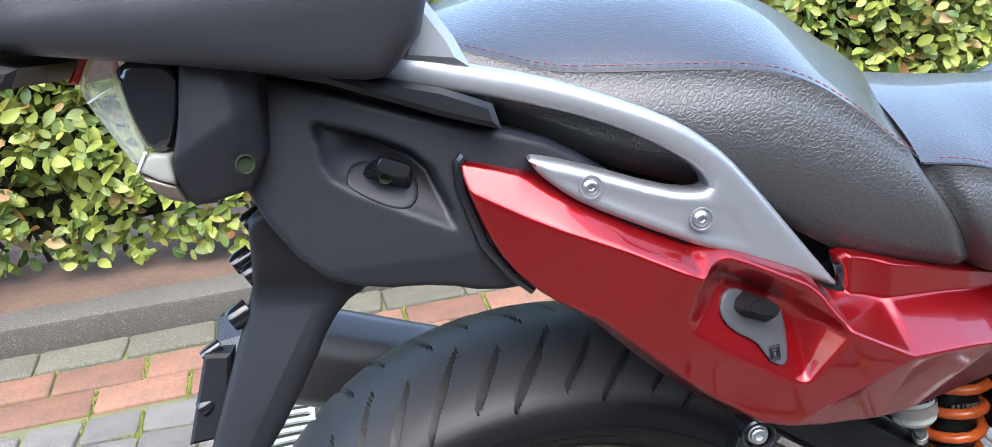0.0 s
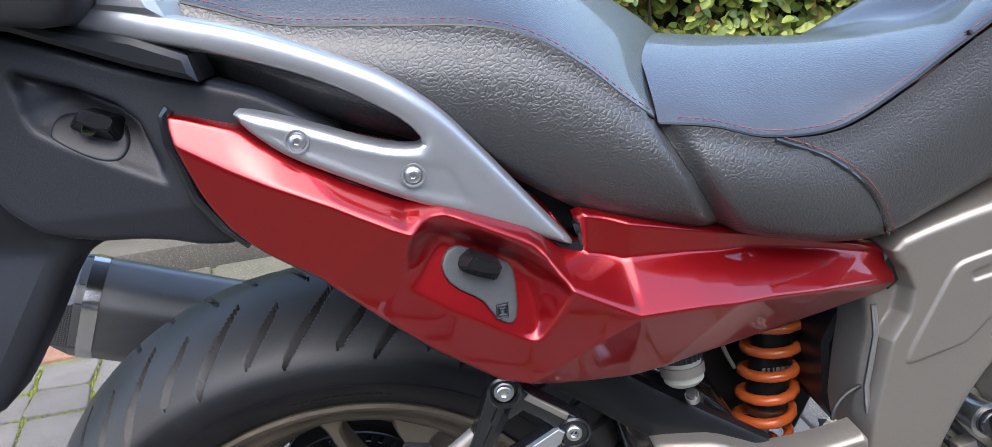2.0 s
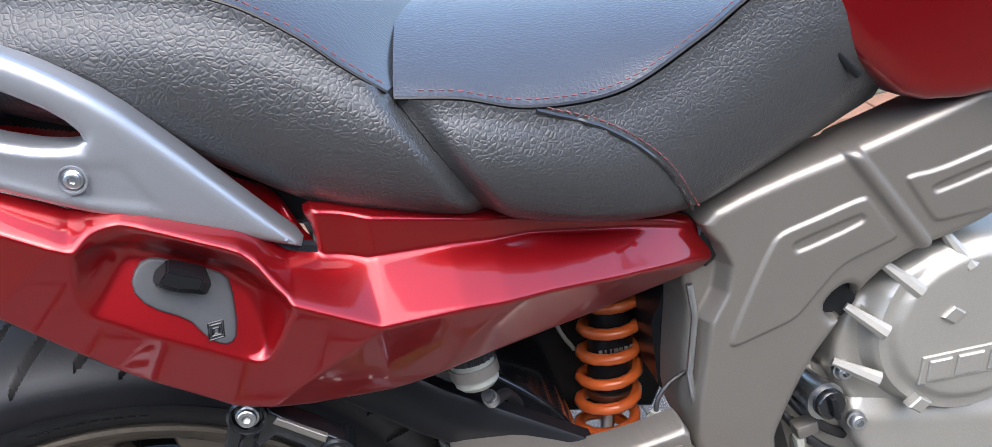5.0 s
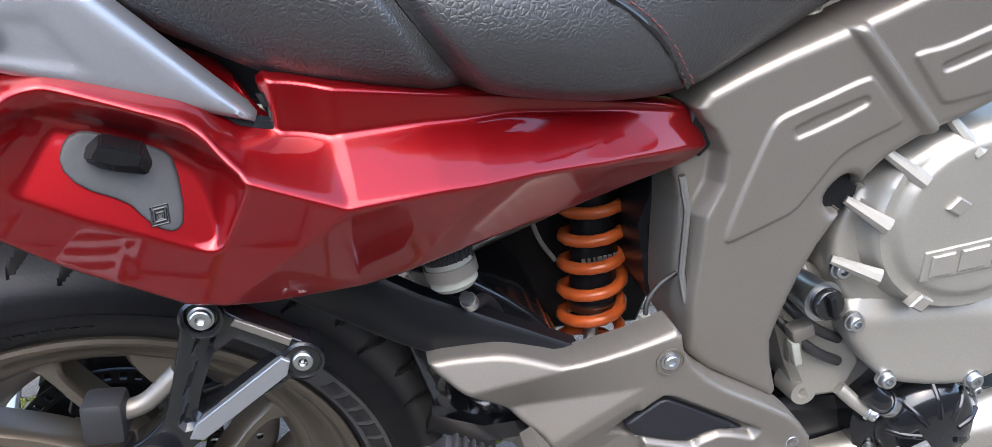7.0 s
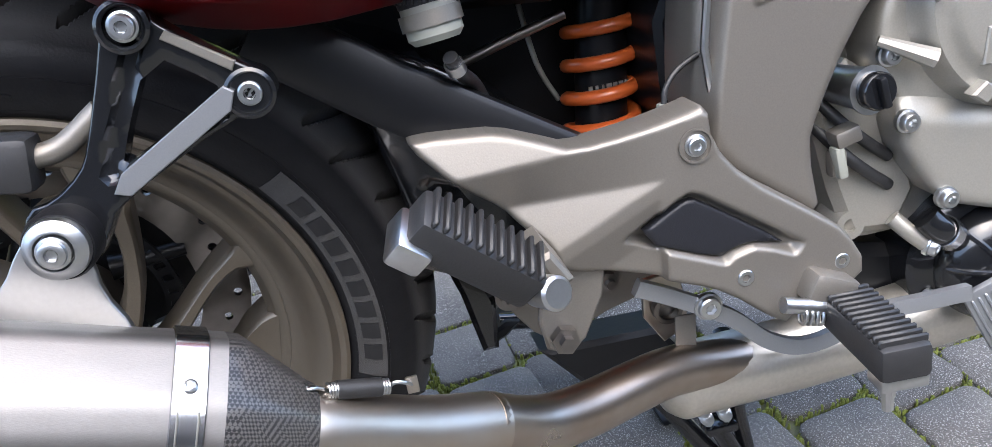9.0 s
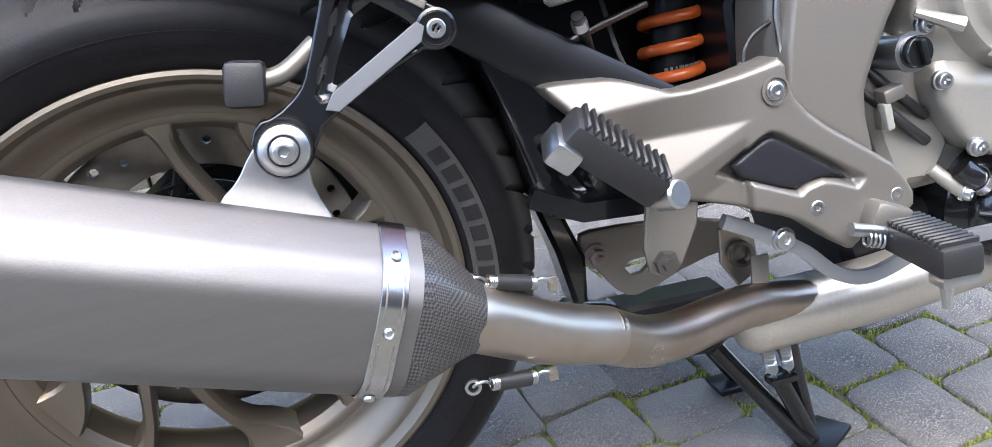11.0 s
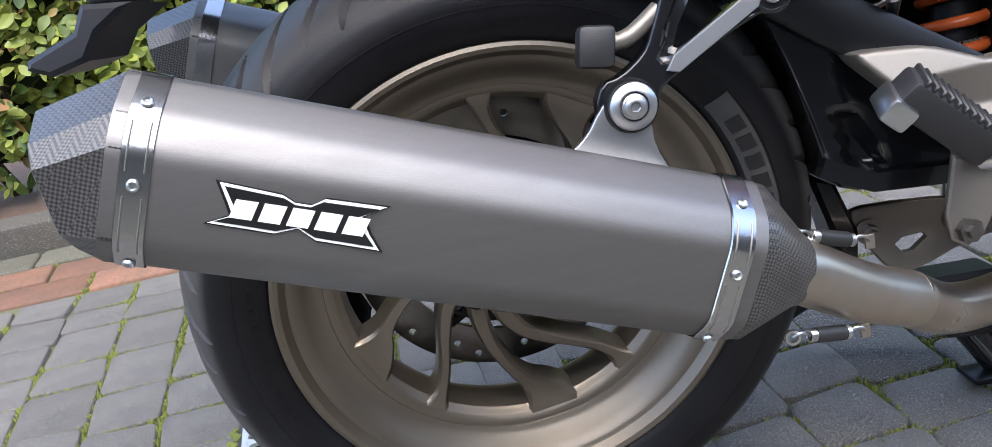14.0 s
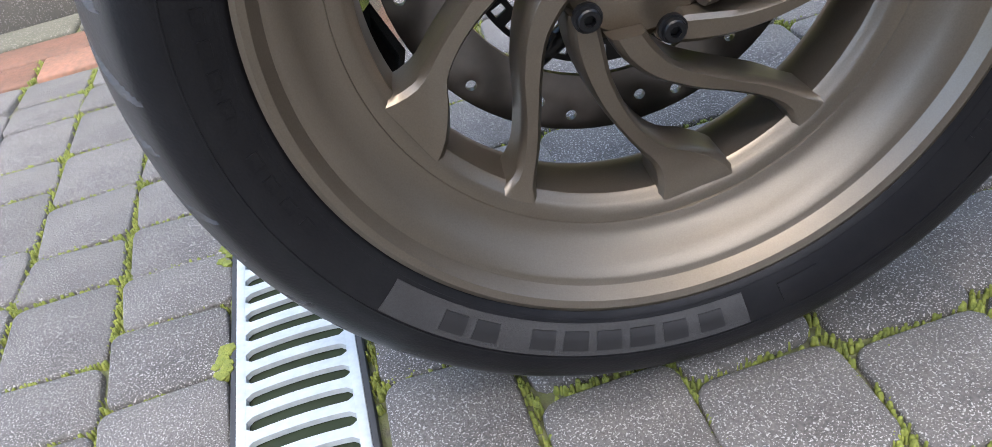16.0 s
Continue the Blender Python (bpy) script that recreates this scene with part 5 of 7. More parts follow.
badge_mesh("black_field", [(a * 0.93, b * 0.86) for a, b in CROSS], 0.0022, M_GLOSSB, badge)
for i in range(5):
    a = -0.041 + i * 0.0172
    w = 0.0135
    badge_mesh("white_bar", [(a + 0.002, 0.0055), (a + w + 0.002, 0.0055), (a + w - 0.001, -0.0065), (a - 0.001, -0.0065)], 0.0028, M_WHITE, badge)

# hanger bracket on the muffler
relief("muffler_bracket", [(0.052, 0.138), (0.058, 0.150), (0.071, 0.159), (0.083, 0.176), (0.094, 0.186), (0.117, 0.186), (0.120, 0.160), (0.120, 0.142), (0.130, 0.118), (0.128, 0.105), (0.088, 0.115)],
       lambda X, Z: -0.254 + 0.0 * X, M_ALU, muffler, 0.004, 0.006, 0.0012, soft=1, label="brushed steel hanger bracket")
MOUNT = Vector((0.107, -0.258, 0.175))
part("rubber_bush", revolve([(-0.028, 0.0), (-0.028, 0.020), (-0.004, 0.0205), (0.0, 0.019), (0.0, 0.0)], MOUNT, seg=32), M_RUBBER, bike, "black rubber bush")
cone = part("mount_washer", revolve([(0.0, 0.0), (0.0, 0.0178), (0.002, 0.018), (0.005, 0.0172), (0.0085, 0.0125), (0.0085, 0.0108), (0.0045, 0.0098), (0.0045, 0.0)], MOUNT, seg=40), M_ALU, bike, "machined aluminium cone washer")
bolt(cone, MOUNT + Vector((0, -0.0095, 0)), 0.0075, 0.004)

HANGER = [(0.173, 0.296), (0.183, 0.290), (0.187, 0.279), (0.226, 0.250), (0.236, 0.244), (0.240, 0.232), (0.232, 0.221), (0.222, 0.219), (0.212, 0.222), (0.138, 0.186), (0.129, 0.172), (0.118, 0.155), (0.090, 0.158), (0.082, 0.176), (0.090, 0.195), (0.105, 0.197), (0.123, 0.209), (0.131, 0.221), (0.154, 0.275), (0.157, 0.288), (0.165, 0.296)]
HANGER_HOLE = [(0.177, 0.266), (0.208, 0.243), (0.209, 0.237), (0.152, 0.208), (0.146, 0.211)]


def y_hanger(X, Z):
    rib = np.minimum(line_d([(0.170, 0.270), (0.140, 0.205)], X, Z), line_d([(0.205, 0.228), (0.150, 0.200)], X, Z))
    return -0.240 + 0.005 * (1 - ramp(rib - 0.003, 0.003))


hanger = relief("footrest_hanger", HANGER, y_hanger, M_GLOSSB, bike, 0.018, 0.0035, 0.0025, holes=[HANGER_HOLE], soft=1, label="gloss black cast hanger arm")
part("arm_inlay", prism([(0.139, 0.194), (0.146, 0.2045), (0.212, 0.241), (0.217, 0.237), (0.213, 0.227), (0.148, 0.191)], -0.2435, -0.236, 0.0006), M_SILVER, hanger, "bare machined arm face")
part("arm_inlay", prism([(0.190, 0.276), (0.222, 0.253), (0.219, 0.248), (0.186, 0.272)], -0.2425, -0.236, 0.0006), M_FRAME, hanger, "grey machined arm face")
for c in ((0.170, -0.243, 0.282), (0.225, -0.239, 0.234)):
    part("bolt_boss", revolve([(-0.02, 0.0145), (0.002, 0.0145), (0.003, 0.0125), (0.0, 0.0105)], c, seg=28), M_GLOSSB, hanger)
    bolt(hanger, c, 0.0068, 0.004)
part("bump_stop", block((0.028, 0.026, 0.032), Matrix.Translation((0.090, -0.236, 0.222)) @ Matrix.Rotation(radians(10), 4, "Y"), 0.005), M_PEG, bike, "black rubber bump stop")
part("stop_arm", tube([(0.100, -0.235, 0.222), (0.118, -0.233, 0.225), (0.142, -0.230, 0.240)], 0.007), M_FRAME, bike, "grey stop arm")

# springs that hold the muffler
def coil(bm, a, b, r, turns, wire, n=10):
    a, b = Vector(a), Vector(b)
    t = (b - a).normalized()
    u = t.orthogonal().normalized()
    w = t.cross(u)
    k = int(turns * 14)
    pts = [a.lerp(b, i / k) + (u * math.cos(2 * math.pi * turns * i / k) + w * math.sin(2 * math.pi * turns * i / k)) * r for i in range(k + 1)]
    sweep(pts, circle(wire, n), bm, tuple(t))
    return bm


def muffler_spring(a, b):
    a, b = Vector(a), Vector(b)
    root = under("retaining_spring", bike, "steel retaining spring in a black rubber sleeve")
    p, q = a.lerp(b, 0.22), a.lerp(b, 0.78)
    part("sleeve", tube([a.lerp(b, 0.30), a.lerp(b, 0.70)], 0.0062), M_PEG, root, "black rubber sleeve")
    bm = coil(bmesh.new(), p, a.lerp(b, 0.32), 0.0045, 4, 0.0009, 6)
    coil(bm, a.lerp(b, 0.68), q, 0.0045, 4, 0.0009, 6)
    part("coil", bm, M_ALU, root)
    for e, f in ((a, p), (b, q)):
        part("hook", tube([e, e.lerp(f, 0.3) + Vector((0, -0.004, 0.004)), e.lerp(f, 0.7) + Vector((0, -0.003, 0.004)), f], 0.0013, n=8), M_ALU, root)
    part("eye", revolve([(-0.0015, 0.004), (-0.0015, 0.0062), (0.0015, 0.0062), (0.0015, 0.004)], a, closed=True, seg=18), M_ALU, root)
    part("lug", block((0.008, 0.003, 0.012), Matrix.Translation(b), 0.001), M_PIPE, root)


muffler_spring((0.211, -0.262, 0.056), (0.276, -0.243, 0.033))
muffler_spring((0.198, -0.268, -0.022), (0.262, -0.250, -0.036))

# pipe and heat shield
pipe = part("link_pipe", tube([muf(0.066, 0, -0.004), muf(0.085, 0, -0.005), tuple([0.2603, -0.2385, 0.0088]), tuple([0.3188, -0.221, -0.0211])], 0, n=28, radii=[0.0262, 0.0262, 0.0255, 0.0245]), M_PIPE, bike, "brushed stainless link pipe")
part("collector_pipe", tube([(0.318, -0.206, -0.034), (0.345, -0.192, -0.052), (0.370, -0.180, -0.063), (0.404, -0.164, -0.070), (0.448, -0.145, -0.073), (0.490, -0.128, -0.078), (0.56, -0.11, -0.095), (0.66, -0.10, -0.10)], 0, n=28, radii=[0.0243, 0.0232, 0.0222, 0.0215, 0.021, 0.021, 0.021]), mat("heat_tinted_steel", (0.42, 0.38, 0.34), 0.3, 1.0, col2=(0.26, 0.19, 0.14), scale=12, big=9, spread=0.2), bike, "heat-tinted steel collector pipe")


def half_shell(name, pts, r, a0, a1, material, parent, label, flare=0.0):
    path = smooth_path(pts, 8)
    bm = bmesh.new()
    rows = []
    for i, p in enumerate(path):
        t = (path[min(i + 1, len(path) - 1)] - path[max(i - 1, 0)]).normalized()
        side = t.cross(Vector((0, 0, 1))).normalized()
        top = side.cross(t)
        k = i / (len(path) - 1)
        rr = r * (0.35 + 0.65 * min(1, k / 0.10) ** 0.5)
        rows.append([[p + (side * math.cos(a) + top * math.sin(a)) * q for a in np.linspace(a0, a1, 16)] for q in (rr, rr - 0.002)])
    outer = [[bm.verts.new(v) for v in r0] for r0, _ in rows]
    inner = [[bm.verts.new(v) for v in r1] for _, r1 in rows]
    for g, flip in ((outer, 0), (inner, 1)):
        for a, b in zip(g[:-1], g[1:]):
            for j in range(15):
                bm.faces.new((a[j], a[j + 1], b[j + 1], b[j]))
    for i in range(len(rows) - 1):
        for j in (0, 15):
            bm.faces.new((outer[i][j], outer[i + 1][j], inner[i + 1][j], inner[i][j]))
    for i in (0, len(rows) - 1):
        for j in range(15):
            bm.faces.new((outer[i][j], outer[i][j + 1], inner[i][j + 1], inner[i][j]))
    return part(name, bm, material, parent, label)


half_shell("heat_shield", [(0.476, -0.110, -0.102), (0.53, -0.104, -0.104), (0.63, -0.100, -0.106), (0.75, -0.100, -0.098), (0.92, -0.10, -0.09)], 0.034, radians(-100), radians(100), mat("silver_heat_shield", (0.58, 0.55, 0.49), 0.36, 0.9, vary=0.15, scale=300), bike, "satin silver heat shield")
part("shield_strap", block((0.018, 0.003, 0.060), Matrix.Translation((0.503, -0.122, -0.062)) @ Matrix.Rotation(radians(4), 4, "Y"), 0.001), M_FRAME, bike, "flat steel strap")

# footrests
def peg(name, a, b, up, w, h, ribs, label):
    a, b = Vector(a), Vector(b)
    m = axes((a + b) / 2, b - a, Vector((b - a)).cross(Vector(up)))
    n = (b - a).length
    root = under(name, bike, label)
    bm = block((n, w, h), m, 0.005)
    part("rubber", bm, M_PEG, root, "black ribbed rubber pad")
    for i in range(ribs):
        x = -n * 0.42 + n * 0.84 * i / (ribs - 1)
        part("rib", block((n * 0.42 / ribs, w * 0.94, 0.006), m @ Matrix.Translation((x, 0, -h / 2 - 0.0015)), 0.0012, seg=1), M_PEG, root)
    return root, m, n


pil, pm, pn = peg("pillion_footrest", (0.297, -0.270, 0.152), (0.362, -0.262, 0.094), (0.62, -0.45, 0.70), 0.033, 0.028, 11, "folded pillion footrest with black ribbed rubber")
part("end_block", block((0.024, 0.034, 0.020), pm @ Matrix.Translation((-pn * 0.42, 0.004, 0.013)), 0.004), M_ALU, pil, "cast aluminium end block")
part("pivot", revolve([(-0.012, 0.0), (-0.012, 0.0105), (0.010, 0.011), (0.012, 0.009), (0.012, 0.0)], (0.368, -0.268, 0.087), (0.35, -0.9, 0.2), 24), M_ALU, pil, "aluminium pivot")
part("pivot_bracket", prism([(0.368, 0.098), (0.378, 0.102), (0.391, 0.080), (0.380, 0.072)], -0.245, -0.19, 0.003), M_FRAME, pil)

rid, rm, rn = peg("rider_footrest", (0.600, -0.200, -0.011), (0.592, -0.295, -0.011), (0, -0.1, 1), 0.037, 0.026, 12, "rider footrest with black ribbed rubber and a feeler stud")
part("end_plate", block((0.022, 0.034, 0.010), rm @ Matrix.Translation((rn * 0.36, 0.0, 0.016)), 0.002), M_ALU, rid, "cast aluminium underside")
part("feeler", revolve([(0.0, 0.0055), (0.012, 0.0055), (0.014, 0.0045), (0.024, 0.004), (0.026, 0.0)], (0.585, -0.282, -0.027), (0, 0, -1), 8), M_ALU, rid, "bare metal feeler stud")
part("hinge", block((0.040, 0.030, 0.026), Matrix.Translation((0.590, -0.196, 0.004)) @ Matrix.Rotation(radians(25), 4, "Y"), 0.006), M_FRAME, rid)
part("hinge_pin", revolve([(-0.03, 0.0), (-0.03, 0.006), (0.03, 0.006), (0.03, 0.0)], (0.578, -0.208, -0.004), (1, 0, -0.3), 16), M_ALU, rid)
part("return_spring", coil(bmesh.new(), (0.562, -0.208, -0.006), (0.580, -0.208, -0.012), 0.007, 4, 0.0014, 6), M_ALU, rid)

for x, y, z in ((0.499, -0.190, 0.133), (0.529, -0.187, 0.025), (0.606, -0.186, 0.020)):
    part("bolt_recess", revolve([(0.0005, 0.0125), (0.0015, 0.0125), (0.0015, 0.0108), (-0.004, 0.0100), (-0.004, 0.0)], (x, y - 0.0025, z), seg=28), M_FRAME, bike, "bolt seat in the plate")
    bolt(bike, (x, y - 0.003, z), 0.0064, 0.0035)

# brake pedal
pedal = part("brake_pedal", sweep(smooth_path([(0.455, -0.160, 0.022), (0.486, -0.160, 0.005), (0.528, -0.160, -0.022), (0.560, -0.160, -0.052), (0.595, -0.163, -0.062), (0.650, -0.168, -0.046), (0.690, -0.167, -0.047), (0.732, -0.166, -0.049)], 6), [(-0.004, -0.0065), (0.004, -0.0065), (0.005, 0.0), (0.004, 0.0065), (-0.004, 0.0065), (-0.005, 0.0)]), M_SILVER, bike, "silver cast brake pedal")
pad_m = axes((0.756, -0.168, -0.075), (0.42, -0.1, -0.9), (0.9, -0.2, 0.42))
part("pad", block((0.062, 0.034, 0.008), pad_m, 0.002), M_SILVER, pedal, "ridged pedal pad")
for i in range(5):
    part("ridge", block((0.050, 0.0022, 0.0025), pad_m @ Matrix.Translation((0, -0.012 + 0.006 * i, 0.0048)), 0.0005, seg=1), M_SILVER, pedal)
bolt(pedal, (0.509, -0.166, -0.006), 0.009, 0.005)

# shock absorber
shock = under("shock_absorber", bike, "black shock absorber with an orange coil spring")
S0, S1 = Vector((0.480, 0.012, 0.000)), Vector((0.507, 0.012, 0.235))
part("coil_spring", coil(bmesh.new(), S0, S1.lerp(S0, 0.12), 0.031, 7.0, 0.0063, 12), M_ORANGE, shock, "orange enamelled coil spring")
part("damper_body", tube([S0.lerp(S1, 0.36), S1 + (S1 - S0) * 0.35], 0.0235, n=24), M_SATIN, shock, "black damper body")
part("damper_rod", tube([S0 - (S1 - S0) * 0.1, S0.lerp(S1, 0.4)], 0.0075, n=16), M_ALU, shock, "chromed damper rod")
part("spring_seat", revolve([(-0.012, 0.0), (-0.012, 0.036), (0.0, 0.039), (0.012, 0.036), (0.012, 0)], S1, (S1 - S0), 32), M_SATIN, shock, "black spring seat")
part("adjuster_ring", revolve([(-0.006, 0.0), (-0.006, 0.024), (0.004, 0.026), (0.006, 0.022), (0.006, 0)], S0.lerp(S1, 0.36), (S1 - S0), 32), M_DISC, shock)
for i, w in enumerate((0.004, 0.003, 0.002, 0.005, 0.004, 0.004, 0.004)):
    c = S0.lerp(S1, 0.60)
    part("print_bar", block((w, 0.0008, 0.008), Matrix.Translation((c.x - 0.016 + i * 0.0055, c.y - 0.0238 + 0.0002 * (i - 3) ** 2, c.z)), 0.0002, seg=1), M_FRAME, shock)

# black parts round the shock
# added black sheet in place of the deep shade behind the shock
part("inner_fender", prism([(0.22, 0.05), (0.56, 0.0), (0.62, 0.12), (0.60, 0.42), (0.45, 0.42), (0.25, 0.36)], 0.085, 0.11, 0.004), M_SATIN, bike, "added black backing that imitates shade behind the shock")
part("shock_guard", prism([(0.522, 0.13), (0.536, 0.10), (0.575, 0.09), (0.575, 0.33), (0.545, 0.33), (0.540, 0.24), (0.520, 0.20)], -0.075, 0.06, 0.006), M_SATIN, bike, "black plastic guard")
part("air_box", prism([(0.36, 0.235), (0.455, 0.225), (0.46, 0.36), (0.36, 0.36)], -0.02, 0.08, 0.006), M_SATIN, bike, "black plastic air box")
part("subframe_strut", sweep([Vector((0.225, -0.150, 0.262)), Vector((0.30, -0.152, 0.204)), Vector((0.42, -0.150, 0.125))], [(-0.012, -0.019), (-0.009, -0.023), (0.009, -0.023), (0.012, -0.019), (0.012, 0.019), (0.009, 0.023), (-0.009, 0.023), (-0.012, 0.019)]), M_SATIN, bike, "satin black subframe strut")
part("subframe_tube", tube([(0.33, -0.03, 0.18), (0.40, -0.03, 0.20), (0.46, -0.03, 0.215)], 0.0045), M_DISC, bike, "bare metal tube")
cup = under("fluid_reservoir", bike, "brake fluid reservoir with a pale plastic body")
CUP = (0.339, -0.178, 0.238)
part("cap", revolve([(0.020, 0.0), (0.020, 0.019), (0.032, 0.0195), (0.034, 0.017), (0.06, 0.017), (0.06, 0.0)], CUP, (-0.1, 0.1, 1), 30), M_BLACK, cup, "ribbed black cap")
for i in range(24):
    a = 2 * math.pi * i / 24
    part("cap_rib", block((0.002, 0.002, 0.010), Matrix.Translation((CUP[0] + 0.0195 * math.cos(a) - 0.0026, CUP[1] + 0.0195 * math.sin(a) + 0.0026, CUP[2] + 0.027)), 0.0004, seg=1), M_BLACK, cup)
part("body", revolve([(-0.004, 0.0), (-0.004, 0.015), (0.0, 0.0185), (0.020, 0.0185), (0.020, 0)], CUP, (-0.1, 0.1, 1), 30), M_PALE, cup, "pale yellowed body")
part("band", revolve([(0.006, 0.0195), (0.006, 0.0205), (0.016, 0.0205), (0.016, 0.0195)], CUP, (-0.1, 0.1, 1), 30, True), M_FRAME, cup, "grey clamp band")
part("hose", tube([(0.345, -0.178, 0.222), (0.352, -0.165, 0.208), (0.365, -0.13, 0.19), (0.38, -0.09, 0.15)], 0.0052), M_PEG, cup, "black rubber hose")
part("hose_clip", revolve([(-0.004, 0.0055), (-0.004, 0.0068), (0.004, 0.0068), (0.004, 0.0055)], (0.348, -0.172, 0.214), (0.3, 0.5, -0.8), 18, True), M_ALU, cup)
part("cable_nut", revolve([(0.0, 0.0), (0.0, 0.008), (0.014, 0.008), (0.015, 0.005), (0.020, 0.005), (0.020, 0.0)], (0.492, -0.150, 0.135), (0.1, 0, 1), 6), M_PALE, bike, "pale plastic cable end")
part("cable", tube([(0.494, -0.150, 0.152), (0.498, -0.148, 0.166), (0.512, -0.144, 0.178), (0.54, -0.14, 0.188)], 0.0022), M_PEG, bike, "thin black cable")
part("drain_hose", tube([(0.43, 0.03, 0.26), (0.438, 0.02, 0.19), (0.445, 0.02, 0.16), (0.46, 0.03, 0.13)], 0.0025), M_PALE, bike, "thin clear hose")

# swingarm side, lower brackets
relief("swingarm_cover", [(0.255, 0.245), (0.33, 0.215), (0.374, 0.183), (0.42, 0.136), (0.44, 0.090), (0.44, 0.030), (0.345, 0.032), (0.312, 0.043), (0.298, 0.110), (0.28, 0.18)],
       lambda X, Z: -0.098 + 0.018 * ramp(sd([(0.315, 0.12), (0.345, 0.11), (0.37, 0.05), (0.345, 0.045), (0.325, 0.06)], X, Z), 0.012) + 0.3 * np.clip(0.33 - X, 0, 1), M_GLOSSB, bike, 0.16, 0.007, 0.006, soft=1, label="gloss black swingarm cover")
part("swingarm_rail", sweep([Vector((0.300, -0.100, 0.066)), Vector((0.345, -0.104, 0.044)), Vector((0.44, -0.104, 0.036)), Vector((0.56, -0.10, 0.03))], [(-0.008, -0.009), (0.008, -0.009), (0.008, 0.009), (-0.008, 0.009)]), M_GLOSSB, bike, "gloss black lower rail")
LOWB = [(0.360, -0.012), (0.385, -0.008), (0.480, -0.018), (0.552, -0.040), (0.553, -0.062), (0.487, -0.070), (0.425, -0.092), (0.403, -0.088), (0.378, -0.052)]
low = relief("lower_bracket", LOWB, lambda X, Z: -0.004 + 0.0 * X, M_FRAME, bike, 0.008, 0.006, 0.002, holes=[[(0.405, -0.052), (0.452, -0.050), (0.420, -0.074)]], soft=1, label="grey steel bracket with hexagon nuts")
for c in ((0.379, -0.006, -0.036), (0.473, -0.006, -0.040)):
    part("nut", revolve([(0.0, 0.0), (0.0, 0.0135), (0.002, 0.0135), (0.002, 0.0)], c, seg=24), M_DISC, low)
    part("nut", revolve([(0.002, 0.0), (0.002, 0.0095), (0.011, 0.0095), (0.0115, 0.005), (0.019, 0.005), (0.019, 0.0)], c, seg=6), M_DISC, low)
part("swingarm_leg", prism([(0.318, 0.04), (0.345, 0.03), (0.365, -0.03), (0.36, -0.08), (0.345, -0.08), (0.335, -0.02)], -0.02, 0.03, 0.005), M_GLOSSB, bike, "black swingarm leg")
part("footplate_bracket", prism([(0.385, 0.07), (0.43, 0.055), (0.425, 0.03), (0.408, -0.002), (0.392, -0.012), (0.378, -0.004), (0.375, 0.02)], -0.176, -0.168, 0.002), M_FRAME, bike, "grey steel lower bracket")
part("nut", revolve([(0.0, 0.0), (0.0, 0.011), (0.008, 0.011), (0.008, 0.006), (0.014, 0.006), (0.014, 0.0)], (0.391, -0.177, 0.004), seg=6), M_DISC, bike, "hexagon nut")

# stands
stand = under("centre_stand", bike, "black steel centre stand folded under the engine")
part("leg", tube([(0.48, 0.04, -0.14), (0.535, 0.015, -0.23), (0.590, -0.012, -0.322)], 0.011), M_GLOSSB, stand)
part("leg", tube([(0.585, 0.0, -0.13), (0.592, 0.0, -0.22), (0.602, -0.003, -0.322)], 0.009), M_GLOSSB, stand)
part("foot", block((0.095, 0.045, 0.008), Matrix.Translation((0.612, 0.0, -0.331)) @ Matrix.Rotation(radians(38), 4, "Z") @ Matrix.Rotation(radians(6), 4, "X"), 0.003), M_SATIN, stand, "flat stand foot")
part("cross_tube", tube([(0.50, 0.02, -0.15), (0.50, 0.10, -0.16), (0.52, 0.16, -0.20)], 0.012), M_GLOSSB, stand)
part("tongue", prism([(0.40, -0.105), (0.52, -0.11), (0.55, -0.15), (0.50, -0.185), (0.46, -0.18)], 0.0, 0.05, 0.005), M_SATIN, stand)
part("leg", tube([(0.52, 0.14, -0.20), (0.55, 0.14, -0.25), (0.58, 0.14, -0.30)], 0.010), M_GLOSSB, stand)
part("foot", block((0.06, 0.05, 0.008), Matrix.Translation((0.575, 0.14, -0.305)), 0.003), M_SATIN, stand)
for x in (0.0, 0.019):
    sp = part("stand_spring", coil(bmesh.new(), (0.523 + x, -0.078, -0.143), (0.545 + x, -0.040, -0.200), 0.006, 16, 0.0011, 6), M_ALU, stand, "zinc-plated spring")
    part("spring_hook", tube([(0.545 + x, -0.040, -0.200), (0.549 + x, -0.034, -0.210), (0.552 + x, -0.030, -0.218)], 0.0012, n=6), M_ALU, sp)
    part("spring_hook", tube([(0.523 + x, -0.078, -0.143), (0.516 + x, -0.082, -0.12), (0.512 + x, -0.085, -0.09)], 0.0012, n=6), M_ALU, sp)
part("spring_yoke", block((0.034, 0.02, 0.010), Matrix.Translation((0.561, -0.028, -0.219)), 0.003), M_GLOSSB, stand)
part("leg", tube([(0.558, -0.022, -0.215), (0.58, -0.014, -0.27), (0.600, -0.006, -0.322)], 0.010), M_GLOSSB, stand)
part("exhaust_mount", prism([(0.482, -0.010), (0.515, -0.005), (0.520, -0.060), (0.496, -0.072), (0.480, -0.045)], -0.090, -0.084, 0.001), M_PIPE, bike, "steel exhaust mount plate")
part("mount_ring", revolve([(0.0, 0.009), (0.0, 0.013), (0.008, 0.013), (0.008, 0.009)], (0.499, -0.092, -0.037), closed=True, seg=24), M_DISC, bike)
side = under("side_stand", bike, "black side stand with a flat foot on the paving")
part("foot", prism([(0.368, -0.218), (0.378, -0.198), (0.402, -0.186), (0.420, -0.19), (0.400, -0.205)], 0.23, 0.28, 0.004), M_SATIN, side)
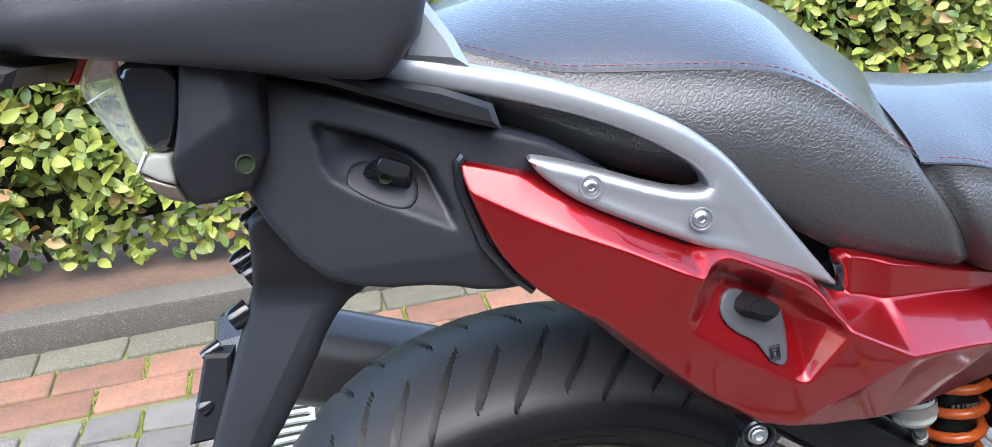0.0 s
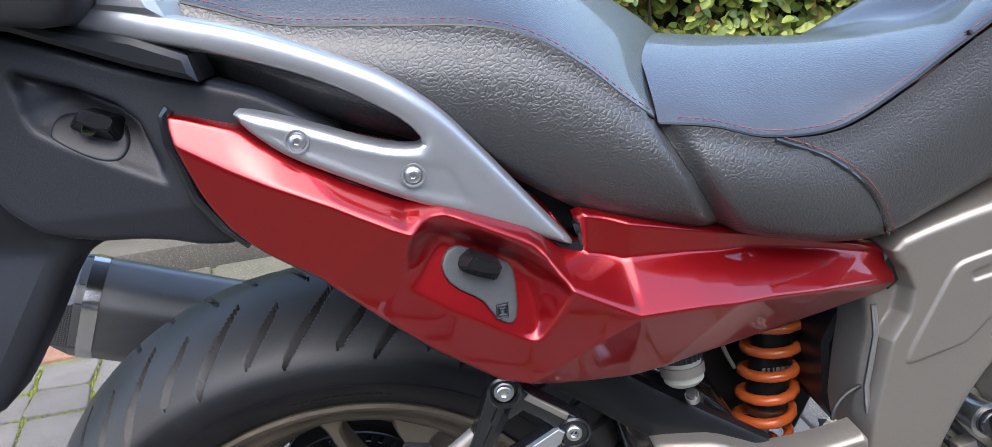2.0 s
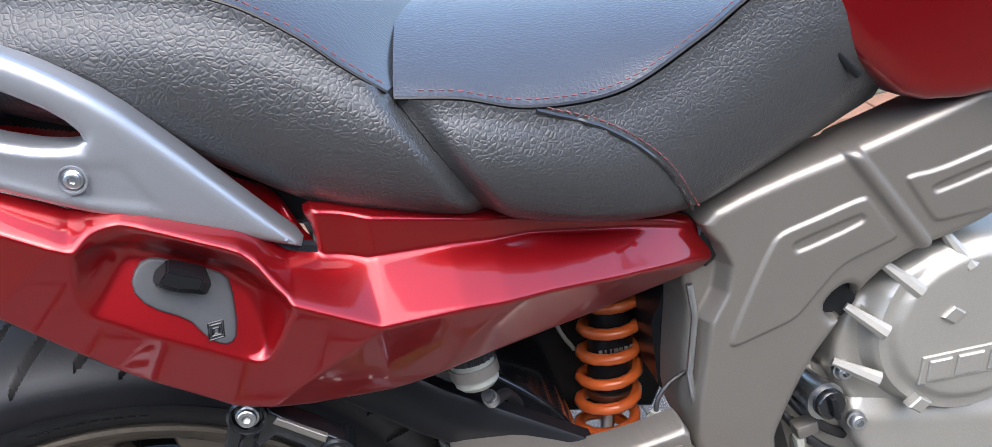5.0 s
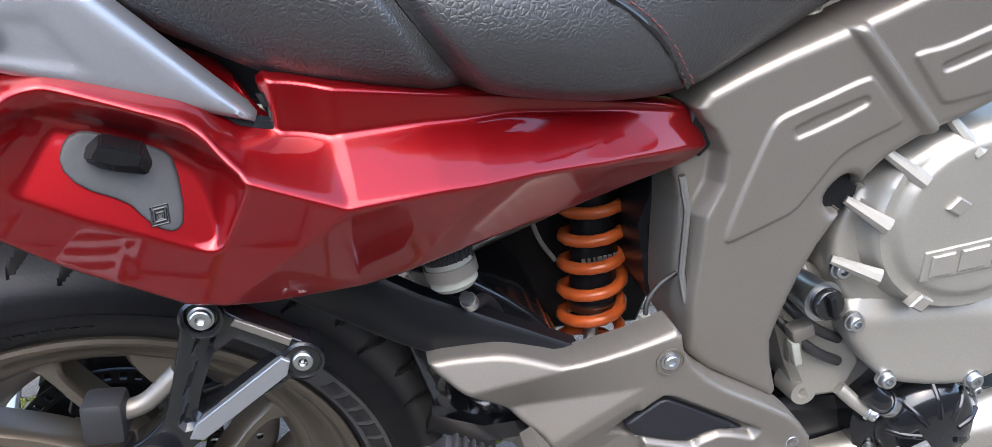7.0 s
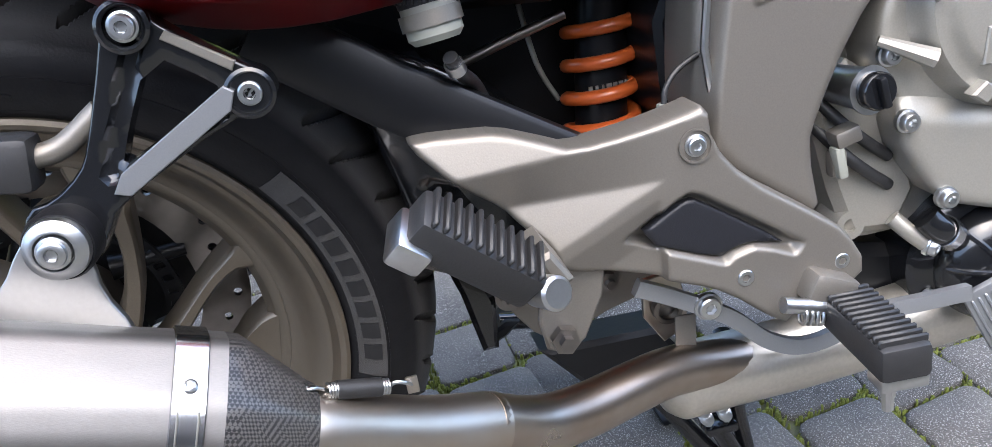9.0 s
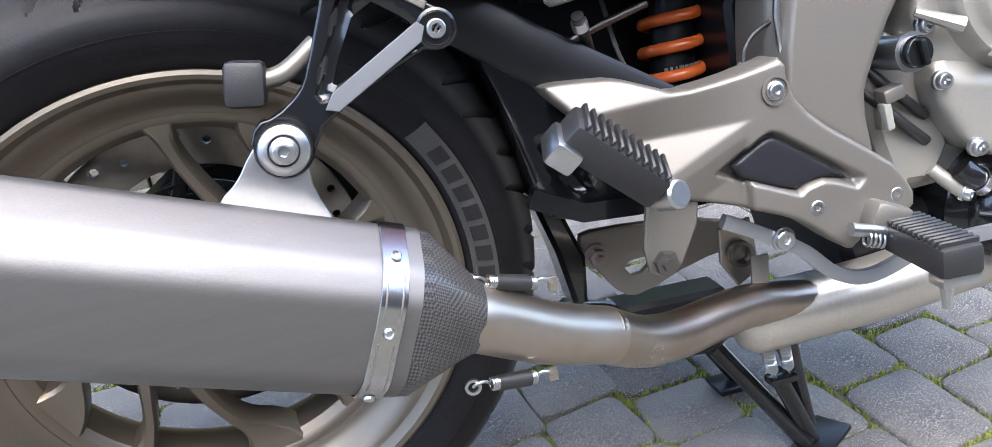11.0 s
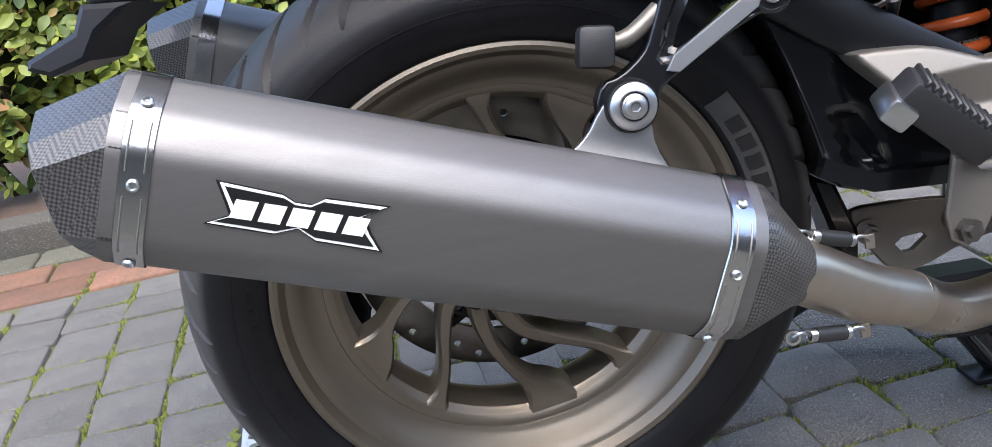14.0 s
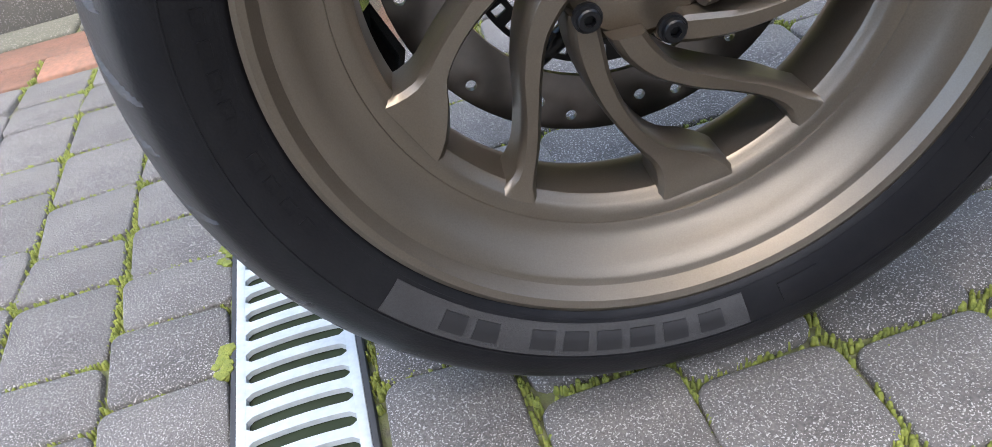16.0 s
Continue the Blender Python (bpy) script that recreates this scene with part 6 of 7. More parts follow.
part("leg", tube([(0.395, 0.25, -0.192), (0.45, 0.25, -0.205), (0.50, 0.25, -0.232), (0.53, 0.24, -0.255), (0.60, 0.22, -0.25)], 0.011), M_GLOSSB, side)

# engine
engine = under("engine", bike, "silver painted engine with cast covers")
part("crankcase", block((0.34, 0.24, 0.30), Matrix.Translation((0.835, 0.02, 0.13)), 0.02), M_ENGINE, engine)
part("crankcase_wall", prism([(0.625, 0.115), (0.66, 0.15), (0.70, 0.12), (0.72, 0.03), (0.70, -0.005), (0.655, 0.0), (0.64, 0.045)], -0.118, 0.0, 0.008), M_ENGINE, engine)
LOBE = [(0.685, 0.126), (0.680, 0.088), (0.704, 0.047), (0.724, 0.024), (0.778, 0.005), (0.819, -0.001), (0.86, 0.010), (0.90, 0.05), (0.91, 0.12), (0.83, 0.10), (0.758, 0.105), (0.718, 0.125)]
relief("lower_cover", LOBE, lambda X, Z: -0.152 + 0.55 * np.clip(Z - np.interp(X, [0.68, 0.74, 0.80, 0.9], [0.105, 0.088, 0.080, 0.060]), 0, 1), M_ENGINE, engine, 0.04, 0.006, 0.010, soft=1, label="smooth silver lower cover")
COVER = [(0.668, 0.174), (0.682, 0.212), (0.715, 0.246), (0.760, 0.266), (0.811, 0.272), (0.87, 0.262), (0.91, 0.2), (0.90, 0.10), (0.86, 0.075), (0.80, 0.070), (0.74, 0.082), (0.695, 0.105), (0.672, 0.135)]
DISC = [(0.795 + 0.105 * math.cos(a * 0.2618), 0.187 + 0.098 * math.sin(a * 0.2618)) for a in range(24)]
DISC2 = [(0.795 + 0.088 * math.cos(a * 0.2618), 0.187 + 0.080 * math.sin(a * 0.2618)) for a in range(24)]
cover = relief("engine_cover", COVER, lambda X, Z: -0.142 - 0.020 * ramp(sd(DISC, X, Z), 0.010) - 0.007 * ramp(sd(DISC2, X, Z), 0.012), M_ENGINE, engine, 0.05, 0.006, 0.010, feats=[(DISC, 0.010), (DISC2, 0.012)], soft=1, label="cast silver engine cover")
for (a, b), (c, d) in (((0.765, 0.281), (0.785, 0.246)), ((0.706, 0.262), (0.738, 0.231)), ((0.676, 0.222), (0.706, 0.197)), ((0.664, 0.168), (0.700, 0.150))):
    e = Vector((a, -0.148, b))
    f = Vector((c, -0.165, d))
    part("fin", tube([e, e.lerp(f, 0.5), f], 0, n=8, radii=[0.004, 0.006, 0.008]), M_ENGINE, cover, "cast cooling fin")
part("name_plate", prism([(0.735, 0.139), (0.739, 0.167), (0.86, 0.168), (0.86, 0.138)], -0.1712, -0.160, 0.001), M_ENGINE, cover)
for a, w in ((0.742, 0.022), (0.770, 0.026), (0.803, 0.028)):
    part("raised_bar", prism([(a, 0.143), (a + 0.003, 0.163), (a + 0.003 + w, 0.163), (a + w, 0.143)], -0.1738, -0.165, 0.0012), M_ENGINE, cover)
for a, b in ((0.767, 0.205), (0.738, 0.118)):
    part("diamond", prism([(a - 0.012, b), (a, b + 0.009), (a + 0.012, b), (a, b - 0.009)], -0.1725, -0.160, 0.0015), M_ENGINE, cover)
for c in ((0.675, -0.146, 0.155), (0.686, -0.152, 0.102), (0.720, -0.153, 0.032), (0.812, -0.153, 0.008)):
    bolt(cover, c, 0.0075, 0.007)
cap = under("oil_filler", engine, "black oil filler cap in a silver neck")
part("neck", revolve([(-0.045, 0.0), (-0.045, 0.015), (-0.008, 0.0165), (0.0, 0.0185), (0.002, 0.0185), (0.002, 0.0)], (0.651, -0.158, 0.135), (0.08, -1, 0.05), 32), M_ALU, cap)
part("cap", revolve([(0.0, 0.0), (0.0, 0.0145), (0.008, 0.0145), (0.010, 0.013), (0.010, 0.0)], (0.652, -0.160, 0.135), (0.08, -1, 0.05), 32), M_GLOSSB, cap)
part("grip", block((0.006, 0.008, 0.024), Matrix.Translation((0.653, -0.173, 0.1355)) @ Matrix.Rotation(radians(-12), 4, "Y"), 0.002), M_SATIN, cap)
pump = part("water_pump", revolve([(-0.06, 0.0), (-0.06, 0.070), (-0.01, 0.071), (-0.004, 0.066), (0.0, 0.052), (0.014, 0.050), (0.024, 0.040), (0.030, 0.022), (0.030, 0.0)], (0.780, -0.125, -0.048), (0, -1, 0), 48), M_GLOSSB, engine, "gloss black pump housing")
for i in range(6):
    a = radians(20 + 60 * i)
    bolt(pump, (0.780 + 0.060 * math.cos(a), -0.128, -0.048 + 0.060 * math.sin(a)), 0.005, 0.005)
part("pump_ring", revolve([(0.0, 0.030), (0.0, 0.034), (0.004, 0.034), (0.004, 0.030)], (0.780, -0.146, -0.048), (0, -1, 0), 40, True), M_GLOSSB, pump)
for i in range(9):
    a = radians(10 + 40 * i)
    u = Vector((math.cos(a), 0, math.sin(a)))
    part("pump_rib", tube([Vector((0.780, -0.139, -0.048)) + u * 0.050, Vector((0.780, -0.150, -0.048)) + u * 0.036, Vector((0.780, -0.155, -0.048)) + u * 0.020], 0.003, n=8), M_GLOSSB, pump)
part("pump_neck", tube([(0.742, -0.135, -0.015), (0.722, -0.142, 0.0), (0.712, -0.138, 0.012)], 0.012), M_GLOSSB, pump)
part("hose_clamp", revolve([(-0.005, 0.0125), (-0.005, 0.0140), (0.005, 0.0140), (0.005, 0.0125)], (0.730, -0.140, -0.006), (-0.6, -0.2, 0.5), 20, True), M_STRAP, pump)
conn = part("sensor_plug", block((0.022, 0.018, 0.014), Matrix.Translation((0.640, -0.140, 0.098)) @ Matrix.Rotation(radians(-12), 4, "Y"), 0.003), M_FRAME, engine, "grey sensor plug")
part("plug_tab", block((0.008, 0.012, 0.026), Matrix.Translation((0.634, -0.142, 0.078)) @ Matrix.Rotation(radians(-8), 4, "Y"), 0.002), M_PALE, conn)
part("stand_off", tube([(0.690, -0.125, 0.012), (0.700, -0.132, 0.0), (0.712, -0.137, -0.012)], 0.007), M_ENGINE, engine, "grey sleeve")
bolt(engine, (0.717, -0.139, -0.015), 0.0075, 0.006, axis=(0.5, -0.8, -0.3))
part("boss", revolve([(-0.03, 0.0), (-0.03, 0.016), (0.0, 0.013), (0.0, 0.006), (-0.006, 0.005), (-0.006, 0)], (0.657, -0.118, 0.010), (0, -1, 0), 24), M_ENGINE, engine)
for z0 in (0.085, 0.06):
    part("hose", tube([(0.625, -0.10, z0 + 0.05), (0.645, -0.125, z0 + 0.02), (0.665, -0.128, z0), (0.690, -0.12, z0 - 0.02)], 0.005), M_PEG, engine, "black hose")
part("clip", block((0.014, 0.012, 0.022), Matrix.Translation((0.636, -0.135, 0.075)), 0.003), M_FRAME, engine, "grey hose clip")
part("oil_pan", prism([(0.60, -0.005), (0.70, -0.03), (0.95, -0.08), (0.95, -0.14), (0.62, -0.10)], -0.09, 0.12, 0.01), M_SATIN, engine, "dark underside")

# frame inner edge strip and tank
part("frame_seal", sweep([Vector((0.536, -0.150, 0.10)), Vector((0.526, -0.155, 0.19)), Vector((0.534, -0.155, 0.245)), Vector((0.531, -0.155, 0.276))], circle(0.003, 8)), M_ALU, bike, "bright inner edge")
part("corner_joint", prism([(0.53, 0.30), (0.545, 0.325), (0.56, 0.330), (0.57, 0.30), (0.55, 0.285)], -0.150, -0.08, 0.004), M_SATIN, bike, "black corner piece")
relief("fuel_tank", [(0.634, 0.512), (0.640, 0.495), (0.656, 0.472), (0.684, 0.440), (0.74, 0.39), (0.92, 0.42), (0.95, 0.49), (0.80, 0.512), (0.70, 0.518), (0.650, 0.517)], lambda X, Z: -0.165 - 0.10 * np.clip(X - 0.66, 0, 0.2) + 0.45 * np.clip(Z - 0.50, 0, 1), M_RED, bike, 0.25, 0.009, 0.014, soft=2, label="glossy dark red fuel tank")
part("tank_trim", tube([(0.612, -0.155, 0.522), (0.626, -0.162, 0.500), (0.650, -0.165, 0.466), (0.680, -0.165, 0.432)], 0.003), M_SATIN, bike, "black rubber trim")

# second muffler on the far side
far = under("far_muffler", bike, "brushed titanium muffler with carbon end cap")
MIR = Matrix.Diagonal((1, -1, 1, 1))
for o in list(muffler.children):
    if o.name.split(".")[0] in ("sleeve", "end_cap", "inlet_cone", "strap"):
        me = o.data.copy()
        me.transform(Matrix.Translation((-0.024, -0.05, -0.008)) @ MIR)
        me.flip_normals()
        c = new(o.name.split(".")[0], me)
        c.parent = far
far["label"] = "brushed titanium muffler with carbon end cap"


# raised bands and bars on the tyre wall
def wall_patch(name, a0, a1, r0, r1, lift, material, parent, n=24):
    """A thin patch on the tyre's side wall between two angles and radii."""
    def y_at(r):
        return -float(np.interp(r, [0.236, 0.252, 0.266, 0.276, 0.287, 0.2985], [0.083, 0.092, 0.0955, 0.0945, 0.090, 0.080])) - lift
    bm = bmesh.new()
    rows = []
    for i in range(n + 1):
        a = radians(a0 + (a1 - a0) * i / n)
        rows.append([bm.verts.new((r * math.cos(a), y_at(r), r * math.sin(a))) for r in np.linspace(r0, r1, 7)])
    for p, q in zip(rows[:-1], rows[1:]):
        for j in range(6):
            bm.faces.new((p[j], p[j + 1], q[j + 1], q[j]))
    ext = bmesh.ops.extrude_face_region(bm, geom=bm.faces[:])
    for v in ext["geom"]:
        if isinstance(v, bmesh.types.BMVert):
            v.co.y += lift + 0.0005
    return part(name, bm, material, parent)


M_BAND2 = mat("dark_hatched_rubber_band", (0.033, 0.032, 0.032), 0.65, scale=700, big=30, vary=0.3, bump=0.3, bump_scale=1200)
M_BAND = mat("hatched_rubber_band", (0.06, 0.058, 0.056), 0.7, scale=700, big=30, vary=0.3, bump=0.3, bump_scale=1200)
M_PRINT = mat("moulded_black_print", (0.012, 0.012, 0.013), 0.5)
tyre_ob = [c for c in wheel.children if c.name == "tyre"][0]
band = wall_patch("maker_band", 36, -12, 0.240, 0.263, 0.0012, M_BAND, tyre_ob, 30)
for i in range(8):
    a = 30.5 - i * 5.0
    wall_patch("bar", a, a - 3.5, 0.2445, 0.259, 0.0020, M_PRINT, tyre_ob, 4)
wall_patch("type_band", -142.5, -82, 0.242, 0.264, 0.0012, M_BAND2, tyre_ob, 30)
for a, w in ((-133, 4), (-127.5, 4), (-118, 4), (-112.5, 4), (-107, 4), (-101.5, 4), (-96, 4), (-90, 4)):
    wall_patch("bar", a, a + w, 0.2465, 0.2595, 0.0020, M_PRINT, tyre_ob, 4)
wall_patch("symbol_plate", -76, -69, 0.246, 0.260, 0.0015, M_RUBBER, tyre_ob, 6)
for a in (168, 172, 176, 180, 188, 192, 196, 200):
    wall_patch("small_bar", a, a + 2.2, 0.2455, 0.2515, 0.0012, M_RUBBER, tyre_ob, 3)
for i in range(14):
    wall_patch("small_bar", -40 + i * 1.6, -39 + i * 1.6, 0.247, 0.2505, 0.0010, M_RUBBER, tyre_ob, 2)
for i in range(10):
    wall_patch("small_bar", 76 + i * 2.2, 77.6 + i * 2.2, 0.249, 0.2535, 0.0010, M_RUBBER, tyre_ob, 2)
for r in (0.2395, 0.2655):
    wall_patch("wall_ring", 0, 359.9, r, r + 0.0012, 0.0008, M_RUBBER, tyre_ob, 160)

# wheel fittings
for i in range(5):
    a = radians(-148 + 72 * i)
    bolt(wheel, (0.047 * math.cos(a), -0.052, 0.047 * math.sin(a)), 0.0075, 0.005, M_SATIN)
cal = part("brake_caliper", prism([(-0.20, -0.05), (-0.165, -0.02), (-0.15, -0.06), (-0.165, -0.105), (-0.19, -0.10)], 0.045, 0.11, 0.008), M_GLOSSB, bike, "black brake caliper")
part("bleed_screw", revolve([(-0.02, 0.0), (-0.02, 0.007), (0.0, 0.007), (0.004, 0.004), (0.004, 0)], (-0.185, 0.05, -0.105), (0, -0.4, -1), 16), M_GLOSSB, cal)
part("final_drive_arm", prism([(-0.07, 0.05), (0.0, 0.10), (0.30, 0.14), (0.36, 0.03), (0.10, -0.06), (0.0, -0.085), (-0.06, -0.05)], 0.088, 0.14, 0.01), M_SATIN, bike, "black final drive arm")
part("swingarm_hub", revolve([(-0.14, 0.0), (-0.14, 0.075), (-0.09, 0.085), (-0.075, 0.06), (-0.075, 0.0)], (0, 0, 0), (0, -1, 0), 48), M_SATIN, bike, "black final drive housing")


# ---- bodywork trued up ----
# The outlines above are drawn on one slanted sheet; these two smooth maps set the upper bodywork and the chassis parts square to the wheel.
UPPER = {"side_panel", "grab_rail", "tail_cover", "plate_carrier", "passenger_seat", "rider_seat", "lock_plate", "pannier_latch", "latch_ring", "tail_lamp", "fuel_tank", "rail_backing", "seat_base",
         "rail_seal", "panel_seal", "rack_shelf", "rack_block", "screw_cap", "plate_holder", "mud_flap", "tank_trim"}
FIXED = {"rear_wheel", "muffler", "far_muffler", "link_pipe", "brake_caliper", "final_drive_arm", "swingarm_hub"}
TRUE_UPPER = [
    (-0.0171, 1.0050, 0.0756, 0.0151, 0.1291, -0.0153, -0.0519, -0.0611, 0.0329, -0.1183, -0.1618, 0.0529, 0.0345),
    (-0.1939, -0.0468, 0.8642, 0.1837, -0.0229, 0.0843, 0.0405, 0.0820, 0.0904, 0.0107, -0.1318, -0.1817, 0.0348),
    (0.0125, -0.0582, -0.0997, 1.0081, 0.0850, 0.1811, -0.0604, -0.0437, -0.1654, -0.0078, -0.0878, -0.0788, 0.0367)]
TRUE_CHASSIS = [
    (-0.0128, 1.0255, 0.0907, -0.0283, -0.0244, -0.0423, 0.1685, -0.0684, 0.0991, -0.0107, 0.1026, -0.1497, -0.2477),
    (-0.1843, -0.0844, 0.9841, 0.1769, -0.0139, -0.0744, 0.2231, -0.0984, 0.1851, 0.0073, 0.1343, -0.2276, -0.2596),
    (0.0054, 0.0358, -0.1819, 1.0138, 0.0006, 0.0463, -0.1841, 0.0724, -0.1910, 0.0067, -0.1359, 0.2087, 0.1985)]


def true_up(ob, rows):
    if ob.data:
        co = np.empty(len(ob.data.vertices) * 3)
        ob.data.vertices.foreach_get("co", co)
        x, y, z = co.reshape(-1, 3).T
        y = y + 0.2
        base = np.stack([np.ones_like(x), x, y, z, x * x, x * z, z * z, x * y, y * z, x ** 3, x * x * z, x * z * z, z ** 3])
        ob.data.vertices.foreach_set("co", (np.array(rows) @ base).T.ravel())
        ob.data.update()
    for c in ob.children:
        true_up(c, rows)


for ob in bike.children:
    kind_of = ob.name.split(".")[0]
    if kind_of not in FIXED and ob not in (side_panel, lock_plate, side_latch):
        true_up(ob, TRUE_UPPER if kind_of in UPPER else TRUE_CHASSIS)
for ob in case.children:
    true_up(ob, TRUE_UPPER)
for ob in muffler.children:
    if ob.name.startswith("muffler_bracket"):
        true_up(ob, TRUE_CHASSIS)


# ---- paving ----
def stone_mesh(name, lx, ly, h, r, bev, rnd, jit=0.004):
    """A paving stone with rounded corners and worn upper edges."""
    pts = []
    for cx, cy, a0 in ((lx / 2 - r, ly / 2 - r, 0), (-lx / 2 + r, ly / 2 - r, 90), (-lx / 2 + r, -ly / 2 + r, 180), (lx / 2 - r, -ly / 2 + r, 270)):
        dx, dy = rnd.uniform(-jit, jit), rnd.uniform(-jit, jit)
        pts += [(cx + dx + r * math.cos(radians(a0 + k)), cy + dy + r * math.sin(radians(a0 + k))) for k in (0, 30, 60, 90)]
    n = len(pts)
    vs = [(x, y, -h) for x, y in pts] + [(x, y, -bev) for x, y in pts]
    for k, z in ((bev * 0.35, -bev * 0.35), (bev, 0.0)):
        vs += [(x * (1 - 2 * k / lx), y * (1 - 2 * k / ly), z) for x, y in pts]
    vs.append((rnd.uniform(-0.01, 0.01), rnd.uniform(-0.01, 0.01), rnd.uniform(0.0005, 0.002)))
    fs = [(j * n + i, j * n + (i + 1) % n, (j + 1) * n + (i + 1) % n, (j + 1) * n + i) for j in range(3) for i in range(n)]
    fs += [(3 * n + i, 3 * n + (i + 1) % n, 4 * n) for i in range(n)]
    me = bpy.data.meshes.new(name)
    me.from_pydata(vs, [], fs)
    me.shade_smooth()
    me.set_sharp_from_angle(angle=radians(50))
    return me


rs_ = random.Random(11)
pavement = thing("pavement", Matrix(), "grey concrete paving stones with mossy joints", "paving", kind="structure")
LENGTHS = (0.092, 0.104, 0.118, 0.134)
small = {l: [stone_mesh("paving_stone", 0.1155, l - 0.005, 0.05, 0.012, 0.0035, rs_, 0.004) for _ in range(5)] for l in LENGTHS}
large = {l: [stone_mesh("paving_stone", 0.1155, l + 0.0115, 0.05, 0.017, 0.004, rs_, 0.006) for _ in range(5)] for l in LENGTHS}
DRAIN0, DRAIN1 = -0.062, 0.060
joints = []
rest_v, rest_f = [], []
rot = Matrix.Rotation(PAVE, 4, "Z")


def lay(s, n0, n1, kind, width, near):
    n = n1 - rs_.uniform(0.0, 0.012)
    first = True
    while n > n0:
        l = rs_.choice(LENGTHS)
        ly = l if kind is small else l + 0.016
        c = on_ground(s + rs_.uniform(-0.002, 0.002), n - ly / 2, rs_.uniform(-0.002, 0.002))
        m = Matrix.Translation(c) @ rot @ Matrix.Rotation(rs_.uniform(-0.04, 0.04), 4, "Z")
        me = rs_.choice(kind[l])
        if near(c):
            o = new("paving_stone", me)
            if not me.materials:
                me.materials.append(M_STONE)
            o.parent = pavement
            o.matrix_world = m
        else:
            k = len(rest_v)
            rest_v.extend(m @ v.co for v in me.vertices)
            rest_f.extend(tuple(k + i for i in p.vertices) for p in me.polygons)
        joints.append((s - width / 2, n - ly / 2, 0.0, ly))
        joints.append((s, n - ly, width, 0.0))
        n -= ly


def near_path(c):
    return -1.15 < c.x < 1.05 and 0.62 < c.y < 1.75


s = DRAIN0 - 0.0605
while s > -2.75:
    lay(s, -1.9, -0.012, small, 0.121, near_path)
    s -= 0.121
s = DRAIN1 + 0.0625
while s < 4.15:
    lay(s, -1.9, -0.012, large, 0.119, near_path)
    s += 0.119
me = bpy.data.meshes.new("outer_stones")
me.from_pydata([tuple(v) for v in rest_v], [], rest_f)
me.materials.append(M_STONE)
me.shade_smooth()
me.set_sharp_from_angle(angle=radians(50))
o = new("outer_stones", me)
o.parent = pavement
o["kind"] = "stuff"

band_thing = thing("brick_band", Matrix(), "band of red clay bricks beside the kerb", "paving", kind="structure")
brick_me = [stone_mesh("brick", 0.196, 0.094, 0.05, 0.006, 0.005, rs_, 0.002) for _ in range(4)]
for b in brick_me:
    b.materials.append(M_BRICK)
for row in range(2):
    s = -2.75 + (row % 2) * 0.1
    while s < 3.65:
        o = new("brick", rs_.choice(brick_me))
        o.parent = band_thing
        o.matrix_world = Matrix.Translation(on_ground(s, 0.050 + row * 0.101, rs_.uniform(-0.003, 0.003))) @ rot @ Matrix.Rotation(rs_.uniform(-0.02, 0.02), 4, "Z")
        joints.append((s + 0.1, 0.05 + row * 0.101, 0.0, 0.1))
        s += 0.203
sand_me = [stone_mesh("edge_stone", 0.20, 0.098, 0.05, 0.012, 0.006, rs_, 0.004) for _ in range(3)]
edge_thing = thing("edge_paving", Matrix(), "row of weathered pale grey paving stones at the kerb", "paving", kind="structure")
for b in sand_me:
    b.materials.append(M_SAND)
s = -2.75
while s < 3.65:
    o = new("edge_stone", rs_.choice(sand_me))
    o.parent = edge_thing
    o.matrix_world = Matrix.Translation(on_ground(s, 0.256, rs_.uniform(-0.003, 0.003))) @ rot @ Matrix.Rotation(rs_.uniform(-0.02, 0.02), 4, "Z")
    s += 0.207

# moss in the joints
mv, mf = [], []
for s0, n0, ls, ln in joints:
    c = on_ground(s0, n0)
    if not (-1.3 < c.x < 1.2 and 0.5 < c.y < 2.2):
        continue
    for _ in range(48):
        p = on_ground(s0 + rs_.uniform(-0.5, 0.5) * ls + rs_.gauss(0, 0.004), n0 + rs_.uniform(-0.5, 0.5) * ln + rs_.gauss(0, 0.004))
        if noise.noise((p.x * 3.2, p.y * 3.2, 2.5)) + 0.6 * noise.noise((p.x * 11, p.y * 11, 7.0)) < -0.35:
            continue
        r, h = rs_.uniform(0.0012, 0.0034), rs_.uniform(0.0, 0.0025)
        k = len(mv)
        z = -0.011
        mv += [(p.x + r * math.cos(i * 1.047), p.y + r * math.sin(i * 1.047), z + rs_.uniform(0, 0.002)) for i in range(6)]
        mv += [(p.x + r * 0.6 * math.cos(i * 1.047 + 0.5), p.y + r * 0.6 * math.sin(i * 1.047 + 0.5), z + 0.008 + h * rs_.uniform(0.4, 1)) for i in range(6)]
        mv.append((p.x, p.y, z + 0.009 + h))
        for i in range(6):
            j = (i + 1) % 6
            mf += [(k + i, k + j, k + 6 + i), (k + j, k + 6 + j, k + 6 + i), (k + 6 + i, k + 6 + j, k + 12)]
me = bpy.data.meshes.new("moss")
me.from_pydata(mv, [], mf)
me.materials.append(M_MOSS)
me.shade_smooth()
tagged(new("moss", me), "bright green moss growing in the paving joints", "moss", kind="stuff")

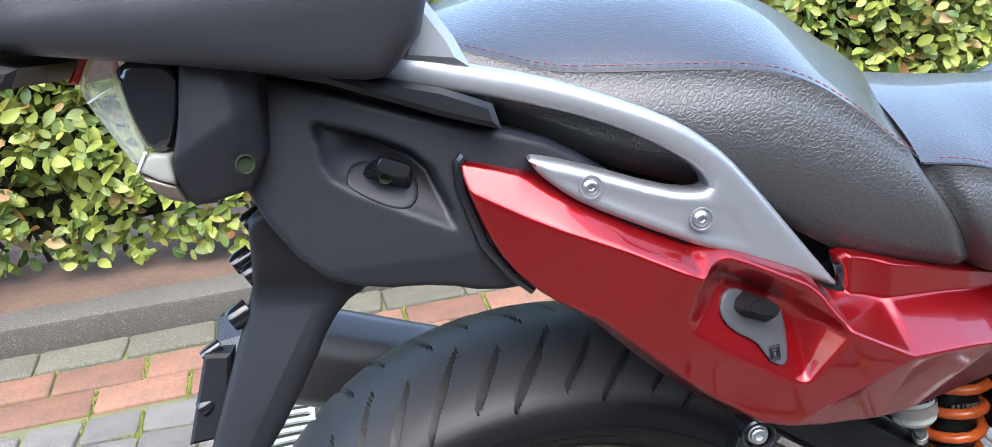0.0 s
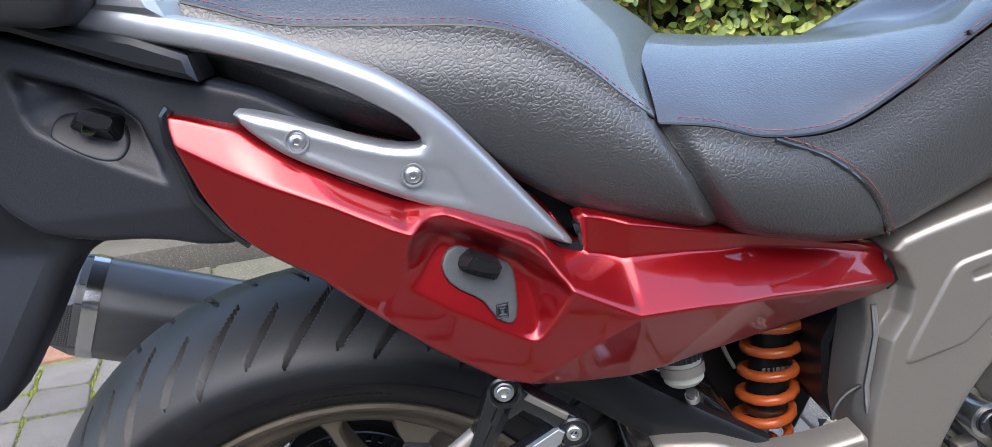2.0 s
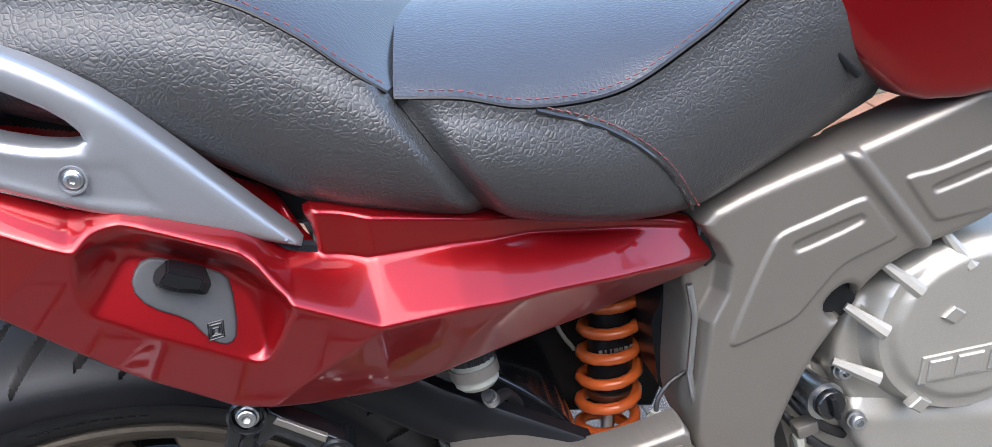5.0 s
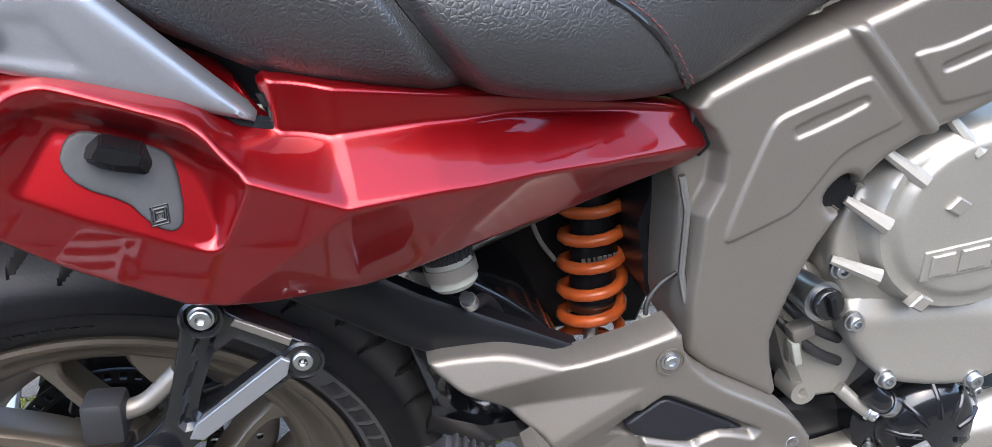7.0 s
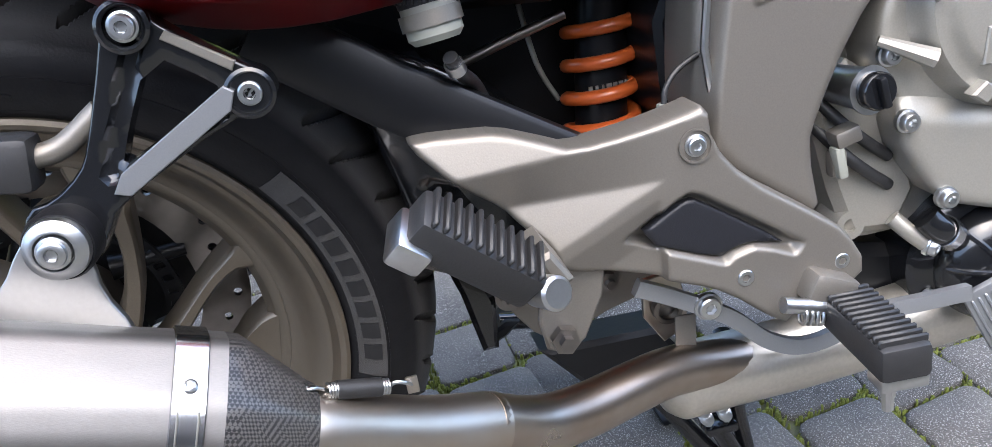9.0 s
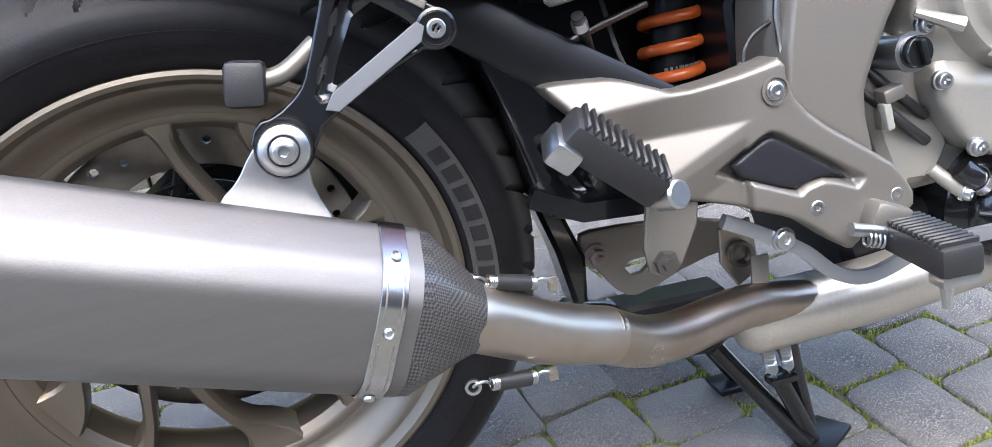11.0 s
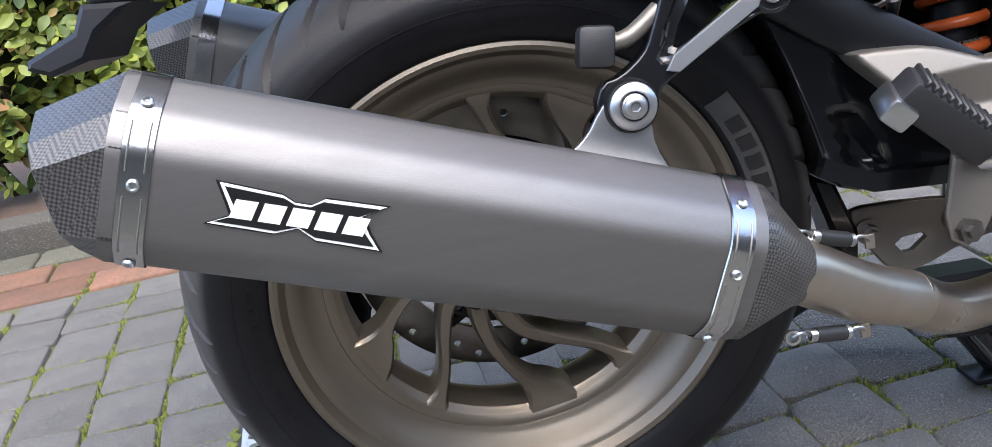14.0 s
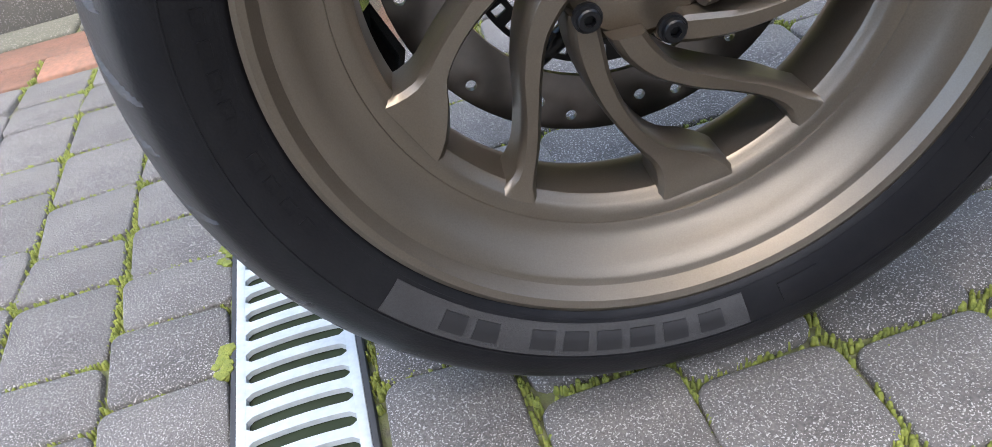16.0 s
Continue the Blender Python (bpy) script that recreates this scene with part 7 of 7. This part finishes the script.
# drain channel with a slotted grate
drain = thing("drain_channel", Matrix(), "dark drain channel with a pale slotted grate in the paving", "drain", kind="structure")
for s in (DRAIN0 + 0.006, DRAIN1 - 0.006):
    part("channel_edge", block((0.012, 1.9, 0.06), Matrix.Translation(on_ground(s, -0.955, -0.029)) @ rot, 0.002), M_CHANNEL, drain, "dark plastic channel edge")
# shallow floor; the shade of the channel is put into its near-black colour
part("channel_floor", block((0.10, 1.9, 0.004), Matrix.Translation(on_ground((DRAIN0 + DRAIN1) / 2, -0.955, -0.007)) @ rot, 0.001), M_SHADE_BLACK, drain, "near-black channel bottom with shade put into its colour")
SC = (DRAIN0 + DRAIN1) / 2


def grate_bar(n):
    """A cross bar with flared, rounded ends."""
    plan = []
    for i in range(13):
        t = i / 12 * 2 - 1
        w = 0.0062 + 0.0075 * max(0, abs(t) - 0.80) ** 1.5 / 0.0894
        plan.append((t * 0.049, w + 0.004 * (1 - t * t)))
    low = [(a, b - 2 * (0.0062 + 0.0075 * max(0, abs(a / 0.049) - 0.80) ** 1.5 / 0.0894)) for a, b in plan[::-1]]
    bm = bmesh.new()
    rim_ = plan + low
    rows = [[bm.verts.new(on_ground(SC + a * k, n + b * (1 if z < 0 else 0.93), z)) for a, b in rim_] for k, z in ((1, -0.0035), (1, 0.0005), (1, 0.002))]
    k = len(rim_)
    for p, q in zip(rows[:-1], rows[1:]):
        for i in range(k):
            bm.faces.new((p[i], p[(i + 1) % k], q[(i + 1) % k], q[i]))
    for i in range(12):
        bm.faces.new((rows[-1][i], rows[-1][i + 1], rows[-1][k - 2 - i], rows[-1][k - 1 - i]))
    return part("grate_bar", bm, M_GRATE, drain)


n = -1.86
while n < -0.02:
    grate_bar(n)
    n += 0.0285
for sg in (-1, 1):
    part("grate_rail", block((0.010, 1.88, 0.012), Matrix.Translation(on_ground(SC + sg * 0.0505, -0.955, -0.0035)) @ rot, 0.002), M_GRATE, drain, "pale grate rail")
tv = bmesh.new()
for i in range(60):
    p = on_ground(DRAIN0 - 0.006 + rs_.gauss(0, 0.003), rs_.choice((-0.55, -0.70, -0.86, -0.88, -1.0)) + rs_.gauss(0, 0.012), 0.0)
    bmesh.ops.create_icosphere(tv, subdivisions=1, radius=rs_.uniform(0.004, 0.008), matrix=Matrix.Translation(p) @ Matrix.Diagonal((1, 1, 0.8, 1)))
part("moss_cushion", tv, M_MOSS, drain, "bright moss cushions")["kind"] = "stuff"
